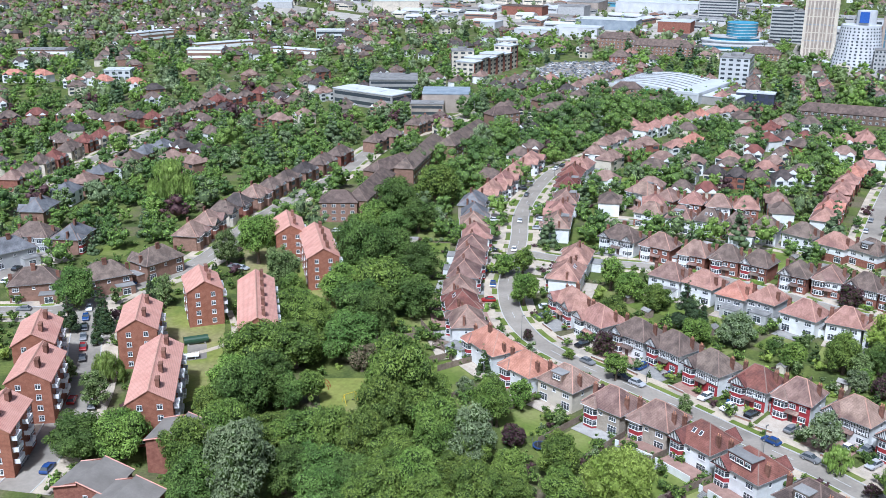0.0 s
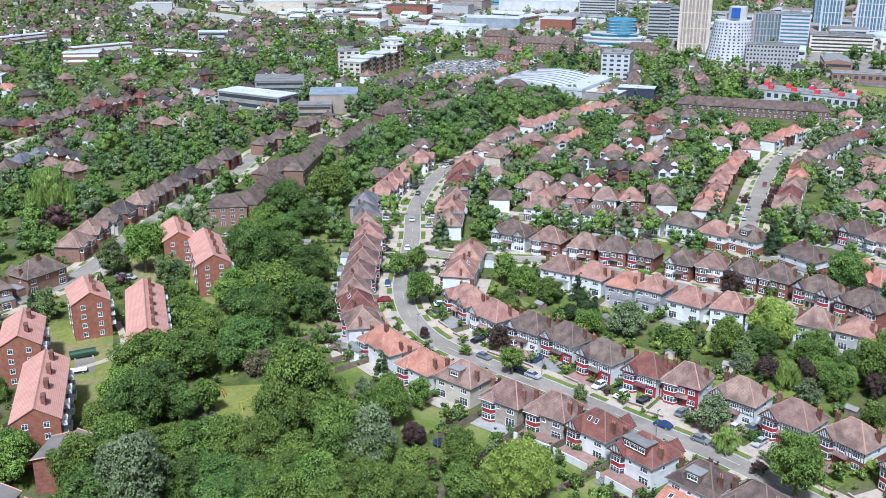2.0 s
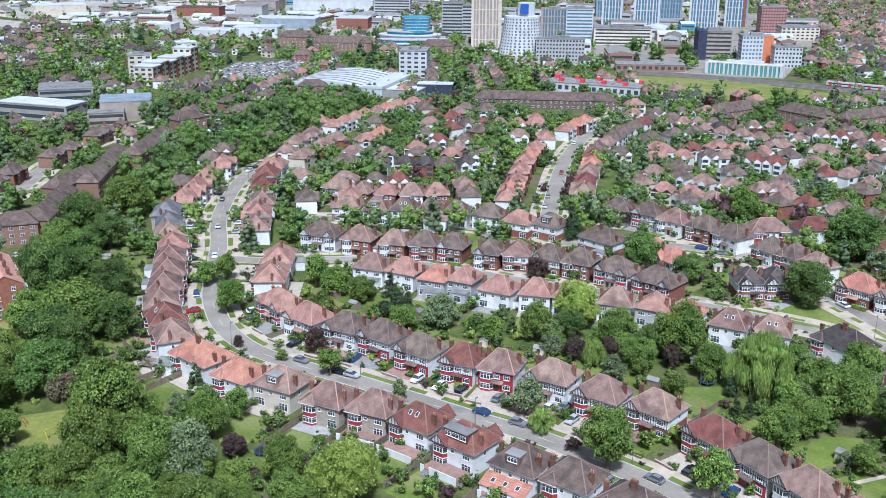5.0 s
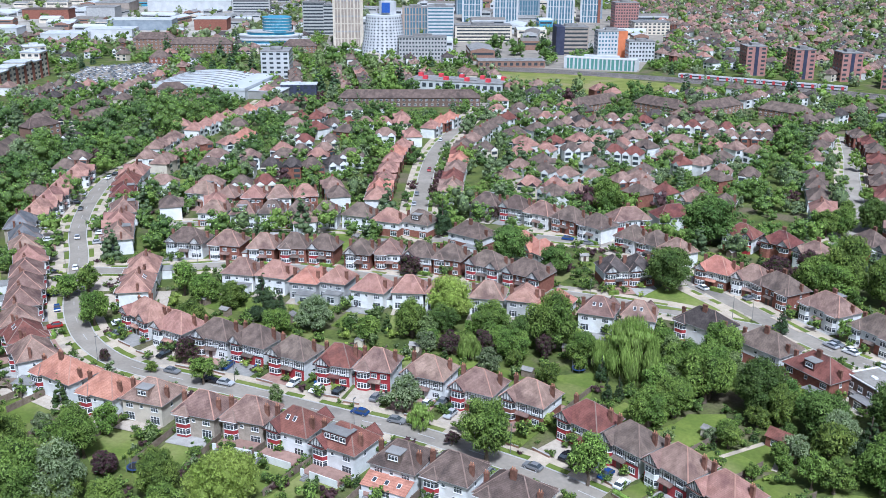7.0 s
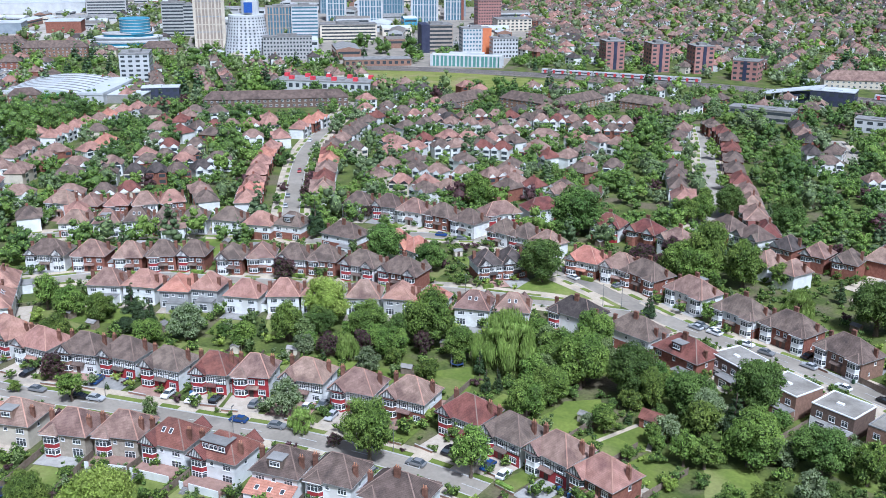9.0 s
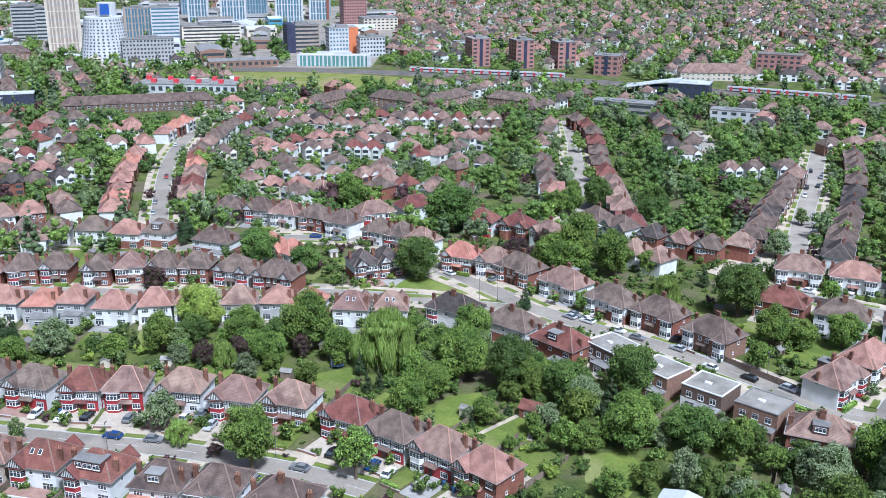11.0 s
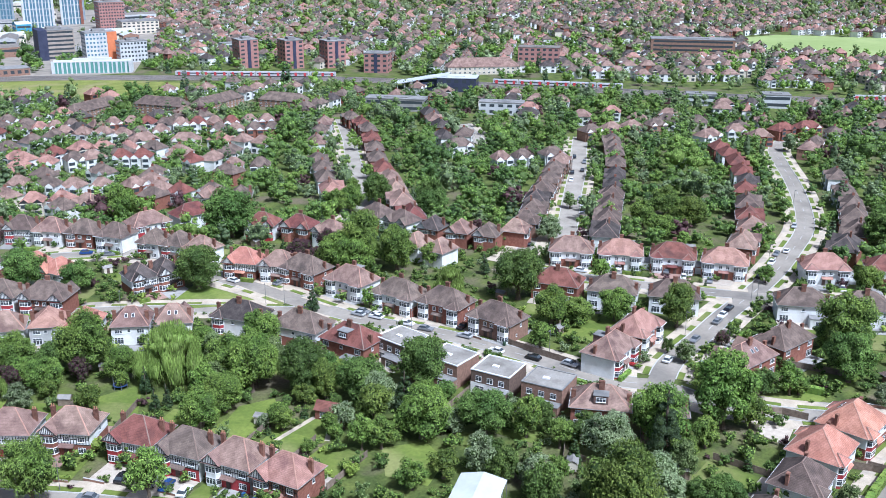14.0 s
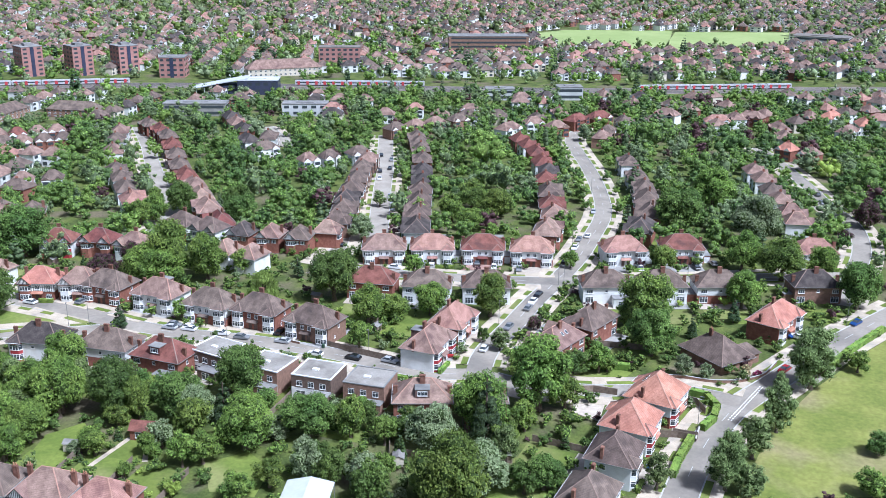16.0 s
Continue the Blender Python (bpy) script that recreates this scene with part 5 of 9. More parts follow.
    if "l" in extra:
        ex = part("extension", cached(("lean", upper, w), lambda: Build().box(-w / 2, w / 2, 0, 3.6, 0, 2.5, top=False).face([(-w / 2, 0, 2.5), (-w / 2, 3.6, 2.5), (-w / 2, 0, 3.7)], 0).face([(w / 2, 0, 2.5), (w / 2, 3.6, 2.5), (w / 2, 0, 3.7)], 0).face([(-w / 2 - 0.2, 3.9, 2.42), (w / 2 + 0.2, 3.9, 2.42), (w / 2 + 0.2, 0, 3.75), (-w / 2 - 0.2, 0, 3.75)], 1).mesh("extension", [UW, ROOF["orange"]])), o, "lean-to rear extension with orange tiles", m=pose(0, d / 2, 0))
        for x in (-2.8, 0, 2.8):
            part("skylight", cached("leanlight", lambda: Build().box(-0.45, 0.45, -0.6, 0.6, 0, 0.1).box(-0.37, 0.37, -0.52, 0.52, 0.1, 0.11, 1).mesh("skylight", [TRIM, GLASS])), ex, m=pose(x, 2.0, 3.1, rx=-18.8))
        part("patio_door", win(4.2, 2.0, 4), ex, m=pose(0.5, 3.65, 1.25, rz=180))
    if "k" in extra:
        k = (min(w, d) / 2 + 0.45) * TAN / (min(w, d) / 2 + 0.45)
        for x in (-0.9, 0.9):
            part("skylight", cached("skylight", lambda: Build().box(-0.4, 0.4, -0.6, 0.6, 0, 0.1).box(-0.32, 0.32, -0.52, 0.52, 0.1, 0.11, 1).mesh("skylight", [TRIM, GLASS])), o, m=pose(x, d / 4, z2 + (d / 4 + 0.45) * k + 0.02, rx=-math.degrees(math.atan(k))))
    if "g" in extra:
        g = part("garage", cached(("gar", lower), lambda: Build().box(0, 2.6, -2.6, 3.0, 0, 2.5).box(-0.0, 2.7, -2.7, 3.1, 2.5, 2.65, 1).mesh("garage", [LW, FELT])), o, "flat-roofed side garage", m=pose(w / 2, 0, 0))
        part("garage_door", cached("gdoor", lambda: Build().box(-1.05, 1.05, -0.04, 0.02, 0, 2.1).mesh("garage_door", [TRIM])), g, "white up-and-over door", m=pose(1.3, -2.62, 0.03))
    return o


PROTO = {}


def place_house(args, m):
    if args in PROTO:
        return copy_thing(PROTO[args], m)
    o = house(*args)
    o.matrix_basis = m
    PROTO[args] = o
    return o


def bungalow(m, w, d):
    """A low brick bungalow under a large hipped roof, with a front wing."""
    o = root("bungalow", "low brown brick bungalow under a large brown hipped roof", "house", "suburban houses", m=m)
    z = 2.7
    part("wall", Build().box(-w / 2, w / 2, -d / 2, d / 2, 0, z, top=False).mesh("wall", [WALL["brick"]]), o)
    part("roof", roof_mesh(w, d, z, [ROOF["brown"]], 0.6), o, "weathered brown tiled roof")
    part("ridge_tiles", caps_mesh(w, d, z, HIP_DARK, 0.6), o)
    part("fascia", fascia_mesh(w, d, z, 0.6), o, "white fascia board")
    wing = part("wing", Build().box(-2.6, 2.6, -3.4, 0.2, 0, z, top=False).mesh("wing", [WALL["brick"]]), o, m=pose(-w / 4, -d / 2, 0))
    part("wing_roof", Build().face([(-3.1, -3.9, z), (3.1, -3.9, z), (0, -1.2, z + 2.5)]).face([(3.1, -3.9, z), (3.1, 3.0, z), (0, 3.0, z + 2.5), (0, -1.2, z + 2.5)]).face([(-3.1, 3.0, z), (-3.1, -3.9, z), (0, -1.2, z + 2.5), (0, 3.0, z + 2.5)]).face([(-3.1, -3.9, z - 0.01), (-3.1, 0, z - 0.01), (3.1, 0, z - 0.01), (3.1, -3.9, z - 0.01)]).mesh("wing_roof", [ROOF["brown"]]), wing)
    win = cached(("win", 1.9, 1.25, 3, True), lambda: window_mesh(1.9, 1.25, 3, True))
    part("window", win, wing, m=pose(0, -3.45, 1.45))
    for x in (w / 8, w / 2 - 1.6):
        part("window", win, o, m=pose(x, -d / 2 - 0.05, 1.45))
    for sgn in (-1, 1):
        for y in (-d / 4, d / 4):
            part("window", win, o, m=pose(sgn * (w / 2 + 0.05), y, 1.45, rz=90 * sgn))
    part("door", cached("door", lambda: Build().box(-0.5, 0.5, -0.05, 0.04, 0, 2.05).mesh("door", [DOOR])), o, m=pose(-0.2, -d / 2 - 0.04, 0.1))
    chimney(o, 1.5, 1.0, z + 3.0, z + 6.0, STACK, 3)


FLAT_ROOF = surface("flat_roof_felt", (0.235, 0.215, 0.19), (0.32, 0.3, 0.27), 0.3, 0.9, 0.2, fine=0.15, stain=(0.17, 0.155, 0.135))


def flat_house(m, wallk, pale):
    """A modern flat-roofed brick house with a parapet and a rear single-storey wing."""
    o = root("flat_roofed_house", "brown brick two-storey house with flat grey roof", "house", "flat-roofed houses", m=m)
    w, d, h = 10.2, 9.4, 6.1
    part("wall", cached(("fw", wallk), lambda: Build().box(-w / 2, w / 2, -d / 2, d / 2, 0, h, top=False).mesh("wall", [WALL[wallk]])), o)
    part("roof", cached("froof", lambda: Build().box(-w / 2 + 0.25, w / 2 - 0.25, -d / 2 + 0.25, d / 2 - 0.25, h - 0.5, h - 0.1).mesh("roof", [FLAT_ROOF])), o, "grey felt flat roof")
    part("parapet", cached("fpar", lambda: Build().box(-w / 2 - 0.08, w / 2 + 0.08, -d / 2 - 0.08, -d / 2 + 0.25, h - 0.12, h + 0.12).box(-w / 2 - 0.08, w / 2 + 0.08, d / 2 - 0.25, d / 2 + 0.08, h - 0.12, h + 0.12).box(-w / 2 - 0.08, -w / 2 + 0.25, -d / 2 + 0.25, d / 2 - 0.25, h - 0.12, h + 0.12).box(w / 2 - 0.25, w / 2 + 0.08, -d / 2 + 0.25, d / 2 - 0.25, h - 0.12, h + 0.12).mesh("parapet", [FELT])) if not pale else cached("fpar_pale", lambda: Build().box(-w / 2 - 0.08, w / 2 + 0.08, -d / 2 - 0.08, -d / 2 + 0.25, h - 0.12, h + 0.14).box(-w / 2 - 0.08, w / 2 + 0.08, d / 2 - 0.25, d / 2 + 0.08, h - 0.12, h + 0.14).box(-w / 2 - 0.08, -w / 2 + 0.25, -d / 2 + 0.25, d / 2 - 0.25, h - 0.12, h + 0.14).box(w / 2 - 0.25, w / 2 + 0.08, -d / 2 + 0.25, d / 2 - 0.25, h - 0.12, h + 0.14).mesh("parapet", [TRIM])), o)
    if pale:
        part("rendered_storey", cached("fpale", lambda: Build().box(-w / 2 - 0.03, w / 2 + 0.03, d / 2, d / 2 + 0.04, 0, 2.95).mesh("rendered_storey", [WALL["white"]])), o, "white rendered lower storey")
    wing = part("wing", cached(("fwing", wallk), lambda: Build().box(-w / 2, 0.4, 0, 2.6, 0, 2.6).box(-w / 2 - 0.1, 0.5, 0, 2.7, 2.6, 2.75, 1).mesh("wing", [WALL[wallk], FELT])), o, "single-storey rear wing", m=pose(0, d / 2, 0))
    part("patio_door", cached(("win", 2.4, 1.9, 2, True), lambda: window_mesh(2.4, 1.9, 2, True)), wing, m=pose(-2.4, 2.65, 1.3, rz=180))
    part("patio_door", cached(("win", 2.4, 1.9, 2, True), lambda: window_mesh(2.4, 1.9, 2, True)), o, m=pose(2.7, d / 2 + 0.06, 1.3, rz=180))
    for s in (-1, 1):
        for x in (-3.0, 0, 3.0):
            part("window", cached(("win", 1.5, 1.4, 2, True), lambda: window_mesh(1.5, 1.4, 2, True)), o, m=pose(x, s * (d / 2 + 0.05), 4.1, rz=90 + 90 * s))
    part("roof_vent", cached("fvent", lambda: Build().box(-0.8, 0.8, -0.5, 0.5, 0, 0.35).mesh("roof_vent", [TRIM])), o, m=pose(0.6, 0.4, h - 0.1))
    return o


HOUSES = []
FORECOURTS = []
FAR_PLAIN = []


def row_pose(pts, i, side):
    a, c = pts[max(i - 1, 0)], pts[min(i + 1, len(pts) - 1)]
    t = Vector((c[0] - a[0], c[1] - a[1])).normalized()
    n = Vector((t.y, -t.x)) if side == "r" else Vector((-t.y, t.x))
    gaps = [math.dist(pts[i], pts[k]) for k in (i - 1, i + 1) if 0 <= k < len(pts)]
    return math.degrees(math.atan2(n.x, -n.y)), min(gaps) if gaps else 14


rng = random.Random(5)


def away_from(x, y, yaw):
    """Whether the back of a house is turned from the open side of the plan."""
    return math.sin(radians(yaw)) * x - math.cos(radians(yaw)) * y < -0.6 * math.hypot(x, y)



def build_row(name, pts, side, roofs, walls, rich, spec=None, drive=True, widest=14.0, unit_w=10.8):
    for i, (x, y) in enumerate(pts):
        yaw, gap = row_pose(pts, i, side)
        if rich:
            kind = "pair" if gap > 13.2 else "unit"
        else:
            kind = "pair" if gap > 12.8 else "unit"
        w = max(8.5, min(widest if kind == "pair" else unit_w, math.floor((gap - 0.9) * 2) / 2))
        d = 9.0 if rich else 8.5
        if not rich:
            w = 8.2 if kind == "unit" else 14.0 if gap > 15.6 else 11.0
        roof = rng.choice(roofs)
        wall = rng.choice(walls)
        lower, upper, bay = wall, wall, rng.choice(["crimson", "white", "crimson", "redbrick"]) if wall in ("white", "redbrick", "crimson") else wall
        timber, extra = rng.random() < (0.4 if rich else 0.7), ""
        if rich:
            if wall == "white" and rng.random() < 0.4:
                lower = "redbrick"
            extra = rng.choice(["", "e", "r", "e", "", "d", "k", "g"])
        else:
            w, extra, lower = w, "", upper
            bay = rng.choice(["crimson", "white"]) if upper == "white" else upper
        if spec and i < len(spec):
            roof, lower, upper, bay, timber, extra = spec[i][:6]
            if len(spec[i]) > 6:
                kind, w, d = spec[i][6:]
        if away_from(x, y, yaw):
            extra += "f"
        if kind == "bungalow":
            bungalow(pose(243.2, 32.2, 0, rz=55), 14.5, 11.0)
            HOUSES.append((243.2, 32.2, 55, 15, 11, 1))
            continue
        if not rich and math.hypot(x, y) > 390:
            FAR_PLAIN.append((x, y, yaw, w, roof, upper))
            HOUSES.append((x, y, yaw, w, d, rich))
            continue
        place_house((kind, w, d, roof, lower, upper, bay, timber, rich, extra), pose(x, y, 0, rz=yaw))
        HOUSES.append((x, y, yaw, w, d, rich))


PLAIN_BAYS = [("tan", "redbrick", "white", "white", False, ""), ("pink", "white", "white", "white", False, "g"), ("red", "redbrick", "white", "white", False, "g"), ("pink", "redbrick", "white", "white", False, "e")]
BROWN_BAYS = [("red", "redbrick", "redbrick", "white", False, ""), ("brown", "white", "white", "white", False, "e"), ("brown", "white", "white", "white", False, ""), ("brown", "redbrick", "white", "white", False, "g")]
N_SPEC = [("pink", "white", "white", "crimson", True, ""), ("pink", "dark", "white", "white", True, ""), ("brown", "white", "white", "brick", True, ""), ("brown", "crimson", "white", "crimson", True, ""),
          ("brown", "crimson", "white", "crimson", True, ""), ("red", "crimson", "white", "crimson", True, "g"), ("tan", "crimson", "crimson", "crimson", False, "k"), ("tan", "white", "white", "white", True, "g"), ("tan", "crimson", "white", "crimson", True, ""),
          ("tan", "redbrick", "white", "redbrick", True, ""), ("red", "crimson", "white", "crimson", True, ""), ("brown", "crimson", "white", "crimson", True, ""), ("tan", "crimson", "white", "white", True, "k"), ("pink", "redbrick", "redbrick", "redbrick", True, "")]
S_SPEC = [("orange", "white", "white", "crimson", False, "r"), ("orange", "white", "white", "crimson", False, "r"), ("tan", "cream", "cream", "white", False, "d"), ("tan", "pebble", "pebble", "pebble", False, "r"), ("tan", "pebble", "pebble", "crimson", False, "r"),
          ("red", "white", "white", "crimson", True, "rk"), ("red", "white", "white", "crimson", True, "rD"), ("brown", "white", "white", "white", False, "ld"), ("brown", "white", "white", "crimson", False, "r"), ("brown", "white", "white", "crimson", False, "r")]
W_SPEC = [("pink", "white", "white", "white", True, "")] * 4 + [("grey", "pebble", "pebble", "pebble", False, ""), ("grey", "brick", "brick", "brick", False, ""), ("tan", "white", "white", "crimson", False, ""), ("pink", "white", "white", "crimson", False, "")] + [("tan", "white", "white", "crimson", False, "e")] * 2 + [("tan", "white", "white", "crimson", False, "")] * 2 + [("red", "white", "white", "crimson", False, "rk")]
M2C_SPEC = [("dark", "white", "white", "crimson", False, "r"), ("brown", "redbrick", "white", "redbrick", False, "e"), ("red", "redbrick", "redbrick", "redbrick", False, "de")]
Q1C_SPEC = [("brown", "redbrick", "redbrick", "redbrick", False, ""), ("tan", "white", "white", "white", False, "d"), ("brown", "redbrick", "white", "white", False, ""), ("brown", "redbrick", "redbrick", "white", False, ""), ("brown", "brick", "brick", "white", False, "")]
MIX, PINKS, BROWNS = ["tan", "brown", "red", "tan", "pink", "dark"], ["pink", "orange", "tan", "pink"], ["brown", "dark", "brown", "tan"]
BROWN_WHITE = ["white", "white", "redbrick", "cream"]
NEAR_ROWS = [("n", ROW_N, "r", MIX, ["white", "crimson"], N_SPEC), ("s", ROW_S, "l", MIX, ["white", "pebble"], S_SPEC), ("w", ROW_W, "l", ["tan", "pink"], ["white"], W_SPEC), ("e", ROW_E, "r", ["pink", "tan", "red"], ["white"], None),
             ("e2", ROW_E2, "r", ["pink"], ["white"], None), ("m1", ROW_M1, "r", ["brown", "tan", "brown", "tan"], ["white", "white", "white", "redbrick"], None), ("m2", ROW_M2, "l", ["tan", "tan", "pink", "orange", "pink"], ["white", "white", "white", "grey"], None),
             ("q1", ROW_Q1, "r", ["orange", "tan"], ["white"], [("orange", "redbrick", "white", "redbrick", True, ""), ("tan", "redbrick", "white", "white", True, "")]), ("q1c", ROW_Q1C, "r", MIX, ["redbrick"], Q1C_SPEC), ("m2c", ROW_M2C, "l", MIX, ["white"], M2C_SPEC),
             ("k", ROW_K, "l", ["brown"], ["redbrick"], [("tan", "redbrick", "redbrick", "redbrick", False, "d", "pair", 13.0, 9.0), ("brown", "redbrick", "redbrick", "redbrick", False, "", "unit", 9.5, 9.0)]), ("cn", ROW_CN, "r", ["tan"], ["white"], [("tan", "white", "white", "crimson", False, "d"), ("pink", "redbrick", "redbrick", "white", False, "")]),
             ("m0", ROW_M0, "l", ["brown", "tan", "brown", "pink"], ["white"], None), ("p", ROW_P, "r", ["pink", "pink", "tan"], ["white", "redbrick"], None), ("m0r", ROW_M0R, "r", ["brown", "tan", "brown"], ["white", "redbrick", "white"], None),
             ("z", ROW_Z, "l", ["pink"], ["white"], [("orange", "redbrick", "white", "crimson", False, "kr", "unit", 12.0, 11.0), ("orange", "white", "white", "crimson", False, "r", "unit", 11.5, 10.5), ("brown", "white", "white", "white", False, "", "unit", 10.5, 9.5), ("brown", "white", "white", "white", False, "", "unit", 11.0, 9.5)]), ("z2", ROW_Z2, "l", ["orange"], ["redbrick"], [("orange", "redbrick", "redbrick", "white", False, "", "pair", 16.0, 9.0), ("brown", "brick", "brick", "brick", False, "", "bungalow", 15.0, 11.0)]), ("z3", ROW_Z3, "r", ["tan", "brown"], ["redbrick"], None), ("y1", ROW_Y1, "r", ["dark"], ["redbrick"], [("dark", "redbrick", "white", "redbrick", True, "")] * 2),
             ("c1", ROW_C1, "r", ["red", "tan", "pink"], ["white", "redbrick"], PLAIN_BAYS), ("c1r", ROW_C1R, "r", ["red", "tan", "brown"], ["white", "redbrick"], PLAIN_BAYS[1:]), ("c2", ROW_C2, "l", BROWNS, ["redbrick", "white"], BROWN_BAYS), ("c2r", ROW_C2R, "l", BROWNS, ["white", "brick"], BROWN_BAYS[1:])]
for name, pts, side, roofs, walls, spec in NEAR_ROWS:
    build_row(name, pts, side, roofs, walls, 3 if name in ("n", "s") else 2 if name in ("w", "z", "m2c", "q1c") else 1, spec, unit_w=8.6 if name == "z" else 10.8)
for i, (x, y) in enumerate(ROW_FL):
    yaw, gap = row_pose(ROW_FL, i, "l")
    flat_house(pose(x, y, 0, rz=yaw), "brick" if i % 2 else "dark", i != 3)
    HOUSES.append((x, y, yaw, 10, 9, True))
G_WALLS, G_ROOFS = ["white", "white", "white", "redbrick", "cream"], ["tan", "brown", "tan", "pink", "brown", "red"]
FAR_ROWS = [(ROW_L, "r", PINKS, ["white", "redbrick"]), (ROW_RR, "l", ["tan", "brown", "red", "orange"], ["white"]),
            (ROW_CL, "r", BROWNS, ["redbrick", "brick"]), (ROW_CR, "l", BROWNS, ["redbrick", "white"]), (ROW_CS, "r", ["red", "brown", "tan", "dark"], ["white", "redbrick"]), (ROW_CT, "l", ["red", "brown", "dark"], ["white", "redbrick"]),
            (ROW_CU, "r", ["tan", "brown"], ["white"]), (ROW_T1, "l", ["brown", "red", "tan"], ["redbrick", "white"]), (ROW_T2, "r", ["tan", "pink", "brown"], ["white"]), (ROW_X1, "r", BROWNS, ["redbrick", "white"]), (ROW_X2, "r", ["tan", "red"], ["white", "redbrick"]), (ROW_X3, "r", ["tan"], ["white"]),
            (ROW_Y2, "r", ["orange"], ["white"]), (ROW_G1, "r", G_ROOFS, G_WALLS), (ROW_G2, "r", BROWNS, G_WALLS), (ROW_H1, "r", PINKS, G_WALLS), (ROW_H2, "r", PINKS, G_WALLS), (ROW_G4, "r", G_ROOFS, G_WALLS), (ROW_G4B, "r", G_ROOFS, G_WALLS), (ROW_G5, "r", BROWNS, G_WALLS), (ROW_G6, "r", G_ROOFS, G_WALLS), (ROW_G6B, "r", G_ROOFS, G_WALLS),
            (ROW_G7, "r", PINKS, G_WALLS), (ROW_G8, "r", PINKS, G_WALLS), (ROW_G8R, "l", G_ROOFS, G_WALLS), (ROW_G9, "r", G_ROOFS, G_WALLS), (ROW_G10, "r", G_ROOFS, G_WALLS), (ROW_G11, "r", G_ROOFS, G_WALLS), (ROW_G11B, "r", G_ROOFS, G_WALLS), (ROW_G12, "r", BROWNS, G_WALLS), (ROW_G12B, "r", PINKS, G_WALLS),
            (ROW_J1, "r", ["tan", "brown", "red", "tan"], ["white", "redbrick"]), (ROW_J2, "r", ["tan", "brown"], G_WALLS), (ROW_J3, "r", G_ROOFS, G_WALLS), (ROW_J4, "r", G_ROOFS, G_WALLS), (ROW_J4B, "l", G_ROOFS, G_WALLS), (ROW_J5, "r", G_ROOFS, G_WALLS), (ROW_J5B, "r", G_ROOFS, ["redbrick", "white"]), (ROW_J6, "r", G_ROOFS, G_WALLS), (ROW_J7, "r", G_ROOFS, G_WALLS),
            (ROW_D1N, "r", ["red", "brown", "tan"], ["redbrick", "cream"]), (ROW_D1M, "r", ["red", "brown"], ["redbrick", "brick"]), (ROW_D1S, "l", ["brown", "tan", "grey"], ["brick", "white"]), (ROW_D2N, "r", ["brown", "tan", "dark"], ["redbrick", "brick", "cream"]), (ROW_D2F, "r", ["brown"], ["brick"]),
            (ROW_LW, "l", ["brown"], ["brick"]), (ROW_LW2, "r", ["grey", "brown"], ["grey", "brick"]), (ROW_D3, "r", ["red", "brown"], ["redbrick"]), (ROW_D4, "r", PINKS, ["white"]), (ROW_D5, "r", ["brown"], ["brick"]),
            (ROW_U1, "r", MIX, ["white", "redbrick"]), (ROW_U2, "r", PINKS, ["redbrick"]), (ROW_U3, "r", ["tan", "red"], ["redbrick", "white"]), (ROW_U4, "r", BROWNS, ["brick"]), (ROW_U5, "r", BROWNS, ["white"]), (ROW_U9, "r", BROWNS, ["white", "redbrick"]), (ROW_U6, "r", BROWNS, ["white"]), (ROW_U7, "l", BROWNS, ["brick"]), (ROW_U8, "r", PINKS, ["white"])]
for pts, side, roofs, walls in FAR_ROWS:
    build_row("far", pts, side, roofs, walls, 2 if pts in (ROW_LW, ROW_LW2) else False)

# ---- brick flats on the estate ----
ROOF_SALMON = surface("roof_salmon", (0.52, 0.275, 0.215), (0.58, 0.32, 0.255), 0.5, 0.85, 0.2, 0.03, courses=0.2, fine=0.08, stain=(0.5, 0.25, 0.2))


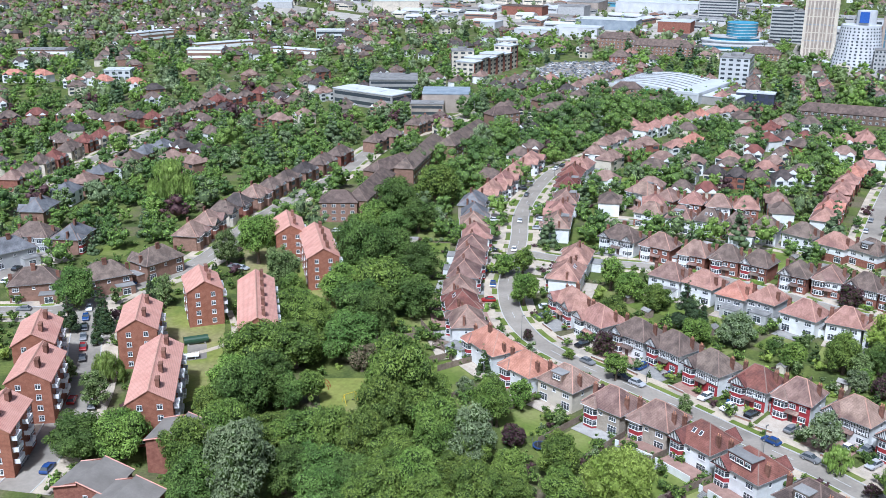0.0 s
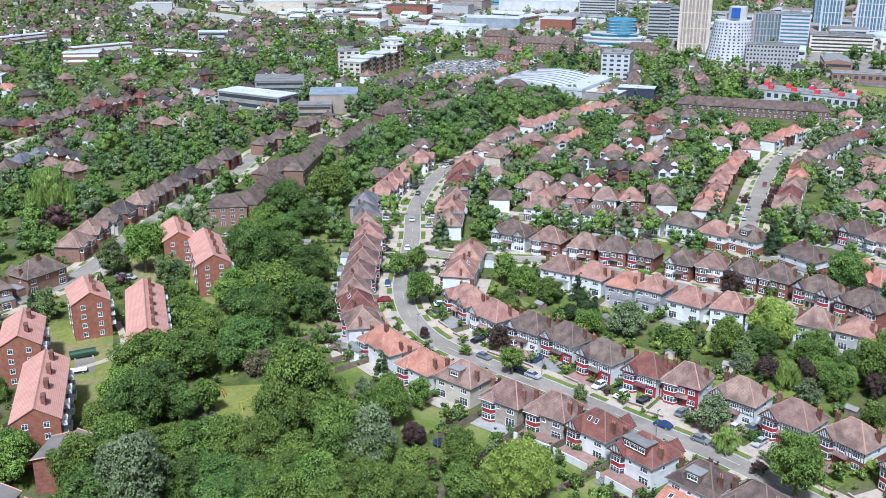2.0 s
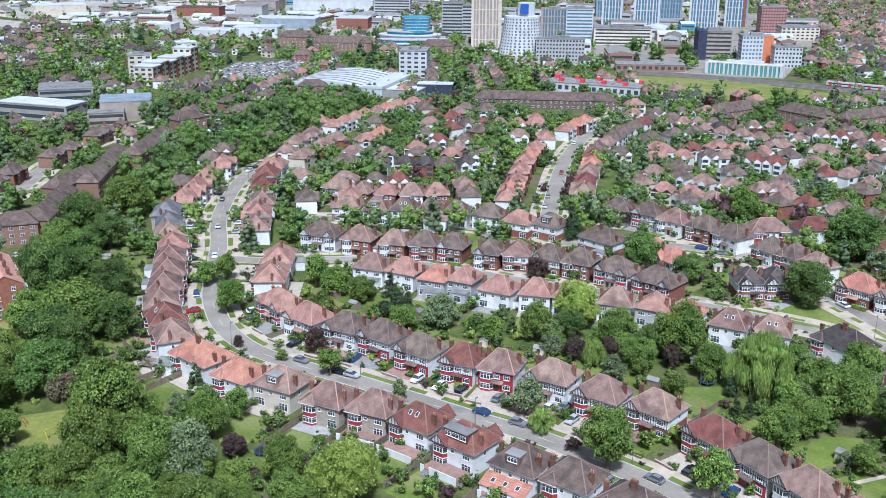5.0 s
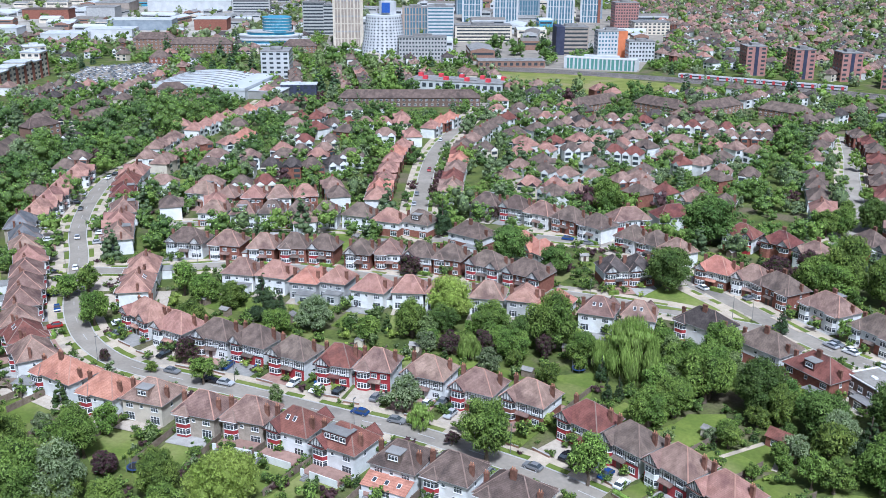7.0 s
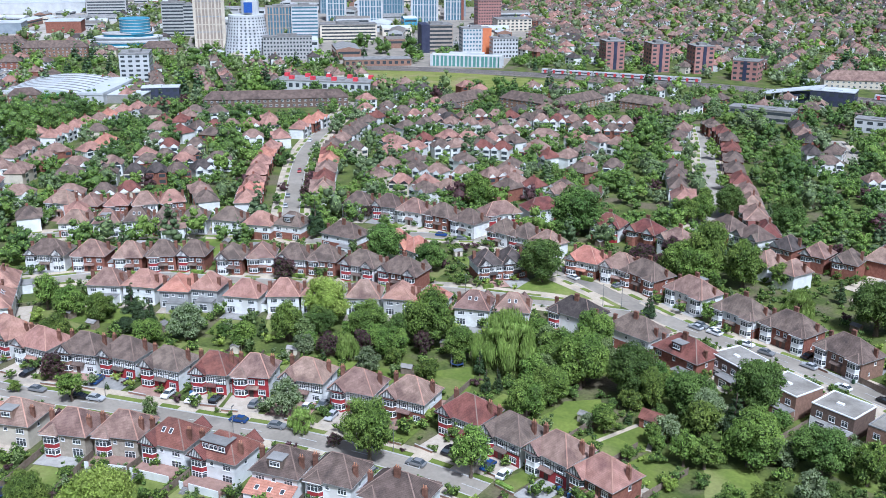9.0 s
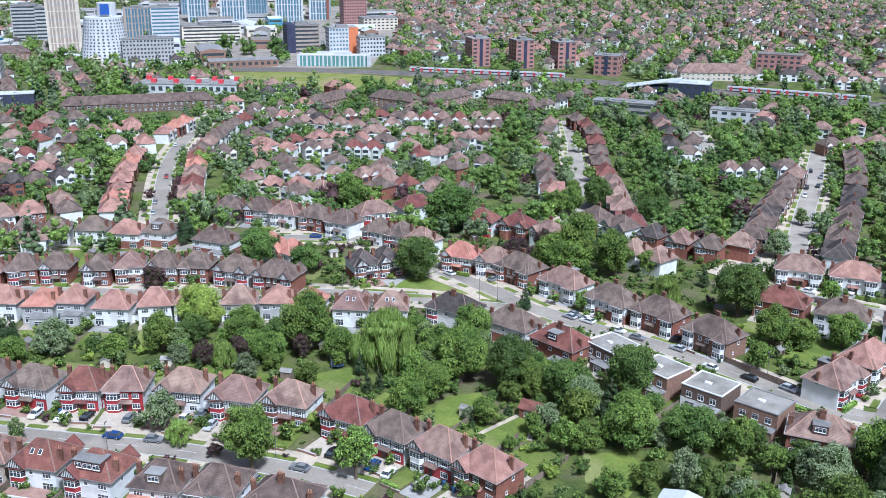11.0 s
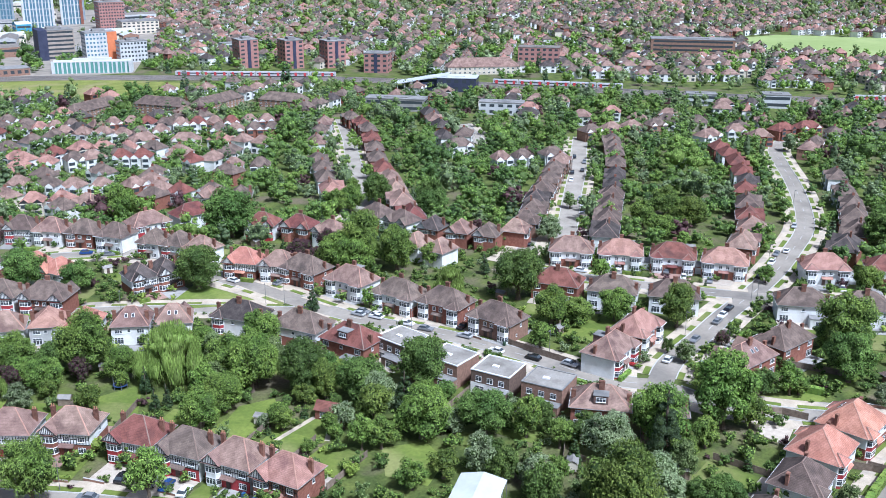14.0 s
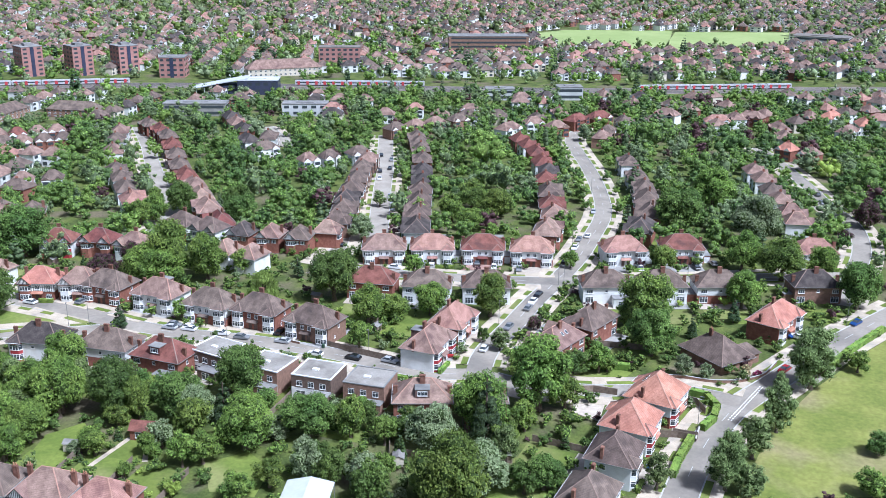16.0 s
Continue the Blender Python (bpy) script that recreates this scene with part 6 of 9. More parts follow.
def council_block(x0, y0, x1, y1):
    """A four-storey brick block with a salmon gable roof; the ridge runs along local y."""
    length = math.dist((x0, y0), (x1, y1)) + 0.6
    length = round(length / 2) * 2
    yaw = math.degrees(math.atan2(-(x1 - x0), y1 - y0))
    o = root("block_of_flats", "four-storey red brick block of flats with salmon tiled gable roof", "block of flats", "estate flats", m=pose((x0 + x1) / 2, (y0 + y1) / 2, 0, rz=yaw))
    w, z = 9.6, 10.6
    hw, hl = w / 2, length / 2
    b = Build().box(-hw, hw, -hl, hl, 0, z, top=False)
    top = z + (hw + 0.4) * 0.55
    for s in (-1, 1):
        b.face([(-hw, s * hl, z), (hw, s * hl, z), (0, s * hl, z + hw * 0.55)])
    part("wall", b.mesh("wall", [WALL["blockbrick"]]), o)
    r = Build()
    e, l = hw + 0.4, hl + 0.25
    for s in (-1, 1):
        r.face([(s * e, -l, z - 0.2), (s * e, l, z - 0.2), (0, l, top), (0, -l, top)])
        r.face([(s * e, -l, z - 0.4), (s * e, l, z - 0.4), (0, l, top - 0.2), (0, -l, top - 0.2)])
        r.face([(s * e, -l, z - 0.4), (0, -l, top - 0.2), (0, -l, top), (s * e, -l, z - 0.2)])
        r.face([(s * e, l, z - 0.4), (0, l, top - 0.2), (0, l, top), (s * e, l, z - 0.2)])
        r.face([(s * e, -l, z - 0.4), (s * e, l, z - 0.4), (s * e, l, z - 0.2), (s * e, -l, z - 0.2)])
    part("roof", r.mesh("roof", [ROOF_SALMON]), o, "salmon pink concrete tiled roof")
    part("ridge_tiles", Build().bar((0, -l, top), (0, l, top), 0.4, 0.14).mesh("ridge_tiles", [HIP]), o)
    n = max(2, int(length / 7))
    for i in range(n):
        y = -hl + length * (i + 0.5) / n
        chimney(o, -1.6, y, top - 1.8, top + 1.0, STACK, False, 0.9, 1.9)
    win = cached(("win", 1.2, 1.3, 2, True), lambda: window_mesh(1.2, 1.3, 2, True))
    for k in range(4):
        zz = 1.5 + 2.6 * k
        for s in (-1, 1):
            for x in (-2.1, 2.1):
                part("window", win, o, m=pose(x, s * (hl + 0.05), zz, rz=90 + 90 * s))
            for i in range(n):
                y = -hl + length * (i + 0.5) / n
                part("window", cached(("win", 2.0, 1.3, 3, True), lambda: window_mesh(2.0, 1.3, 3, True)), o, m=pose(s * (hw + 0.05), y - 1.6, zz, rz=90 * s))
                if k and s == -1:
                    part("balcony", cached("balcony", lambda: Build().box(0, 1.2, -1.5, 1.5, 0, 0.15, bottom=True).box(1.12, 1.2, -1.5, 1.5, 0.15, 1.05).box(0, 1.12, -1.5, -1.42, 0.15, 1.05).box(0, 1.12, 1.42, 1.5, 0.15, 1.05).mesh("balcony", [TRIM])), o, "white panelled balcony", m=pose(-hw, y + 1.3, zz - 1.2, rz=180))


for ends in COUNCIL_BLOCKS:
    council_block(*ends)
    HOUSES.append(((ends[0] + ends[2]) / 2, (ends[1] + ends[3]) / 2, 0, 12, 20, True))


def long_block(name, label, m, w, d, h, wall, roof, storeys, hip=True):
    """A long plain block: walls, a hipped or flat roof, and rows of windows, storey by storey."""
    o = root(name, label, "building", m=m)
    part("wall", Build().box(-w / 2, w / 2, -d / 2, d / 2, 0, h, top=False).mesh("wall", [wall]), o)
    if hip:
        part("roof", roof_mesh(w, d, h, [roof], 0.4), o)
        part("ridge_tiles", caps_mesh(w, d, h, HIP_DARK, 0.4), o)
    else:
        part("roof", Build().box(-w / 2 - 0.15, w / 2 + 0.15, -d / 2 - 0.15, d / 2 + 0.15, h, h + 0.35).mesh("roof", [roof]), o)
    n = max(2, int(w / 3.4))
    for k in range(storeys):
        for s in (-1, 1):
            b = Build()
            z = h * (k + 0.55) / storeys
            hh = h / storeys * 0.24
            for i in range(n):
                x = -w / 2 + w * (i + 0.5) / n
                y = s * (d / 2 + 0.04)
                b.box(x - 0.75, x + 0.75, y - 0.05, y + 0.05, z - hh, z + hh)
                yy = y + s * 0.055
                b.face([(x - 0.66, yy, z - hh + 0.09), (x - 0.05, yy, z - hh + 0.09), (x - 0.05, yy, z + hh - 0.09), (x - 0.66, yy, z + hh - 0.09)], 1)
                b.face([(x + 0.05, yy, z - hh + 0.09), (x + 0.66, yy, z - hh + 0.09), (x + 0.66, yy, z + hh - 0.09), (x + 0.05, yy, z + hh - 0.09)], 1)
            part("glazing", b.mesh("glazing", [TRIM, GLASS]), o)["kind"] = "stuff"
    HOUSES.append((m.translation.x, m.translation.y, 0, w, d + w * 0.3, True))
    FORECOURTS.append((m, w, d, 13))
    return o


for x0, y0, x1, y1 in MANSION_RIDGES:
    length = math.dist((x0, y0), (x1, y1)) + 2
    yaw = math.degrees(math.atan2(y1 - y0, x1 - x0))
    long_block("mansion_block", "three-storey brown brick flats with brown hip roof", pose((x0 + x1) / 2, (y0 + y1) / 2, 0, rz=yaw), length, 8.6, 7.6, WALL["brick"], ROOF["brown"], 3)

ZINC = surface("zinc_roof", (0.165, 0.148, 0.13), (0.215, 0.195, 0.172), 0.3, 0.7, fine=0.08, stretch=(1, 1, 1))
for (x, y), rz in zip(RED_BLOCKS, (-10, -14, -14)):
    o = root("terraced_block", "red brick block with grey split-pitch roofs and pink verges", "building", "red brick blocks", m=pose(x, y, 0, rz=rz))
    part("wall", cached("tbw", lambda: Build().box(-5.5, 5.5, -4.5, 4.5, 0, 7.6, top=False).mesh("wall", [WALL["redbrick"]])), o)
    part("roof", cached("tbr1", lambda: Build().face([(-0.2, -4.8, 9.6), (6.0, -4.8, 7.5), (6.0, 4.8, 7.5), (-0.2, 4.8, 9.6)]).face([(6.0, -4.8, 7.3), (6.0, 4.8, 7.3), (6.0, 4.8, 7.5), (6.0, -4.8, 7.5)]).face([(-5.8, -4.8, 7.6), (-0.2, -4.8, 9.0), (-0.2, 4.8, 9.0), (-5.8, 4.8, 7.6)]).face([(-0.2, -4.8, 9.0), (-0.2, -4.8, 9.6), (-0.2, 4.8, 9.6), (-0.2, 4.8, 9.0)]).mesh("roof", [ZINC])), o, "grey standing-seam split roof")
    for yy in (-4.5, 4.5):
        part("gable_wall", cached("tbg", lambda: Build().face([(-5.5, 0, 7.5), (5.5, 0, 7.5), (-0.2, 0, 9.4)]).mesh("gable_wall", [WALL["redbrick"]])), o, m=pose(0, yy, 0))
    for yy in (-4.85, 4.85):
        part("verge_trim", cached("tbv", lambda: Build().bar((-5.8, 0, 7.55), (-0.2, 0, 8.95), 0.3, 0.2).bar((-0.2, 0, 9.55), (6.0, 0, 7.45), 0.3, 0.2).mesh("verge_trim", [ROOF_SALMON])), o, "pink verge trim", m=pose(0, yy, 0))
    for k, z in enumerate((1.6, 4.2, 6.3)):
        part("window", cached(("win", 1.0, 1.0, 1, True), lambda: window_mesh(1.0, 1.0, 1, True)), o, m=pose(1.2, -4.55, z))
    HOUSES.append((x, y, 0, 12, 10, True))

# ---- landmarks and the town beyond ----
PALE = surface("pale_panels", (0.47, 0.48, 0.49), (0.56, 0.57, 0.58), 0.15, 0.7, fine=0.05)
WHITE_METAL = surface("white_sheet_roof", (0.46, 0.48, 0.5), (0.55, 0.57, 0.59), 0.1, 0.6, fine=0.05)
SCHOOL = surface("grey_cladding", (0.26, 0.25, 0.24), (0.33, 0.32, 0.3), 0.2, 0.8, fine=0.08)
PINKBRICK = surface("rose_brick", (0.33, 0.17, 0.15), (0.4, 0.215, 0.19), 0.3, 0.9, fine=0.1)
NAVY = surface("navy_cladding", (0.03, 0.035, 0.07), (0.045, 0.05, 0.09), 0.3, 0.6, fine=0.1)
ORANGE = surface("orange_panels", (0.55, 0.17, 0.07), (0.62, 0.21, 0.09), 0.3, 0.7, fine=0.08)
REDPANEL = surface("red_panels", (0.55, 0.05, 0.07), (0.62, 0.07, 0.09), 0.3, 0.6, fine=0.08)
BRONZE = surface("bronze_cladding", (0.3, 0.25, 0.21), (0.38, 0.32, 0.27), 0.2, 0.7, fine=0.08)
BLUESHEET = surface("blue_sheet", (0.06, 0.24, 0.36), (0.09, 0.3, 0.42), 0.3, 0.6, fine=0.12)
GLASSWALL = surface("blue_grey_cladding", (0.22, 0.26, 0.3), (0.3, 0.34, 0.38), 0.2, 0.5, fine=0.06)
GREENSIGN = surface("green_sign", (0.03, 0.3, 0.1), (0.04, 0.34, 0.12), 1, 0.5)


def finned(o, m, w, d, h, wall, floor_h, glass, roof):
    """A glazed block behind upright fins, floor edges and solid corner piers."""
    part("wall", Build().box(-w / 2, w / 2, -d / 2, d / 2, 0, h).mesh("wall", [glass]), o, "dark reflective glazing")
    part("roof", Build().box(-w / 2 - 0.2, w / 2 + 0.2, -d / 2 - 0.2, d / 2 + 0.2, h, h + 0.6).box(-w / 4, w / 4, -d / 4, d / 4, h + 0.6, h + 2.4).mesh("roof", [roof or FELT]), o)
    for sx in (-1, 1):
        for sy in (-1, 1):
            part("corner_pier", Build().box(sx * w / 2 - 1.1, sx * w / 2 + 1.1, sy * d / 2 - 1.1, sy * d / 2 + 1.1, 0, h + 0.8).mesh("corner_pier", [wall]), o)
    for along, other, flip in ((w, d, 0), (d, w, 1)):
        n = max(2, round(along / 3.2))
        for sgn in (-1, 1):
            b = Build()
            for i in range(1, n):
                c = -along / 2 + along * i / n
                p = (c - 0.4, c + 0.4) if i % 2 else (c - 0.7, c + 0.7)
                q = sorted((sgn * other / 2, sgn * (other / 2 + 0.4)))
                b.box(*((*q, *p) if flip else (*p, *q)), 0, h)
            part("ribbed_screen", b.mesh("ribbed_screen", [wall]), o)["kind"] = "stuff"
    for k in range(1, int(h / floor_h / 2)):
        z = h * k / int(h / floor_h / 2)
        part("floor_edge", Build().box(-w / 2 - 0.15, w / 2 + 0.15, -d / 2 - 0.15, d / 2 + 0.15, z - 0.35, z + 0.35, bottom=True).mesh("floor_edge", [wall if k % 2 else GLASSWALL]), o)
    HOUSES.append((m.translation.x, m.translation.y, 0, w + 4, d + 4, True))
    return o


def tower(name, label, m, w, d, h, wall, floor_h=3.0, glass=None, mode="bands", roof=None):
    """A tall or broad town building with every floor's glazing as a part of its own."""
    glass = glass or GLASS
    if len(label.split()) < 4:
        label += " beyond the houses"
    if mode == "blank":
        floor_h, mode = h * 3, "bands"
    o = root(name, label, "building", "town buildings", m=m)
    if mode == "fins":
        return finned(o, m, w, d, h, wall, floor_h, glass, roof)
    part("wall", Build().box(-w / 2, w / 2, -d / 2, d / 2, 0, h).mesh("wall", [wall]), o)
    part("roof", Build().box(-w / 2 - 0.2, w / 2 + 0.2, -d / 2 - 0.2, d / 2 + 0.2, h, h + 0.5).box(-w / 5, w / 5, -d / 5, d / 5, h + 0.5, h + 2.2 if h > 14 else h + 0.9).mesh("roof", [roof or FELT]), o)
    floors = int(h / floor_h) if h < floor_h else max(1, int(h / floor_h))
    for k in range(floors):
        z0, z1 = h * (k + 0.32) / floors, h * (k + 0.78) / floors
        b = Build()
        for s in (-1, 1):
            for along, other, flip in ((w, d, 0), (d, w, 1)):
                n = 1 if mode == "bands" else max(2, int(along / (2.6 if mode == "grid" else 4.5)))
                for i in range(n):
                    g = 0.94 if mode == "bands" else 0.55
                    c = -along / 2 + along * (i + 0.5) / n + (0.3 * (k % 2) if mode == "grid" else 0)
                    a0, a1, y = c - along / n * g / 2, c + along / n * g / 2, s * (other / 2 + 0.06)
                    q = [(a0, y), (a1, y)]
                    if flip:
                        q = [(yy, xx) for xx, yy in q]
                    b.face([(*q[0], z0), (*q[1], z0), (*q[1], z1), (*q[0], z1)])
        wb = part("window_band" if mode == "bands" else "glazing", b.mesh("window_band", [glass]), o)
        if mode != "bands":
            wb["kind"] = "stuff"
    HOUSES.append((m.translation.x, m.translation.y, 0, w + 4, d + 4, True))
    FORECOURTS.append((m, w, d, 20))
    return o


PLACES = {**BUILDINGS_1, **BUILDINGS_2, **BUILDINGS_3, **BUILDINGS_4, **BUILDINGS_5}


def spot(name, depth):
    """A building stands behind its front line."""
    x, y, w, yaw, h = PLACES[name]
    n = Vector((-math.sin(radians(yaw)), math.cos(radians(yaw))))
    return pose(x + n.x * depth / 2, y + n.y * depth / 2, 0, rz=yaw), w, depth, h


TOWN = [
    ("tower_a", 26, WALL["cream"], "tall bronze and cream ribbed tower", "fins", BRONZE, BRONZE), ("slab", 12, WALL["grey"], "long grey concrete office slab", "grid", GLASS, None), ("office_white", 18, PALE, "white office with blue window bands", "bands", GLASS_BLUE, None),
    ("glass_tower", 18, PALE, "blue glass tower with white fins", "fins", GLASS_BLUE, None), ("glass_tower_2", 18, PALE, "blue glass tower with white fins", "fins", GLASS_BLUE, None), ("white_block", 18, PALE, "white tower with upright fins", "fins", GLASS_BLUE, None), ("red_white", 18, PALE, "white tower with red flank", "fins", GLASS_BLUE, None),
    ("pink_block", 20, PINKBRICK, "rose brick slab with pale front", "grid", GLASS, None), ("dark_office", 22, BRONZE, "grey-brown office with dark end wall", "bands", GLASS, None), ("blue_orange", 16, PALE, "white and blue flats with orange side", "grid", GLASS_BLUE, None), ("white_flats", 14, PALE, "white stepped flats", "grid", GLASS, None),
    ("low_hall", 24, WALL["cream"], "low cream hall", "cols", GLASS, None), ("frame_tower", 18, WALL["grey"], "concrete frame tower under construction", "bands", GLASS, None), ("slab_far", 24, WALL["grey"], "far grey slab block", "bands", GLASS, None),
    ("white_office", 26, PALE, "white office block with ribbed front", "cols", GLASS, None), ("food_hall", 10, NAVY, "dark low hall with white roof", "cols", GLASS, WHITE_METAL), ("station_shed", 16, WALL["brick"], "flat-roofed brown station buildings", "cols", GLASS, FELT), ("station_glass", 10, PALE, "station with long green glass front", "fins", GLASS_GREEN, PALE),
    ("school_red", 22, PALE, "low school with bright red rooftop boxes", "cols", GLASS, None), ("towerblock_1", 16, PINKBRICK, "rose brick tower block with dark stair strip", "cols", GLASS, None), ("towerblock_2", 16, PINKBRICK, "rose brick tower block with dark stair strip", "cols", GLASS, None), ("towerblock_3", 16, PINKBRICK, "rose brick tower block with dark stair strip", "cols", GLASS, None), ("towerblock_4", 16, PINKBRICK, "small rose brick tower block", "cols", GLASS, None),
    ("station_dark", 16, NAVY, "dark blue station hall with white roof", "cols", GLASS, WHITE_METAL), ("grey_hall", 12, SCHOOL, "low grey hall", "bands", GLASS, None), ("red_flats", 14, PINKBRICK, "red brick flats with zinc top floor", "cols", GLASS, ZINC), ("white_low", 10, PALE, "low white building", "bands", GLASS, None), ("white_low_2", 12, PALE, "low white building", "bands", GLASS, None), ("white_low_3", 10, PALE, "low white flats", "cols", GLASS, None),
    ("school_far", 20, WALL["brick"], "brown brick secondary school", "bands", GLASS, None), ("school_a", 18, SCHOOL, "grey school wing with ribbon windows", "bands", GLASS, PALE), ("school_b", 26, BRONZE, "tall blank brown school hall", "blank", GLASS, GLASSWALL), ("school_d", 12, BRONZE, "brown school wing with ribbon windows", "bands", GLASS, FELT), ("school_e", 14, SCHOOL, "grey school block with ribbon windows", "bands", GLASS, FELT), ("school_c", 30, SCHOOL, "grey school wing", "bands", GLASS, None), ("stucco", 14, PALE, "white boxy house", "cols", GLASS, WHITE_METAL),
    ("cream_1", 14, WALL["cream"], "cream flats with blue top", "cols", GLASS, None), ("cream_3", 14, WALL["cream"], "cream flats", "cols", GLASS, PALE),
    ("shed_1", 40, WALL["cream"], "cream warehouse", "blank", GLASS, WHITE_METAL), ("shed_2", 20, WALL["grey"], "grey warehouse", "blank", GLASS, WHITE_METAL), ("low_1", 14, WALL["brick"], "low flat-roofed brick flats", "bands", TRIM, PALE), ("low_2", 10, WALL["brick"], "low flat-roofed brick flats", "bands", TRIM, PALE), ("low_3", 10, WALL["brick"], "low flat-roofed brick flats", "bands", TRIM, PALE), ("low_4", 10, WALL["brick"], "low flat-roofed brick flats", "bands", TRIM, PALE), ("low_5", 16, PALE, "low white building", "bands", GLASS, PALE),
    ("shed_3", 30, GLASSWALL, "blue-grey warehouse with white roof", "blank", TRIM, WHITE_METAL), ("shed_4", 30, WALL["redbrick"], "red brick warehouse with white roof", "blank", TRIM, WHITE_METAL), ("shed_5", 26, WALL["redbrick"], "brick works", "blank", TRIM, ROOF["brown"]), ("shed_6", 30, WALL["grey"], "blue-grey warehouse", "blank", GLASS, FELT), ("shed_7", 26, PALE, "white factory", "blank", GLASS, WHITE_METAL), ("shed_8", 26, PALE, "white factory", "blank", GLASS, WHITE_METAL),
    ("shed_9", 50, PALE, "long white warehouse", "blank", GLASS, WHITE_METAL), ("shed_10", 26, PALE, "white works", "blank", GLASS, WHITE_METAL), ("shed_11", 50, BRONZE, "brown works", "blank", GLASS, FELT), ("sports_hall", 26, PALE, "pale sports hall", "bands", GLASS, ZINC), ("white_bar", 10, PALE, "low white block behind the towers", "bands", GLASS, None), ("offices_mid", 20, WALL["cream"], "pale curved offices", "bands", GLASS, None), ("glass_tower_3", 18, GLASSWALL, "blue-grey glass tower with slim upright ribs", "fins", GLASS_BLUE, None), ("glass_tower_4", 18, GLASSWALL, "blue-grey glass tower with slim upright ribs", "fins", GLASS_BLUE, None), ("glass_tower_5", 18, GLASSWALL, "blue-grey glass tower with slim upright ribs", "fins", GLASS_BLUE, None), ("mid_block", 20, BRONZE, "bronze and white apartment block", "fins", GLASS_BLUE, None), ("frame_tower_2", 18, WALL["grey"], "grey concrete tower under construction", "bands", GLASS, None),
    ("flatgrey_1", 16, WALL["brick"], "low brick flats", "bands", TRIM, FELT),
]
for key, depth, wall, label, mode, glass, roofm in TOWN:
    m, w, d, h = spot(key, depth)
    if key == "school_red":
        h = 6.0
    name = "tower_block" if h > 18 else "town_building"
    if "shed" in key or "works" in label:
        name = "warehouse"
    o = tower(name, label, m, w, d, h, wall, 3.0 if h > 9 else 3.4, glass, mode, roofm)
    if key.startswith("towerblock"):
        part("stair_strip", Build().box(-1.3, 1.3, -d / 2 - 0.25, -d / 2 - 0.08, 0, h).mesh("stair_strip", [NAVY]), o, "dark recessed stair strip")
    if key == "dark_office":
        part("end_panel", Build().box(-w / 2 - 0.3, -w / 4, -d / 2 - 0.3, d / 2, 0, h + 0.6).mesh("end_panel", [NAVY]), o, "dark navy end wall")
    if key == "blue_orange":
        part("side_panel", Build().box(w / 5, w / 2 + 0.4, -d / 2 - 0.3, d / 2, 0, h + 0.4).mesh("side_panel", [ORANGE]), o, "orange side wall")
    if key == "red_white":
        part("side_panel", Build().box(w / 2 - 1.6, w / 2 + 1.3, -d / 2 - 1.3, d / 2, 0, h + 0.9).mesh("side_panel", [WALL["redbrick"]]), o, "red-brown side wall")
    if key == "school_red":
        for i in range(9):
            part("roof_box", cached("redbox", lambda: Build().box(-1.5, 1.5, -1.5, 1.5, 0, 2.4).mesh("roof_box", [REDPANEL])), o, "bright red rooftop box", m=pose(-w / 2 + (i + 0.5) * w / 9, (-1) ** i * 6, h + 0.4))
# a terrace of cream flats, each house of it stepped and capped with a white curved roof
x, y, w, yaw, h = PLACES["cream_2"]
for i in range(6):
    q = pose(x, y, 0, rz=yaw) @ pose(-w / 2 + (i + 0.5) * w / 6, 7, 0)
    hh = 12.5 + (1.4 if i % 2 else 0) + (3.5 if i == 5 else 0)
    o = tower("cream_flats", "cream rendered flats with brick strips and white roof", q, w / 6 - 0.4, 14, hh, WALL["cream"], 3.0, GLASS, "cols", PALE)
    for s in (-1, 1):
        part("brick_strip", Build().box(s * w / 12 - 1.6 if s > 0 else -w / 12 + 0.2, s * w / 12 - 0.2 if s > 0 else -w / 12 + 1.6, -7.5, -6.9, 0, hh - 0.6).mesh("brick_strip", [WALL["redbrick"]]), o, "red brick strip")
    part("roof_cap", Build().box(-w / 12 - 0.2, w / 12 - 0.2, -8.4, 7.4, hh + 0.5, hh + 0.95, bottom=True).mesh("roof_cap", [WHITE_METAL]), o, "thin white oversailing roof")
for key, depth, roofk, wallk, storeys in (("brick_a", 12, "brown", "brick", 3), ("brick_b", 12, "brown", "brick", 3), ("brick_c", 12, "brown", "brick", 3), ("brick_d", 12, "brown", "redbrick", 3), ("shops", 10, "brown", "dark", 2), ("mansion_1", 10, "brown", "brick", 3), ("mansion_2", 10, "brown", "brick", 3), ("mansion_3", 10, "brown", "brick", 3), ("mansion_4", 10, "brown", "brick", 3), ("brick_e", 14, "tan", "cream", 2)):
    m, w, d, h = spot(key, depth)
    long_block("terrace_block", "long brown-roofed brick flats", m, w, d, max(3.2, min(h - 3.4, 9.0)), WALL[wallk], ROOF[roofk], storeys)

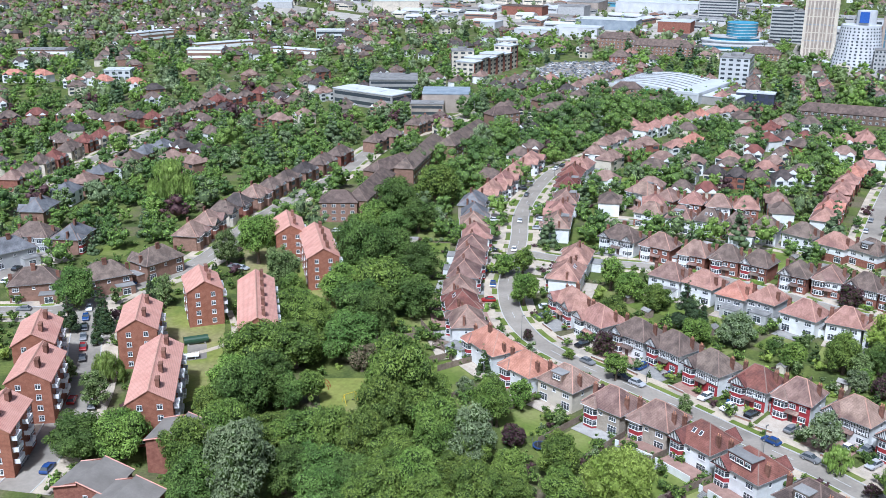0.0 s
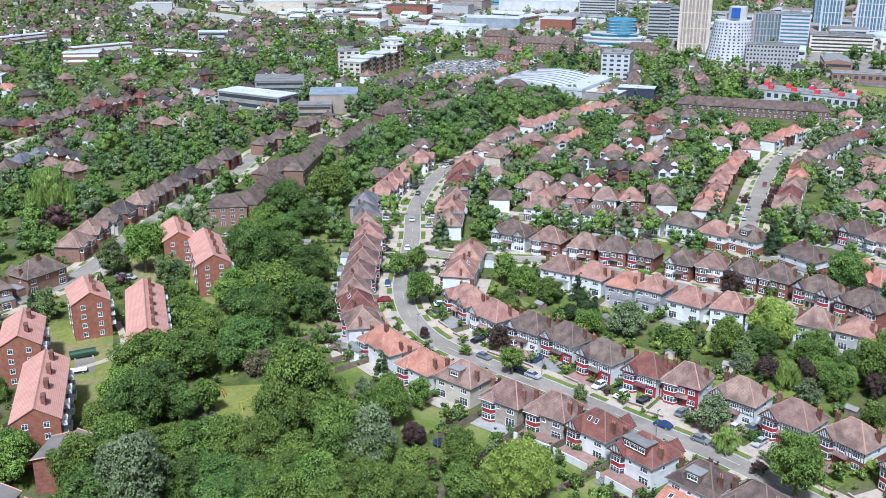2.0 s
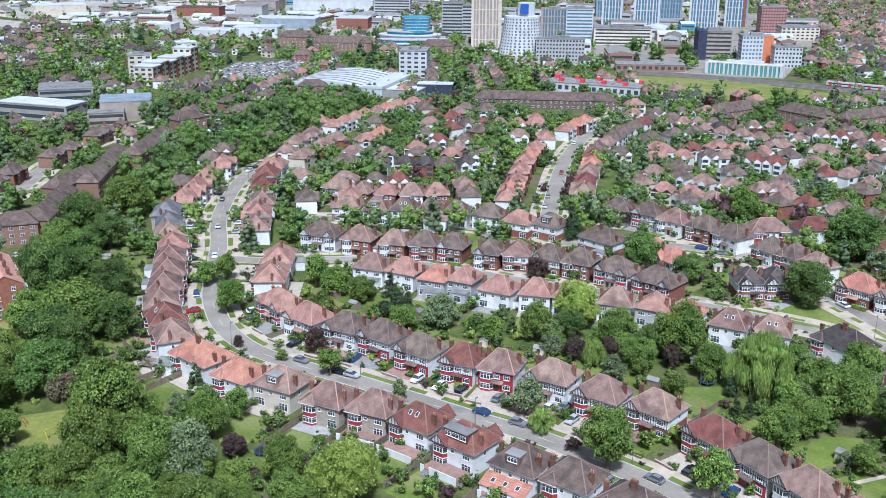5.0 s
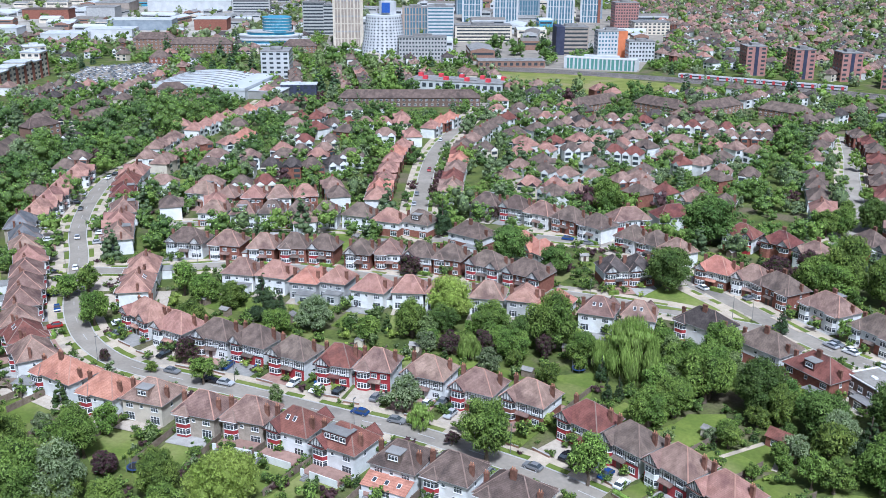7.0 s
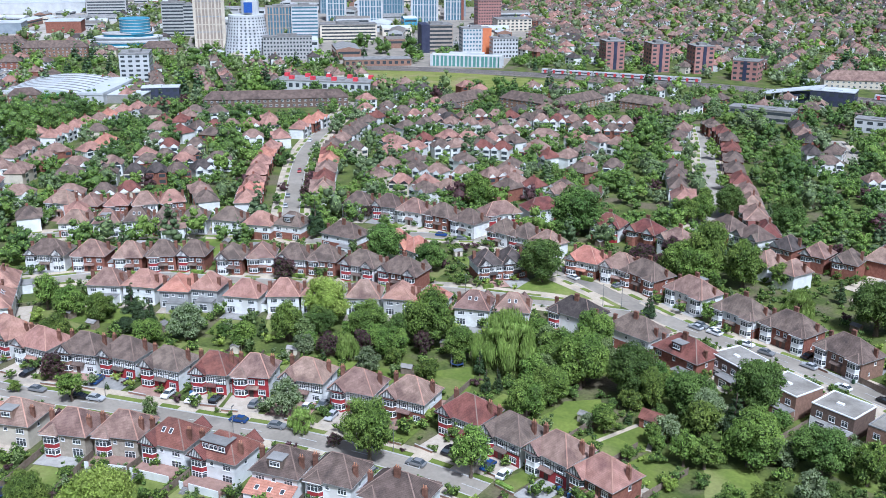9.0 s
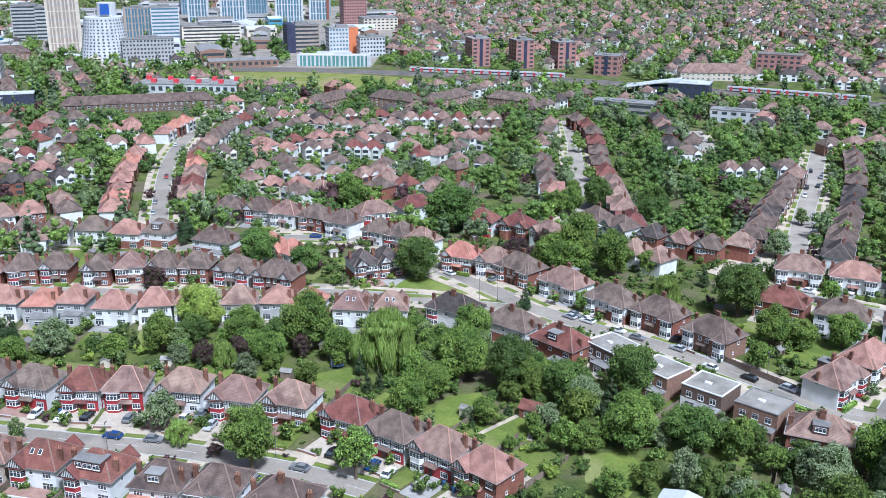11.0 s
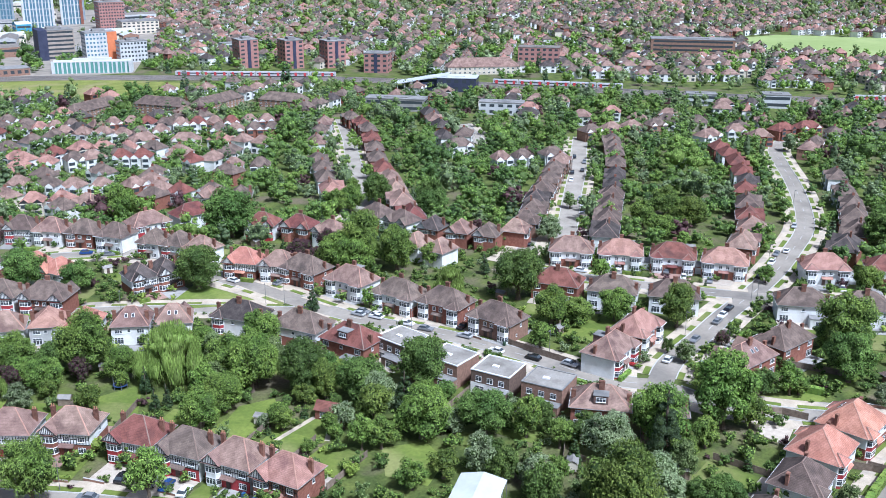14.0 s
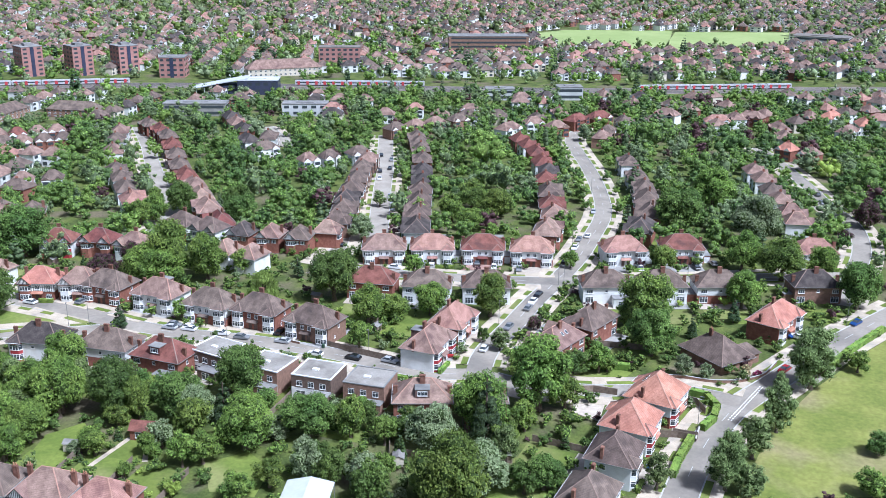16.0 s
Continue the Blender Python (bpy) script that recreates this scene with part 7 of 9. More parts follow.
# white tower with small dark windows and a slanted crown
m, w, d, h = spot("white_tower", 26)
o = root("white_tower", "white perforated tower with a slanted blue-lined crown", "building", "town buildings", m=m)
plan = [(w / 2 * math.cos(a) * (1.0 if abs(math.cos(a)) > 0.5 else 1.1), d / 2 * math.sin(a)) for a in [i * math.tau / 16 for i in range(16)]]
b = Build()
rings = [(0.0, 1.25), (0.3, 1.1), (0.55, 1.0), (0.85, 0.9)]
for (t0, s0), (t1, s1) in zip(rings, rings[1:]):
    for p, q in zip(plan, plan[1:] + plan[:1]):
        b.face([(p[0] * s0, p[1] * s0, h * t0), (q[0] * s0, q[1] * s0, h * t0), (q[0] * s1, q[1] * s1, h * t1), (p[0] * s1, p[1] * s1, h * t1)])
b.face([(p[0] * 0.9, p[1] * 0.9, h * 0.85) for p in plan])
part("wall", b.mesh("wall", [PALE]), o)
part("crown", Build().prism([(p[0] * 0.45 + w * 0.1, p[1] * 0.45) for p in plan], h * 0.85, h * 1.12).mesh("crown", [PALE]), o)
part("crown_panel", Build().box(-w * 0.05, w * 0.16, -d * 0.3, -d * 0.24, h * 0.9, h * 1.1).mesh("crown_panel", [surface("cobalt_panel", (0.03, 0.09, 0.35), (0.04, 0.11, 0.4), 1, 0.5)]), o, "cobalt blue panel")
for k in range(13):
    b = Build()
    t = 0.06 + k * 0.06
    s = np.interp(t, [r[0] for r in rings], [r[1] for r in rings]) * 1.006
    for i in range(16):
        p, q = Vector(plan[i]), Vector(plan[(i + 1) % 16])
        for u in (0.2, 0.7):
            a0, a1 = p.lerp(q, u + 0.06 * (k % 2)) * s, p.lerp(q, u + 0.2 + 0.06 * (k % 2)) * s
            b.face([(*a0, h * t), (*a1, h * t), (*a1, h * (t + 0.028)), (*a0, h * (t + 0.028))])
    part("glazing", b.mesh("glazing", [GLASS]), o)["kind"] = "stuff"

# round blue building under scaffolding, with stepped terraces
x, y, w, yaw, h = PLACES["frame_tower"]
cx, cy = x - 62, y - 62
o = root("round_building", "round blue-sheeted building on stepped white terraces", "building", "town buildings", m=pose(cx, cy, 0, rz=-22))
ring = [(math.cos(i * math.tau / 28), math.sin(i * math.tau / 28)) for i in range(28)]
for k in range(4):
    part("terrace", Build().prism([(c * (42 - 7 * k), s * (24 - 4 * k)) for c, s in ring], 3.2 * k, 3.2 * k + 2.2).mesh("terrace", [BLUESHEET if k % 2 else PALE]), o)
    part("slab_edge", Build().prism([(c * (43 - 7 * k), s * (25 - 4 * k)) for c, s in ring], 3.2 * k + 2.2, 3.2 * k + 3.2).mesh("slab_edge", [WALL["grey"] if k % 2 else PALE]), o)
part("drum", Build().prism([(c * 13 + 6, s * 13) for c, s in ring], 12, 25).mesh("drum", [BLUESHEET]), o, "blue sheeted drum")
for k in range(5):
    part("floor_ring", Build().prism([(c * 13.3 + 6, s * 13.3) for c, s in ring], 13.5 + k * 2.6, 13.9 + k * 2.6).mesh("floor_ring", [PALE]), o)
HOUSES.append((cx, cy, 0, 70, 50, True))

# supermarket with a vaulted white roof
(ax, ay), (bx, by), (cx, cy), (dx, dy) = MARKET
w = math.dist((ax, ay), (bx, by)) * 1.02
d = 62
yaw = math.degrees(math.atan2(by - ay, bx - ax))
n = Vector((-math.sin(radians(yaw)), math.cos(radians(yaw))))
mx, my = (ax + bx) / 2 + n.x * d / 2, (ay + by) / 2 + n.y * d / 2
o = root("supermarket", "large supermarket with a ribbed white vaulted roof and green sign", "supermarket", m=pose(mx, my, 0, rz=yaw))
part("wall", Build().box(-w / 2, w / 2, -d / 2, d / 2, 0, 6).mesh("wall", [PALE]), o)
arc = [(-w / 2 + w * 0.78 * i / 14, 6.2 + 3.6 * math.sin(math.pi * (0.08 + 0.84 * i / 14))) for i in range(15)]
b = Build()
for (x0, z0), (x1, z1) in zip(arc, arc[1:]):
    b.face([(x0, -d / 2 - 1, z0), (x1, -d / 2 - 1, z1), (x1, d / 2, z1), (x0, d / 2, z0)])
    b.face([(x0, -d / 2 - 1, 6), (x1, -d / 2 - 1, 6), (x1, -d / 2 - 1, z1), (x0, -d / 2 - 1, z0)])
    b.face([(x0, d / 2, 6), (x1, d / 2, 6), (x1, d / 2, z1), (x0, d / 2, z0)])
part("roof", b.mesh("roof", [WHITE_METAL]), o, "white vaulted sheet roof")
for i in range(8):
    y0 = -d / 2 + 4 + i * d / 8
    b = Build()
    for (x0, z0), (x1, z1) in zip(arc, arc[1:]):
        b.face([(x0, y0, z0 + 0.25), (x1, y0, z1 + 0.25), (x1, y0 + 1.3, z1 + 0.25), (x0, y0 + 1.3, z0 + 0.25)])
        b.face([(x0, y0, z0 - 0.1), (x1, y0, z1 - 0.1), (x1, y0, z1 + 0.25), (x0, y0, z0 + 0.25)])
    part("roof_rib", b.mesh("roof_rib", [FELT]), o)
part("side_roof", Build().box(w * 0.28, w / 2 + 0.3, -d / 2 - 0.3, d / 2, 6, 7.6).mesh("side_roof", [WHITE_METAL]), o)
part("side_wing", Build().box(w / 2, w / 2 + 22, -d / 2 + 6, d / 4, 0, 5).box(w / 2, w / 2 + 22.3, -d / 2 + 5.7, d / 4, 5, 5.5, 1).mesh("side_wing", [SCHOOL, WHITE_METAL]), o)
for i in range(4):
    part("sign_block", cached("signb", lambda: Build().box(-1.4, 1.4, -0.3, 0.3, 0, 3.2).mesh("sign_block", [GREENSIGN])), o, "plain green sign shape", m=pose(-4 + i * 3.4, -d / 2 - 1.4, 3.6))
HOUSES.append((mx, my, 0, w * 0.8, d, True))

# ---- railway ----
line = smooth_line(RAIL, 12)
tagged(new("railway", strip(line, -11, 11, 0, 0.25, 0).mesh("railway", [BALLAST])), "broad railway of brown ballast with several tracks", "railway", kind="structure")
for k, off in enumerate((-8, -6.5, -3.5, -2, 2, 3.5, 6.5, 8)):
    tagged(new("rail", strip(line, off - 0.12, off + 0.12, 0.25, 0.42, 0).mesh("rail", [STEEL])), "steel running rail", "rail", "rails", "structure")
TRAIN_RED, TRAIN_WHITE = surface("train_red", (0.42, 0.05, 0.06), (0.48, 0.06, 0.07), 0.5, 0.5), surface("train_white", (0.45, 0.45, 0.47), (0.5, 0.5, 0.52), 0.5, 0.4)
for x0, y0, x1, y1 in TRAINS:
    length = math.dist((x0, y0), (x1, y1))
    cars_n = max(3, int(length / 17))
    yaw = math.degrees(math.atan2(y1 - y0, x1 - x0))
    o = root("train", "white underground train with red doors", "train", "trains", m=pose((x0 + x1) / 2, (y0 + y1) / 2, 0.42, rz=yaw))
    for i in range(cars_n):
        c = part("carriage", cached(("carriage", cars_n, round(length)), lambda: Build().box(-length / cars_n / 2 + 0.3, length / cars_n / 2 - 0.3, -1.35, 1.35, 0.5, 3.2).box(-length / cars_n / 2 + 0.5, length / cars_n / 2 - 0.5, -1.0, 1.0, 3.2, 3.5).mesh("carriage", [TRAIN_WHITE])), o, m=pose(-length / 2 + (i + 0.5) * length / cars_n, 0, 0))
        for s in (-1, 1):
            for t in (-0.34, 0, 0.34):
                part("door", cached("traindoor", lambda: Build().box(-0.9, 0.9, -0.04, 0.04, 0.6, 2.9).mesh("door", [TRAIN_RED])), c, "red sliding doors", m=pose(t * length / cars_n, s * 1.37, 0))
            part("window_strip", cached(("trainwin", cars_n, round(length)), lambda: Build().box(-length / cars_n * 0.44, length / cars_n * 0.44, -0.02, 0.02, 1.7, 2.5).mesh("window_strip", [GLASS])), c, m=pose(0, s * 1.365, 0))

# white curved station roof
m, w, d, h = spot("station_dark", 16)
o = root("station_canopy", "white curved station canopy on steel struts", "canopy", m=m @ pose(-w * 0.95, 2, 0))
arc = [(-w * 0.7 + w * 1.4 * i / 12, 4.0 + 6.5 * (i / 12) ** 1.6 + 1.2 * math.sin(i / 12 * math.pi)) for i in range(13)]
b = Build()
for (x0, z0), (x1, z1) in zip(arc, arc[1:]):
    b.face([(x0, -8, z0), (x1, -8, z1), (x1, 9, z1), (x0, 9, z0)]).face([(x0, -8, z0 - 0.5), (x1, -8, z1 - 0.5), (x1, -8, z1), (x0, -8, z0)])
part("roof", b.mesh("roof", [WHITE_METAL]), o)
part("front_wall", Build().box(-w * 0.2, w * 0.7, -7, 8, 0, 5.5).mesh("front_wall", [NAVY]), o)
for x in (-w * 0.6, -w * 0.4):
    part("strut", Build().box(x - 0.2, x + 0.2, -7, -6.6, 0, 4.3).mesh("strut", [TRIM]), o)

# ---- trees ----


def ico(level):
    bm = bmesh.new()
    bmesh.ops.create_icosphere(bm, subdivisions=level, radius=1)
    v = np.array([p.co[:] for p in bm.verts])
    f = np.array([[q.index for q in t.verts] for t in bm.faces])
    bm.free()
    return v, f


ICO1, ICO2 = ico(1), ico(2)


def lobes_for(kind, r, n=13):
    """Centres and radii of the lobes that make up a crown of radius 1."""
    out = []
    if kind == "c":
        for k in range(11):
            t = k / 10
            s = (1 - t) * 0.8 + 0.08
            for i in range(5 if k < 6 else 3 if k < 9 else 1):
                a = r.random() * math.tau
                out.append((math.cos(a) * s * 0.6, math.sin(a) * s * 0.6, 0.5 + t * 3.1, s * 0.42, 0.8))
    elif kind == "o":
        for k in range(14):
            t = k / 13
            out.append((r.uniform(-0.25, 0.25), r.uniform(-0.25, 0.25), 0.7 + t * 4.7, 0.75 * math.sin(math.pi * (0.16 + 0.74 * t)), 1.5))
    elif kind == "w":
        for k in range(14):
            a, s = k * 2.4, 0.5 * math.sqrt(k / 13)
            out.append((math.cos(a) * s, math.sin(a) * s, 1.6 - s * 0.5 + r.uniform(-0.12, 0.16), r.uniform(0.2, 0.34), 0.9))
        for k in range(26):
            a, s = k * 2.4, r.uniform(0.5, 0.94)
            out.append((math.cos(a) * s, math.sin(a) * s, 1.15 - s * 0.6 + r.uniform(-0.16, 0.16), r.uniform(0.12, 0.22), r.uniform(1.8, 3.0)))
    else:
        tall = {"b": 1.5, "s": 1.1}.get(kind, 0.98)
        low = {"b": 1.2, "l": 1.2}.get(kind, 0.95)
        for k in range(n):
            u, a = 1 - 1.72 * (k + 0.5) / n, k * 2.39996 + r.random() * 1.1
            s = math.sqrt(max(0.0, 1 - u * u)) * r.uniform(0.5, 0.86)
            out.append((math.cos(a) * s, math.sin(a) * s, low + u * r.uniform(0.56, 0.8) * tall, 0.13 + 0.24 * r.random() ** 1.6, r.uniform(0.7, 1.0)))
        out.append((0, 0, low - 0.06, 0.55, 0.95 * tall))
    return np.array(out)


CORE_FACES = [0]
# Darker tones by tree kind: shade between leaf clumps, painted on the crown cores.
SHADED_CORES = [surface("shaded_core_" + n, c, tuple(v * 1.6 for v in c), 0.3, 0.9, fine=0.35) for n, c in (("mid", (0.074, 0.112, 0.033)), ("light", (0.104, 0.148, 0.034)), ("dark", (0.052, 0.084, 0.029)), ("grey", (0.082, 0.11, 0.052)))]
# Near crowns get a darker core, so shade in the gaps is in its colour.
CROWN_SHADE = surface("crown_shade", (0.036, 0.06, 0.016), (0.064, 0.096, 0.025), 0.6, 0.9, fine=0.3)


def crown_arrays(kind, seed, leaves, leaf, core=ICO1, core_scale=0.8, lobes=13, low=0.82, spread=0.4):
    """Vertices and faces of a crown of radius 1: uneven lobes covered with small leaf clumps turned every way."""
    r = np.random.RandomState(seed)
    L = lobes_for(kind, random.Random(seed), lobes)
    vs, fs = [], []
    k = 0
    for x, y, z, s, q in L:
        v = core[0] * (1 + r.uniform(-0.2, 0.08, (len(core[0]), 1))) * [s, s, s * q] * core_scale + [x, y, z]
        vs.append(v)
        fs.append(core[1] + k)
        k += len(v)
    CORE_FACES[0] = sum(len(f) for f in fs)
    w = L[:, 3] ** 2 * L[:, 4]
    pick = r.choice(len(L), int(leaves * 2.6), p=w / w.sum())
    n = r.normal(size=(len(pick), 3))
    n /= np.linalg.norm(n, axis=1)[:, None]
    n[:, 2] = np.where((n[:, 2] < -0.3) & (r.random_sample(len(n)) < 0.7), -n[:, 2], n[:, 2])
    reach = low + spread * r.random_sample((len(pick), 1)) ** 1.3
    c = L[pick, :3] + n * np.stack([L[pick, 3], L[pick, 3], L[pick, 3] * L[pick, 4]], 1) * reach
    depth = np.min(np.linalg.norm((c[:, None] - L[None, :, :3]) / np.stack([L[:, 3], L[:, 3], L[:, 3] * L[:, 4]], 1), axis=2), axis=1)
    keep = np.nonzero(depth > 0.78)[0][:leaves]
    c, n = c[keep], n[keep]
    n = n + [0, 0, 0.3] + r.normal(scale=0.62, size=n.shape)
    n /= np.linalg.norm(n, axis=1)[:, None]
    t = np.cross(n, r.normal(size=n.shape))
    t /= np.linalg.norm(t, axis=1)[:, None]
    u = np.cross(n, t)
    size = leaf * r.uniform(0.5, 1.4, (len(c), 1))
    a = t * size
    bb = u * size * r.uniform(0.6, 1.0, (len(c), 1))
    if kind == "w":
        a, bb = u * size * 0.42, np.array([[0, 0, -1.0]]) * size * 2.4 + t * size * 0.3
    tip = n * size * r.uniform(-0.5, 0.3, (len(c), 1))
    quad = np.stack([c - a, c + bb + tip, c + a * r.uniform(0.2, 1, (len(c), 1)) - bb], 1).reshape(-1, 3)
    f = np.arange(len(c) * 3).reshape(-1, 3) + k
    return np.concatenate(vs + [quad]), np.concatenate(fs + [f])


def array_mesh(name, v, f, mats, index=None):
    me = bpy.data.meshes.new(name)
    me.vertices.add(len(v))
    me.vertices.foreach_set("co", np.asarray(v, np.float32).ravel())
    me.loops.add(len(f) * 3)
    me.loops.foreach_set("vertex_index", np.asarray(f, np.int32).ravel())
    me.polygons.add(len(f))
    me.polygons.foreach_set("loop_start", np.arange(0, len(f) * 3, 3, dtype=np.int32))
    for m in mats:
        me.materials.append(m)
    if index is not None:
        me.polygons.foreach_set("material_index", np.asarray(index, np.int32))
    me.update(calc_edges=True)
    return me


def trunk_mesh(kind, seed):
    r = random.Random(seed)
    b = Build()
    top = {"c": 3.2, "o": 4.2}.get(kind, 1.15)

    def limb(p, q, r0, r1, n=7):
        p, q = Vector(p), Vector(q)
        d = (q - p).normalized()
        s = d.orthogonal().normalized()
        t = d.cross(s)
        ring = [[c + (s * math.cos(i * math.tau / n) + t * math.sin(i * math.tau / n)) * rr for i in range(n)] for c, rr in ((p, r0), (q, r1))]
        for i in range(n):
            k = (i + 1) % n
            b.face([ring[0][i], ring[0][k], ring[1][k], ring[1][i]])

    limb((0, 0, -0.02), (0, 0, 0.16), 0.13, 0.085)
    limb((0, 0, 0.16), (0.02, 0, top), 0.085, 0.04)
    if kind not in "co":
        for i in range(6):
            a = i * 1.05 + r.random()
            limb((0, 0, 0.35 + 0.08 * i), (math.cos(a) * 0.55, math.sin(a) * 0.55, 0.95 + 0.1 * i), 0.05, 0.015, 5)
    return b.mesh("trunk", [BARK])


TREE_WORDS = {"d": ("dark green broad oak-like tree", "tree"), "g": ("mid-green leafy garden tree", "tree"), "l": ("bright lime green round tree", "tree"), "y": ("yellow-green leafy tree", "tree"), "p": ("dark purple-leaved tree", "tree"), "c": ("dark green pointed conifer", "conifer"), "w": ("pale green weeping willow", "willow"), "s": ("silvery grey-green tree", "tree"), "b": ("light airy birch tree", "birch"), "o": ("slender upright poplar", "poplar"), "r": ("brown-tinged thinning tree", "tree"), "m": ("bright magenta flowering shrub", "shrub"), "t": ("pale straw-coloured pampas shrub", "shrub")}
TREES = []
FAR_TREES = []
VARIANTS = {}
tree_rng = random.Random(11)


def grow_tree(kind, x, y, r):
    size = "big" if r > 4.2 else "small"
    key = (kind, size, tree_rng.randrange(4))
    if key not in VARIANTS:
        seed = 100 * "dglypcwsbormt".index(kind) + 10 * key[2] + (size == "big")
        leaves, leaf = (7800, 0.038) if size == "big" else (2800, 0.058)
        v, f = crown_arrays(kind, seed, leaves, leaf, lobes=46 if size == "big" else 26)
        # Core faces take the painted shade, except in willows and yellow trees.
        VARIANTS[key] = (trunk_mesh(kind, seed), array_mesh("crown", v, f, [FOLIAGE[kind], CROWN_SHADE], (np.arange(len(f)) < CORE_FACES[0]) & (kind not in "wy")))
    tm, cm = VARIANTS[key]
    words, cat = TREE_WORDS[kind]
    m = pose(x, y, 0, rz=tree_rng.uniform(0, 360)) @ Matrix.Diagonal((r * tree_rng.uniform(0.95, 1.1), r * tree_rng.uniform(0.95, 1.1), r * tree_rng.uniform(0.88, 1.34), 1))
    o = root("tree", words + (" of great spread" if size == "big" else " of modest size"), cat, "trees", m=m)
    part("trunk", tm, o)
    part("crown", cm, o)
    TREES.append((x, y, r))


for kind, spots_ in TREE_LISTS:
    for x, y, r in spots_:
        if any(inside(q, x, y) for q in GARDEN_LAWNS):
            continue
        if math.hypot(x, y) > 400:
            FAR_TREES.append((x, y, r, "l" if kind == "w" else kind))
            TREES.append((x, y, r))
        else:
            grow_tree(kind, x, y, r)

belt_rng = random.Random(77)
made = 0
for _ in range(900):
    poly = belt_rng.choice(BELTS)
    xs, ys = [q[0] for q in poly], [q[1] for q in poly]
    x, y = belt_rng.uniform(min(xs), max(xs)), belt_rng.uniform(min(ys), max(ys))
    r = belt_rng.uniform(1.9, 4.6)
    if not inside(poly, x, y) or any(inside(q, x, y) for q in [GARDEN_LAWN, BACK_LAWN_2, CLEARING, BACK_LAWN] + GARDEN_LAWNS):
        continue
    if min(math.hypot(x - a, y - c) - 0.55 * (q + r) for a, c, q in TREES) < 0 or near_road(x, y) < 2 + r or min(math.hypot(h[0] - x, h[1] - y) for h in HOUSES) < 6 + r * 0.7:
        continue
    grow_tree(belt_rng.choice("ggdgslgdbpgc"), x, y, r)
    made += 1
    if made > 62:
        break

# ---- cars ----


def car_parts(paint):
    """A saloon or hatchback: body, glazed cabin, roof and wheels, nose to +x."""
    side = [(-2.1, 0.35), (-2.15, 0.75), (-2.0, 0.95), (1.0, 0.98), (2.0, 0.8), (2.15, 0.6), (2.1, 0.35)]
    b = Build()
    for (x0, z0), (x1, z1) in zip(side, side[1:] + side[:1]):
        b.face([(x0, -0.88, z0), (x1, -0.88, z1), (x1, 0.88, z1), (x0, 0.88, z0)])
    b.face([(x, -0.88, z) for x, z in side]).face([(x, 0.88, z) for x, z in reversed(side)])
    body = b.mesh("body", [paint])
    lo, hi = [(-1.85, 0.8), (0.95, 0.8)], [(-1.35, 0.62), (0.25, 0.62)]
    c = Build()
    base = [(-1.85, -0.82, 0.95), (1.0, -0.82, 0.97), (1.0, 0.82, 0.97), (-1.85, 0.82, 0.95)]
    roof = [(-1.3, -0.64, 1.42), (0.2, -0.64, 1.45), (0.2, 0.64, 1.45), (-1.3, 0.64, 1.42)]
    for i in range(4):
        k = (i + 1) % 4
        c.face([base[i], base[k], roof[k], roof[i]])
    cabin = c.mesh("cabin", [GLASS])
    rf = Build().face([(x * 1.02, y * 1.03, z + 0.03) for x, y, z in roof])
    for i in range(4):
        k = (i + 1) % 4
        rf.face([roof[i], roof[k], (roof[k][0] * 1.02, roof[k][1] * 1.03, roof[k][2] + 0.03), (roof[i][0] * 1.02, roof[i][1] * 1.03, roof[i][2] + 0.03)])
    for i in range(4):
        p, q = Vector(base[i]), Vector(roof[i])
        s = Vector((0.06, 0, 0))
        rf.face([p - s, p + s, q + s, q - s])
    return body, cabin, rf.mesh("roof", [paint])


def wheel_mesh():
    n = 10
    ring = [(0.33 * math.cos(i * math.tau / n), 0.33 * math.sin(i * math.tau / n)) for i in range(n)]
    b = Build()
    for (x0, z0), (x1, z1) in zip(ring, ring[1:] + ring[:1]):
        b.face([(x0, -0.1, z0), (x1, -0.1, z1), (x1, 0.1, z1), (x0, 0.1, z0)], 0)
    for y in (-0.1, 0.1):
        b.face([(x, y, z) for x, z in ring], 0)
        b.face([(x * 0.6, y * 1.05, z * 0.6) for x, z in ring], 1)
    return b.mesh("wheel", [TYRE, CAR_PAINT[1]])


CAR_MESH = [car_parts(p) for p in CAR_PAINT]
WHEEL = wheel_mesh()
CAR_NAMES = ["white", "silver", "black", "dark grey", "blue", "red"]
car_rng = random.Random(3)
DRIVE_CARS = []
for hx, hy, hyaw, hw, hd, rich in HOUSES:
    if rich and 9 <= hw < 15 and math.hypot(hx, hy) < 330 and car_rng.random() < 0.62:
        q = pose(hx, hy, 0, rz=hyaw) @ Vector((car_rng.choice([-1, 1]) * hw * 0.27, -hd / 2 - 4.2, 0))
        if 1.5 < near_road(q.x, q.y) < 9 and all(math.hypot(q.x - c[0], q.y - c[1]) > 3.2 for c in CAR_SPOTS):
            DRIVE_CARS.append((q.x, q.y))
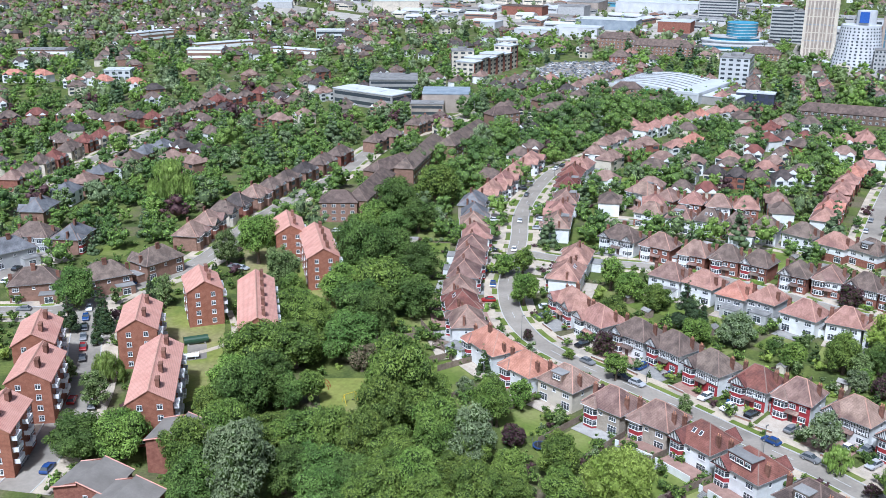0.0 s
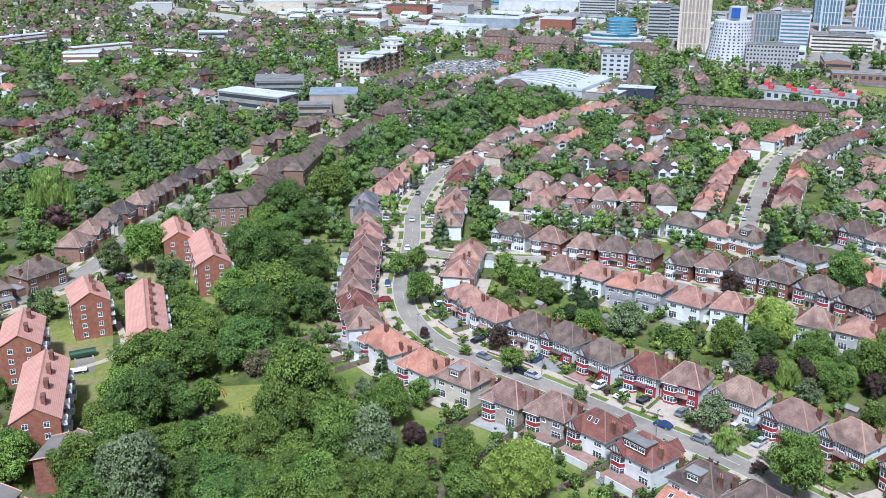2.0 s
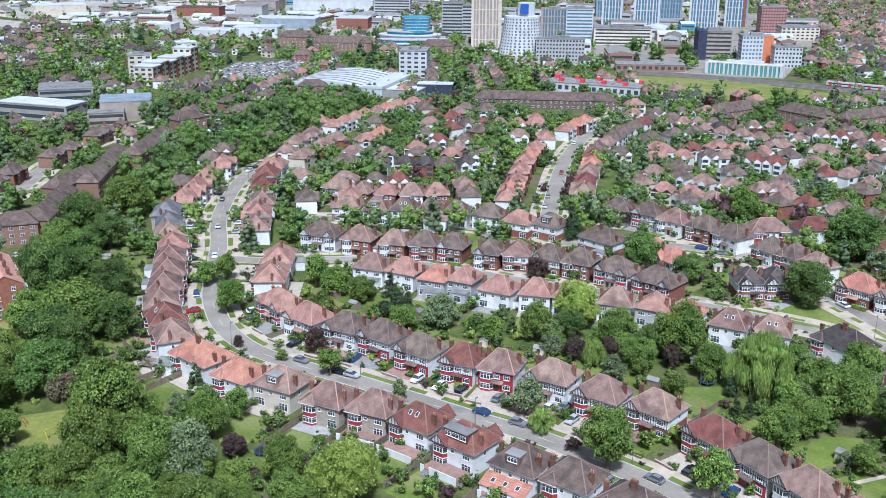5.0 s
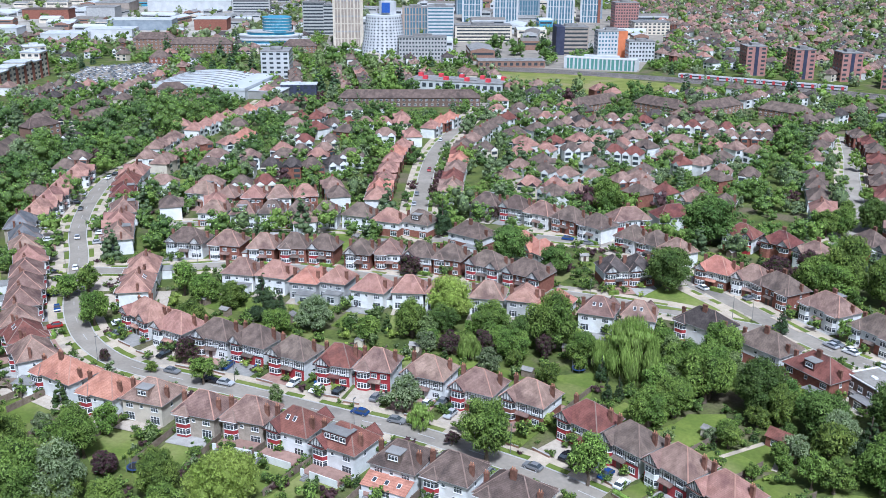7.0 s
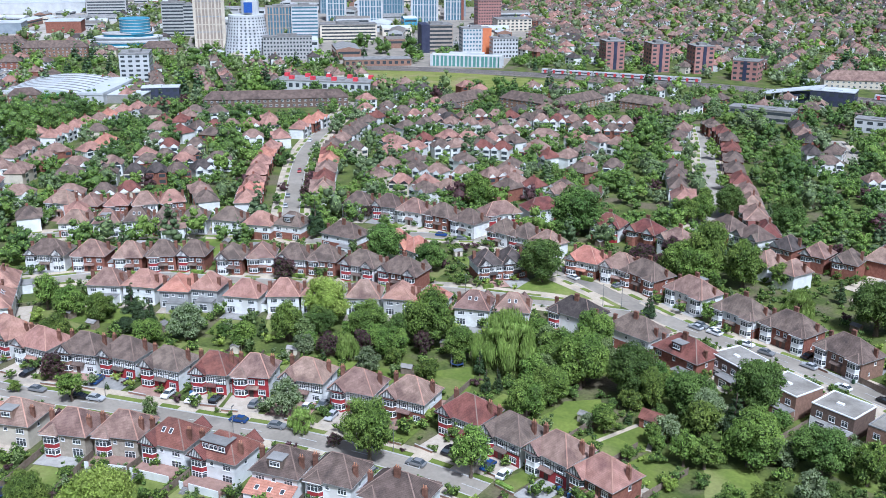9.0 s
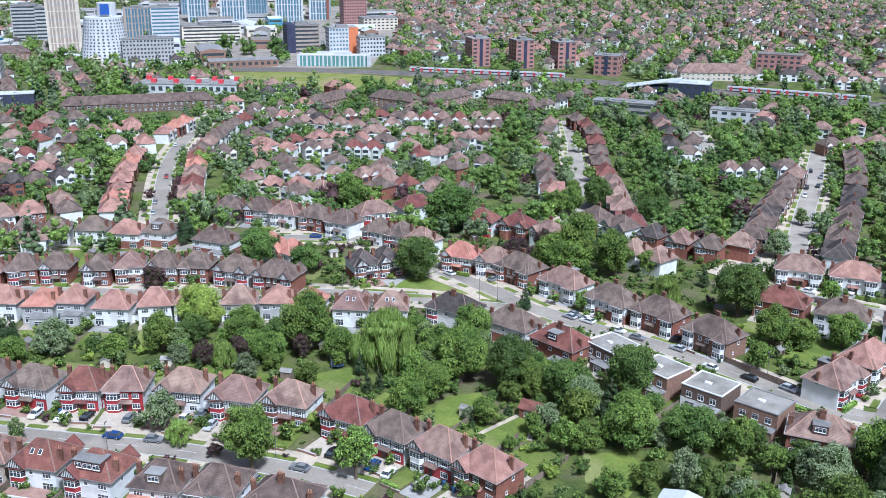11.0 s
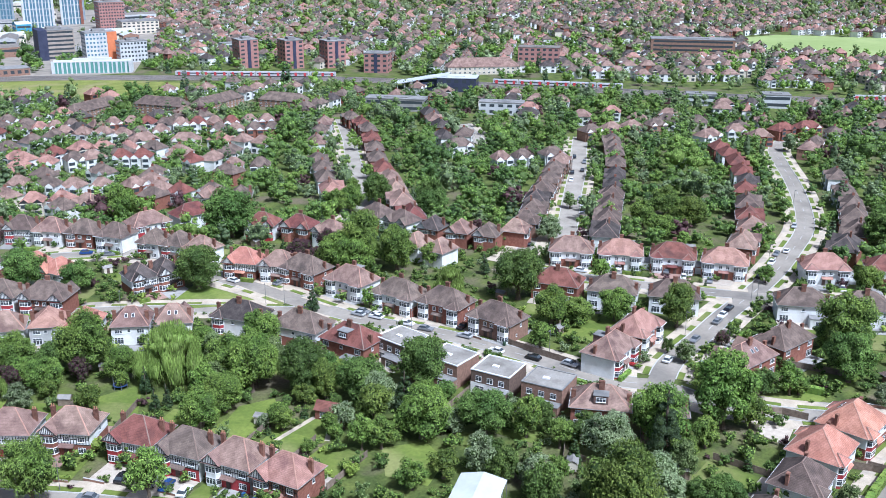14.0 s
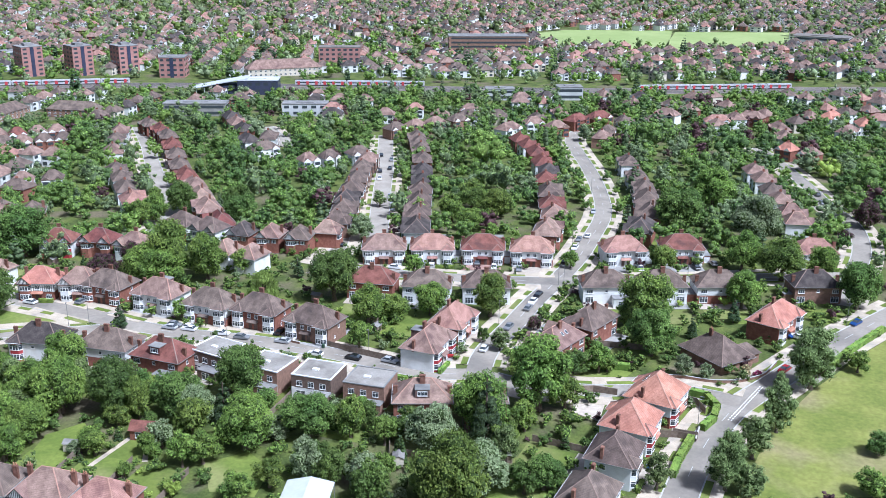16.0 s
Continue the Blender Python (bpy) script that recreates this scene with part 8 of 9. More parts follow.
for i, (x, y) in enumerate(list(CAR_SPOTS) + DRIVE_CARS):
    best, yaw, gap = 1e9, 0, 0
    for line, hw in LINES.values():
        for p, q in zip(line, line[1:]):
            dd = math.hypot((p.x + q.x) / 2 - x, (p.y + q.y) / 2 - y)
            if dd < best:
                best, yaw, gap = dd, math.degrees(math.atan2(q.y - p.y, q.x - p.x)), dd - hw
    if gap > 2.2:
        yaw += 90
    k = car_rng.choices(range(6), (5, 4, 5, 4, 2, 1))[0]
    z = 0.03 if gap < 0 else 0.13
    o = root("car", f"{CAR_NAMES[k]} hatchback parked {'on the street' if gap < 2.2 else 'on a front drive'}", "car", "parked cars", m=pose(x, y, z + 0.02, rz=yaw + 180 * car_rng.randrange(2)))
    for name, me in zip(("body", "cabin", "roof"), CAR_MESH[k]):
        part(name, me, o)
    for wx in (-1.3, 1.35) if math.hypot(x, y) < 225 else ():
        for wy in (-0.82, 0.82):
            part("wheel", WHEEL, o, m=pose(wx, wy, 0.33))

# ---- front drives, hedges and fences of the nearer houses ----
HEDGE = FOLIAGE["g"]


def leafy_box(w, d, h, seed, leaf=0.3):
    r = np.random.RandomState(seed)
    b = Build().box(-w / 2, w / 2, -d / 2, d / 2, 0, h)
    v, f = list(b.v), []
    for q in b.f:
        f += [(q[0], q[1], q[2]), (q[0], q[2], q[3])]
    n = int((w + d) * h * 6 + w * d * 6)
    for _ in range(n):
        p = np.array([r.uniform(-w / 2, w / 2), r.uniform(-d / 2, d / 2), r.uniform(0.1, h)])
        k = r.randint(4)
        if k == 0:
            p[2] = h
        elif k == 1:
            p[0] = w / 2 * r.choice([-1, 1])
        else:
            p[1] = d / 2 * r.choice([-1, 1])
        a, c = r.normal(size=3) * leaf * 0.6, r.normal(size=3) * leaf * 0.6
        i = len(v)
        v += [tuple(p - a), tuple(p + c), tuple(p + a), tuple(p - c)]
        f += [(i, i + 1, i + 2), (i, i + 2, i + 3)]
    return array_mesh("hedge", np.array(v), np.array(f), [HEDGE])


plot_rng = random.Random(21)
step_rng = random.Random(8)
BIN_PAINT = [glassy("bin_blue", (0.03, 0.1, 0.24), 0.5), glassy("bin_green", (0.02, 0.06, 0.03), 0.5), glassy("bin_black", (0.02, 0.02, 0.022), 0.5)]
for x, y, yaw, w, d, rich in HOUSES:
    if not rich or w > 15.5 or d > 9.5:
        continue
    m = pose(x, y, 0, rz=yaw)
    front = m @ Vector((0, -d / 2 - 6, 0))
    reach = 6.5
    for t in np.arange(1.0, 14.0, 0.5):
        p = m @ Vector((0, -d / 2 - t, 0))
        if near_road(p.x, p.y) < 3.9:
            reach = max(1.5, t)
            break
    reach = min(round(reach), 10)
    dw = plot_rng.choice([0.6, 0.95, 0.95]) * w
    k = plot_rng.choice([0, 2, 2, 1])
    sx = plot_rng.choice([-1, 1]) * (w - dw) / 2
    me = cached(("drive", round(dw), reach, k), lambda: Build().box(-round(dw) / 2, round(dw) / 2, -reach, 0, 0, 0.07).mesh("drive", [DRIVE[k]]))
    tagged(new("drive", me), "paved front drive of worn blocks", "drive", "front drives", "structure").matrix_basis = m @ pose(sx, -d / 2, 0.004 * step_rng.randrange(8))
    if dw < 0.8 * w:
        lw = round(w - dw)
        me = cached(("plot", lw, reach), lambda: Build().box(-lw / 2, lw / 2, -reach + 0.3, 0, 0, 0.06).mesh("front_lawn", [LAWN]))
        tagged(new("front_lawn", me), "small mown front lawn", "lawn", "front lawns", "structure").matrix_basis = m @ pose(-math.copysign((w - lw) / 2, sx), -d / 2 - 0.2, 0.036 + 0.004 * step_rng.randrange(8))
        hm = cached(("hedge", lw), lambda: leafy_box(lw, 0.9, 1.2, lw))
        tagged(new("hedge", hm), "clipped green hedge along a front garden", "hedge", "front hedges").matrix_basis = m @ pose(-math.copysign((w - lw) / 2, sx), -d / 2 - reach + 0.3, 0)
    if rich == 3 or (rich == 2 and math.hypot(x, y) < 260):
        side = plot_rng.choice([-1, 1])
        me = cached(("front_wall", round(w), reach), lambda: Build().box(-round(w) * 0.22, round(w) * 0.22, -0.12, 0.12, 0, 0.62).box(-round(w) * 0.22 - 0.04, round(w) * 0.22 + 0.04, -0.16, 0.16, 0.62, 0.7, 1).mesh("front_wall", [WALL["brick"], KERB]))
        tagged(new("front_wall", me), "low brown brick front garden wall with pale coping", "wall", "front walls", "structure").matrix_basis = m @ pose(side * w * 0.27, -d / 2 - reach - 0.1, 0)
        for n in range(plot_rng.choice([1, 2, 2])):
            bk = plot_rng.randrange(3)
            o = root("wheelie_bin", ("blue", "dark green", "black")[bk] + " plastic wheelie bin on a front drive", "bin", "wheelie bins", m=m @ pose(-side * (w / 2 - 0.6 - 0.8 * n), -d / 2 - 1.4, 0.075, rz=plot_rng.uniform(-12, 12)))
            part("body", cached(("bin", bk), lambda: Build().box(-0.29, 0.29, -0.33, 0.33, 0.05, 0.98).box(-0.27, -0.2, 0.28, 0.42, 0, 0.2).box(0.2, 0.27, 0.28, 0.42, 0, 0.2).mesh("body", [BIN_PAINT[bk]])), o)
            part("lid", cached(("binlid", bk), lambda: Build().box(-0.31, 0.31, -0.38, 0.38, 0.98, 1.06).box(-0.28, 0.28, 0.38, 0.44, 0.92, 1.0).mesh("lid", [BIN_PAINT[bk]])), o)
    back = m @ Vector((0, d / 2 + 10, 0))
    if near_road(back.x, back.y) > 6:
        for _ in range(math.hypot(x, y) < 235):
            f = root("garden_fence", "weathered timber panel fence between back gardens", "fence", "garden fences", m=m @ pose(w / 2 + 0.5, d / 2, 0))
            for i in range(5):
                part("panel", cached("panel", lambda: Build().box(-0.03, 0.03, 0.05, 2.95, 0.05, 1.65).box(-0.06, 0.06, -0.06, 0.06, 0, 1.8).mesh("panel", [FENCE])), f, m=pose(0, i * 3, 0))
        me = cached(("backlawn", round(w)), lambda: Build().box(-round(w) / 2 + 0.6, round(w) / 2 - 0.6, 4.5, 15.5, 0, 0.05).mesh("back_lawn", [LAWN]))
        tagged(new("back_lawn", me), "green back garden lawn", "lawn", "back lawns", "structure").matrix_basis = m @ pose(0, d / 2, 0.003 * step_rng.randrange(8))
        if math.hypot(x, y) < 300:
            me = cached(("patio", round(w), k), lambda: Build().box(-round(w) / 2, round(w) / 2, 0, 4.2, 0, 0.08).mesh("patio", [DRIVE[k]]))
            tagged(new("patio", me), "paved patio behind a house", "patio", "patios", "structure").matrix_basis = m @ pose(0, d / 2, 0.004 * step_rng.randrange(8))

# clipped hedges and panel fences round the corner plots
for line in HEDGE_LINES:
    for (x0, y0), (x1, y1) in zip(line, line[1:]):
        length = math.dist((x0, y0), (x1, y1))
        h = new("hedge", leafy_box(length + 0.6, 1.5, 1.7, int(length * 7), 0.24))
        tagged(h, "thick clipped green hedge round a corner plot", "hedge", "corner hedges").matrix_basis = pose((x0 + x1) / 2, (y0 + y1) / 2, 0, rz=math.degrees(math.atan2(y1 - y0, x1 - x0)))
for line in FENCE_LINES:
    for (x0, y0), (x1, y1) in zip(line, line[1:]):
        length = math.dist((x0, y0), (x1, y1))
        n = max(1, round(length / 2.4))
        f = root("garden_fence", "brown timber panel fence beside a garden", "fence", "corner fences", m=pose(x0, y0, 0, rz=math.degrees(math.atan2(y1 - y0, x1 - x0)) - 90))
        for i in range(n):
            part("panel", cached(("fpanel", round(length / n, 1)), lambda: Build().box(-0.03, 0.03, 0.05, length / n - 0.05, 0.05, 1.75).box(-0.06, 0.06, -0.06, 0.06, 0, 1.9).mesh("panel", [FENCE])), f, m=pose(0, i * length / n, 0))

# ---- garden trees and shrubs without number, and the far suburbs ----
HX = np.array([(x, y, max(w, d) / 2) for x, y, yaw, w, d, rich in HOUSES])
TX = np.array(TREES)
POLYS = [p for name, p, mat, label in OPEN if name not in ("works_yard", "town_paving")]
RX = np.array([(p.x, p.y) for p in smooth_line(RAIL, 8)])


FC = np.array([(m.translation.x, m.translation.y, math.cos(m.to_euler().z), math.sin(m.to_euler().z), w / 2 + 1.5, -d / 2 - deep, d / 2 + 1.5) for m, w, d, deep in FORECOURTS])


def free(x, y, r, keep=0.4):
    dx, dy = x - FC[:, 0], y - FC[:, 1]
    u, v = dx * FC[:, 2] + dy * FC[:, 3], dy * FC[:, 2] - dx * FC[:, 3]
    if ((np.abs(u) < FC[:, 4]) & (v > FC[:, 5]) & (v < FC[:, 6])).any():
        return False
    if (np.hypot(HX[:, 0] - x, HX[:, 1] - y) < HX[:, 2] * 0.78 + r * keep + 0.3).any():
        return False
    if near_road(x, y) < r * 0.45 + 1.2:
        return False
    if (np.hypot(RX[:, 0] - x, RX[:, 1] - y) < (42 if keep > 0.6 else 20) + r).any():
        return False
    return not any(inside(p, x, y) for p in POLYS) and not any(inside(p, x, y) for p in (WORKS, TOWN_GROUND))


def in_view(x, y):
    return -31 < math.degrees(math.atan2(x, y)) < 97


def scatter(name, label, lo, hi, step, chance, rmin, rmax, leaves, leaf, mix, seed, core, lobes):
    r = random.Random(seed)
    variants = {}
    vs, fs, ms = [], [], []
    k = 0
    n = int(hi / step) + 1
    if seed == 1:
        for hx, hy, yaw, w, d, rich in HOUSES:
            if rich and w < 15 and d < 9.6:
                q = pose(hx, hy, 0, rz=yaw)
                for t in range(7):
                    c = q @ Vector((-w / 2 - 0.6 + r.uniform(-0.3, 0.3), d / 2 + 3 + t * 1.9, 0))
                    if near_road(c.x, c.y) > 6 and (np.hypot(HX[:, 0] - c.x, HX[:, 1] - c.y) > 6.5).all():
                        FAR_TREES.append((c.x, c.y, r.uniform(0.8, 1.4), r.choice("gggdlsp")))
    planted = [(x, y, q, k) for x, y, q, k in FAR_TREES if lo < math.hypot(x, y) <= hi]
    spots = []
    for i in range(-n, n):
        for j in range(-n // 4, n):
            x, y = (i + r.random()) * step, (j + r.random()) * step
            dist = math.hypot(x, y)
            if not (lo < dist < hi and in_view(x, y) and r.random() < chance):
                continue
            rad = r.uniform(rmin, rmax) * r.uniform(0.8, 1.2)
            if dist < 700 and (np.hypot(TX[:, 0] - x, TX[:, 1] - y) < TX[:, 2] * 0.75 + rad * 0.3).any():
                continue
            if dist > 620 and any(inside(q, x, y) for q in (WORKS, TOWN_GROUND)):
                if r.random() < 0.34 and not (np.hypot(HX[:, 0] - x, HX[:, 1] - y) < HX[:, 2] + 2).any():
                    spots.append((x, y, rad * 0.8, r.choice(mix)))
                continue
            if not free(x, y, rad):
                rad *= 0.5
                if not free(x, y, rad):
                    continue
            spots.append((x, y, rad, r.choice(mix)))
    kinds = sorted(set(mix) | {q[3] for q in planted})
    for n, (x, y, rad, kind) in enumerate(planted + spots):
        fine = n < len(planted) and rad > 1.6
        key = (kind, r.randrange(4), fine)
        if key not in variants:
            cv, cf = crown_arrays(kind, seed * 50 + len(variants), leaves * (4 if fine else 1), leaf * (0.52 if fine else 1), core, 0.8 if fine else 0.88, 18 if fine else lobes, 0.82 if fine else 0.86, 0.36 if fine else 0.26)
            variants[key] = (cv, cf, CORE_FACES[0])
        v, f, inner = variants[key]
        a = r.random() * math.tau
        ca, sa = math.cos(a) * rad, math.sin(a) * rad
        lift = -0.2 if kind not in "co" else -0.4
        vs.append(np.stack([v[:, 0] * ca - v[:, 1] * sa + x, v[:, 0] * sa + v[:, 1] * ca + y, (v[:, 2] + lift) * rad * (0.8 if rad < 2 else 1.0)], 1))
        fs.append(f + k)
        # Core faces of nearer crowns take the painted shade tones instead of leaf colour.
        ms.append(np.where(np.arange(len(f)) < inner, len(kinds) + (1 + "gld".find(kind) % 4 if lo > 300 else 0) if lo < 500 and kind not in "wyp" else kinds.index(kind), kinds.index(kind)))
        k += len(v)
    me = array_mesh(name, np.concatenate(vs), np.concatenate(fs), [FOLIAGE[q] for q in kinds] + [CROWN_SHADE] + SHADED_CORES, np.concatenate(ms))
    return tagged(new(name, me), label, "trees", kind="stuff")


MIXED = "ggggddllpsgbgydggddlgsgcg"
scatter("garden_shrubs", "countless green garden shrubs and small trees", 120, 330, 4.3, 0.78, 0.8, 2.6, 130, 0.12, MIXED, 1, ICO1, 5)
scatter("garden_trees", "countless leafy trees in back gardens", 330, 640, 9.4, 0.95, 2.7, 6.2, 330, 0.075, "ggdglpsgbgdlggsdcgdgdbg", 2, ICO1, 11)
# Silver and birch kinds weight these two mixes; their paleness stands in for haze.
scatter("suburb_trees", "countless trees among far houses", 640, 950, 12.6, 0.9, 3.0, 6.4, 120, 0.115, "sgdlgbsgdgsgbdgc", 3, ICO1, 8)
scatter("distant_trees", "distant belts of trees over the suburbs", 950, 1600, 19.0, 0.88, 4.0, 8.5, 30, 0.15, "bsgbsdgs", 4, ICO1, 5)


def far_suburb():
    """Rows of plain semi-detached houses over the distance, with walls, roofs, chimneys and windows."""
    r = random.Random(9)
    b = Build()
    mats = [ROOF["brown"], ROOF["tan"], ROOF["pink"], ROOF["red"], WALL["white"], WALL["redbrick"], WALL["cream"], GLASS, TRIM, ROOF["orange"], ROOF["dark"], ROOF["grey"], WALL["brick"], WALL["grey"], TIMBER]
    spots = []
    cell = 190
    for cx in range(-6, 10):
        for cy in range(-2, 10):
            a = radians(((cx * 31 + cy * 17) * 47) % 180)
            c, s = math.cos(a), math.sin(a)
            for i in range(-9, 10):
                for j in range(-6, 7):
                    u, v = i * 15.5 + r.uniform(-1, 1), j * 23 + (6 if j % 2 else 0) + r.uniform(-1, 1)
                    x, y = (cx + 0.5) * cell + u * c - v * s, (cy + 0.5) * cell + u * s + v * c
                    if math.floor(x / cell) != cx or math.floor(y / cell) != cy or r.random() < 0.1:
                        continue
                    dist, az = math.hypot(x, y), math.degrees(math.atan2(x, y))
                    if not ((430 if az < 2 else 345) < dist < 1600 and in_view(x, y)) or not free(x, y, 5, 0.8):
                        continue
                    if az > 0 and dist < 640 and (r.random() < 0.5 or (az > 42 and dist < 540)):
                        continue
                    if (az < 2 and dist < 800 and r.random() < 0.68) or (az > 38 and r.random() < 0.1):
                        continue
                    if dist > 720 and az < 36 and r.random() < (0.7 if az > -2 else 0.5):
                        continue
                    spots.append((x, y, a + math.pi * (j % 2), r.choice([9.5, 10.5, 11.5]), r.choice([0, 0, 0, 1, 10] if x < 60 else [0, 0, 1, 1, 2, 0, 1, 10]), r.choice([5, 12, 6, 12, 4] if x < 60 else [4, 4, 4, 4, 6, 5])))
    names = [q.name for q in mats]
    for x, y, yaw, w, roofk, wallk in FAR_PLAIN:
        spots.append((x, y, radians(yaw), w, names.index(ROOF[roofk].name), names.index(WALL[wallk].name)))
    for x, y, a, w, roof, wall in spots:
        c, s = math.cos(a), math.sin(a)
        d, h = 8, 5.2
        T = lambda p: (p[0] * c - p[1] * s + x, p[0] * s + p[1] * c + y, p[2])  # noqa: E731
        corners = [(-w / 2, -d / 2), (w / 2, -d / 2), (w / 2, d / 2), (-w / 2, d / 2)]
        for p, q in zip(corners, corners[1:] + corners[:1]):
            b.face([T((*p, 0)), T((*q, 0)), T((*q, h)), T((*p, h))], wall)
        e, p0, p1, wide = hip_roof(w, d, h, 0.4)
        b.face([T(e[0]), T(e[1]), T(p1), T(p0)], roof).face([T(e[2]), T(e[3]), T(p0), T(p1)], roof).face([T(e[1]), T(e[2]), T(p1)], roof).face([T(e[3]), T(e[0]), T(p0)], roof)
        gable = r.choice([8, 8, 14, roof, 4])
        for sy in (-1,):
            for sx in (-1, 1):
                gx0 = sx * w * 0.3
                yy = sy * (d / 2 + 0.9)
                b.face([T((gx0 - 1.6, yy, 0)), T((gx0 + 1.6, yy, 0)), T((gx0 + 1.6, yy, h)), T((gx0 - 1.6, yy, h))], wall)
                b.face([T((gx0 - 1.9, yy, h)), T((gx0 + 1.9, yy, h)), T((gx0, yy, h + 1.5))], gable)
                b.face([T((gx0 - 1.9, yy, h)), T((gx0, yy, h + 1.5)), T((gx0, 0, h + 1.5)), T((gx0 - 1.9, 0, h))], roof)
                b.face([T((gx0 + 1.9, yy, h)), T((gx0, yy, h + 1.5)), T((gx0, 0, h + 1.5)), T((gx0 + 1.9, 0, h))], roof)
                for z0, z1 in ((0.8, 2.2), (3.3, 4.7)):
                    b.face([T((gx0 - 1.3, yy + sy * 0.06, z0)), T((gx0 + 1.3, yy + sy * 0.06, z0)), T((gx0 + 1.3, yy + sy * 0.06, z1)), T((gx0 - 1.3, yy + sy * 0.06, z1))], 7)
        for gx0 in (-w * 0.28, w * 0.28):
            for z0, z1 in ((0.6, 2.3), (3.3, 4.6)):
                b.face([T((gx0 - 1.1, d / 2 + 0.05, z0)), T((gx0 + 1.1, d / 2 + 0.05, z0)), T((gx0 + 1.1, d / 2 + 0.05, z1)), T((gx0 - 1.1, d / 2 + 0.05, z1))], 7)
        for sx in (-0.4, 0.4):
            b.face([T((sx, -0.4, h + 2)), T((sx, 0.4, h + 2)), T((sx, 0.4, h + 4.4)), T((sx, -0.4, h + 4.4))], 5)
    tagged(new("far_houses", b.mesh("far_houses", mats)), "countless distant semi-detached houses with tiled roofs", "houses", kind="stuff")


far_suburb()

# parked cars without number at the supermarket and station
b = Build()
r = random.Random(4)
taken = set()
for poly, n in ((CARPARK, 170), (YARD, 60)):
    xs, ys = [p[0] for p in poly], [p[1] for p in poly]
    for _ in range(n * 3):
        x, y = r.uniform(min(xs), max(xs)), r.uniform(min(ys), max(ys))
        x, y = round(x / 2.9) * 2.9, round(y / 9) * 9 + r.choice([0, 4.8])
        if inside(poly, x, y) and (x, y) not in taken:
            taken.add((x, y))
            k = r.randrange(4)
            b.box(x - 0.9, x + 0.9, y - 2.1, y + 2.1, 0.3, 0.95, k).box(x - 0.75, x + 0.75, y - 1.3, y + 0.9, 0.95, 1.4, 4).box(x - 0.7, x + 0.7, y - 1.1, y + 0.6, 1.4, 1.45, k)
tagged(new("car_park_cars", b.mesh("car_park_cars", [CAR_PAINT[0], CAR_PAINT[1], CAR_PAINT[3], CAR_PAINT[1], GLASS])), "countless parked cars in a distant car park", "cars", kind="stuff")

# ---- street lamps, sheds and garden things ----


def street_lamp(x, y, yaw):
    o = root("street_lamp", "slim dark grey street lamp on the pavement", "street lamp", "street lamps", m=pose(x, y, 0.1, rz=yaw))
    part("pole", cached("pole", lambda: Build().prism([(0.09 * math.cos(k * 1.0472), 0.09 * math.sin(k * 1.0472)) for k in range(6)], 0, 1.2).prism([(0.06 * math.cos(k * 1.0472), 0.06 * math.sin(k * 1.0472)) for k in range(6)], 1.2, 7.0).mesh("pole", [LAMP_GREY])), o)
    part("lantern", cached("lantern", lambda: Build().box(-0.12, 0.9, -0.13, 0.13, 6.95, 7.1, bottom=True).mesh("lantern", [LAMP_GREY])), o)


LAMP_GREY = surface("lamp_grey", (0.13, 0.13, 0.125), (0.17, 0.17, 0.165), 2, 0.6, fine=0.1)
for name, gap in (("near", 34), ("north", 36), ("east", 36), ("park", 36), ("cross", 40), ("mid", 40), ("topm", 40)):
    line, hw = LINES[name]
    run, side = 0.0, 1
    for p, q in zip(line, line[1:]):
        run += (q - p).length
        if run > gap and p.length < 430:
            run, side = 0.0, -side
            d = (q - p).normalized()
            s = Vector((d.y, -d.x)) * side
            c = p + s * (hw + 0.6)
            street_lamp(c.x, c.y, math.degrees(math.atan2(-s.y, -s.x)))

SHED_FELT = surface("shed_felt", (0.2, 0.19, 0.18), (0.28, 0.265, 0.25), 1, 0.9, rand=0.25, fine=0.12)


def shed(m, pale):
    o = root("garden_shed", "small pale boarded garden shed" if pale else "small brown timber garden shed", "shed", "garden sheds", m=m)
    wall = WALL["cream"] if pale else FENCE
    part("wall", cached(("shw", pale), lambda: Build().box(-1.4, 1.4, -1.1, 1.1, 0, 2.0, top=False).face([(-1.4, -1.1, 2), (-1.4, 1.1, 2), (-1.4, 0, 2.55)]).face([(1.4, -1.1, 2), (1.4, 1.1, 2), (1.4, 0, 2.55)]).mesh("wall", [wall])), o)
    part("roof", cached("shr", lambda: Build().face([(-1.6, -1.3, 1.92), (1.6, -1.3, 1.92), (1.6, 0, 2.6), (-1.6, 0, 2.6)]).face([(-1.6, 1.3, 1.92), (1.6, 1.3, 1.92), (1.6, 0, 2.6), (-1.6, 0, 2.6)]).mesh("roof", [SHED_FELT])), o)
    part("door", cached("shd", lambda: Build().box(-0.45, 0.45, -0.04, 0.02, 0, 1.8).mesh("door", [DOOR])), o, m=pose(0, -1.12, 0.05))


shed_rng = random.Random(31)
for x, y, yaw, w, d, rich in HOUSES:
    if rich and w < 15 and d < 9.6 and shed_rng.random() < 0.34:
        q = pose(x, y, 0, rz=yaw) @ pose(shed_rng.choice([-1, 1]) * (w / 2 - 1.6), d / 2 + shed_rng.uniform(15, 18), 0, rz=shed_rng.choice([0, 90, 180]))
        c = q.translation
        if near_road(c.x, c.y) > 6 and min(math.hypot(h[0] - c.x, h[1] - c.y) for h in HOUSES) > 8.5:
            shed(q, shed_rng.random() < 0.35)

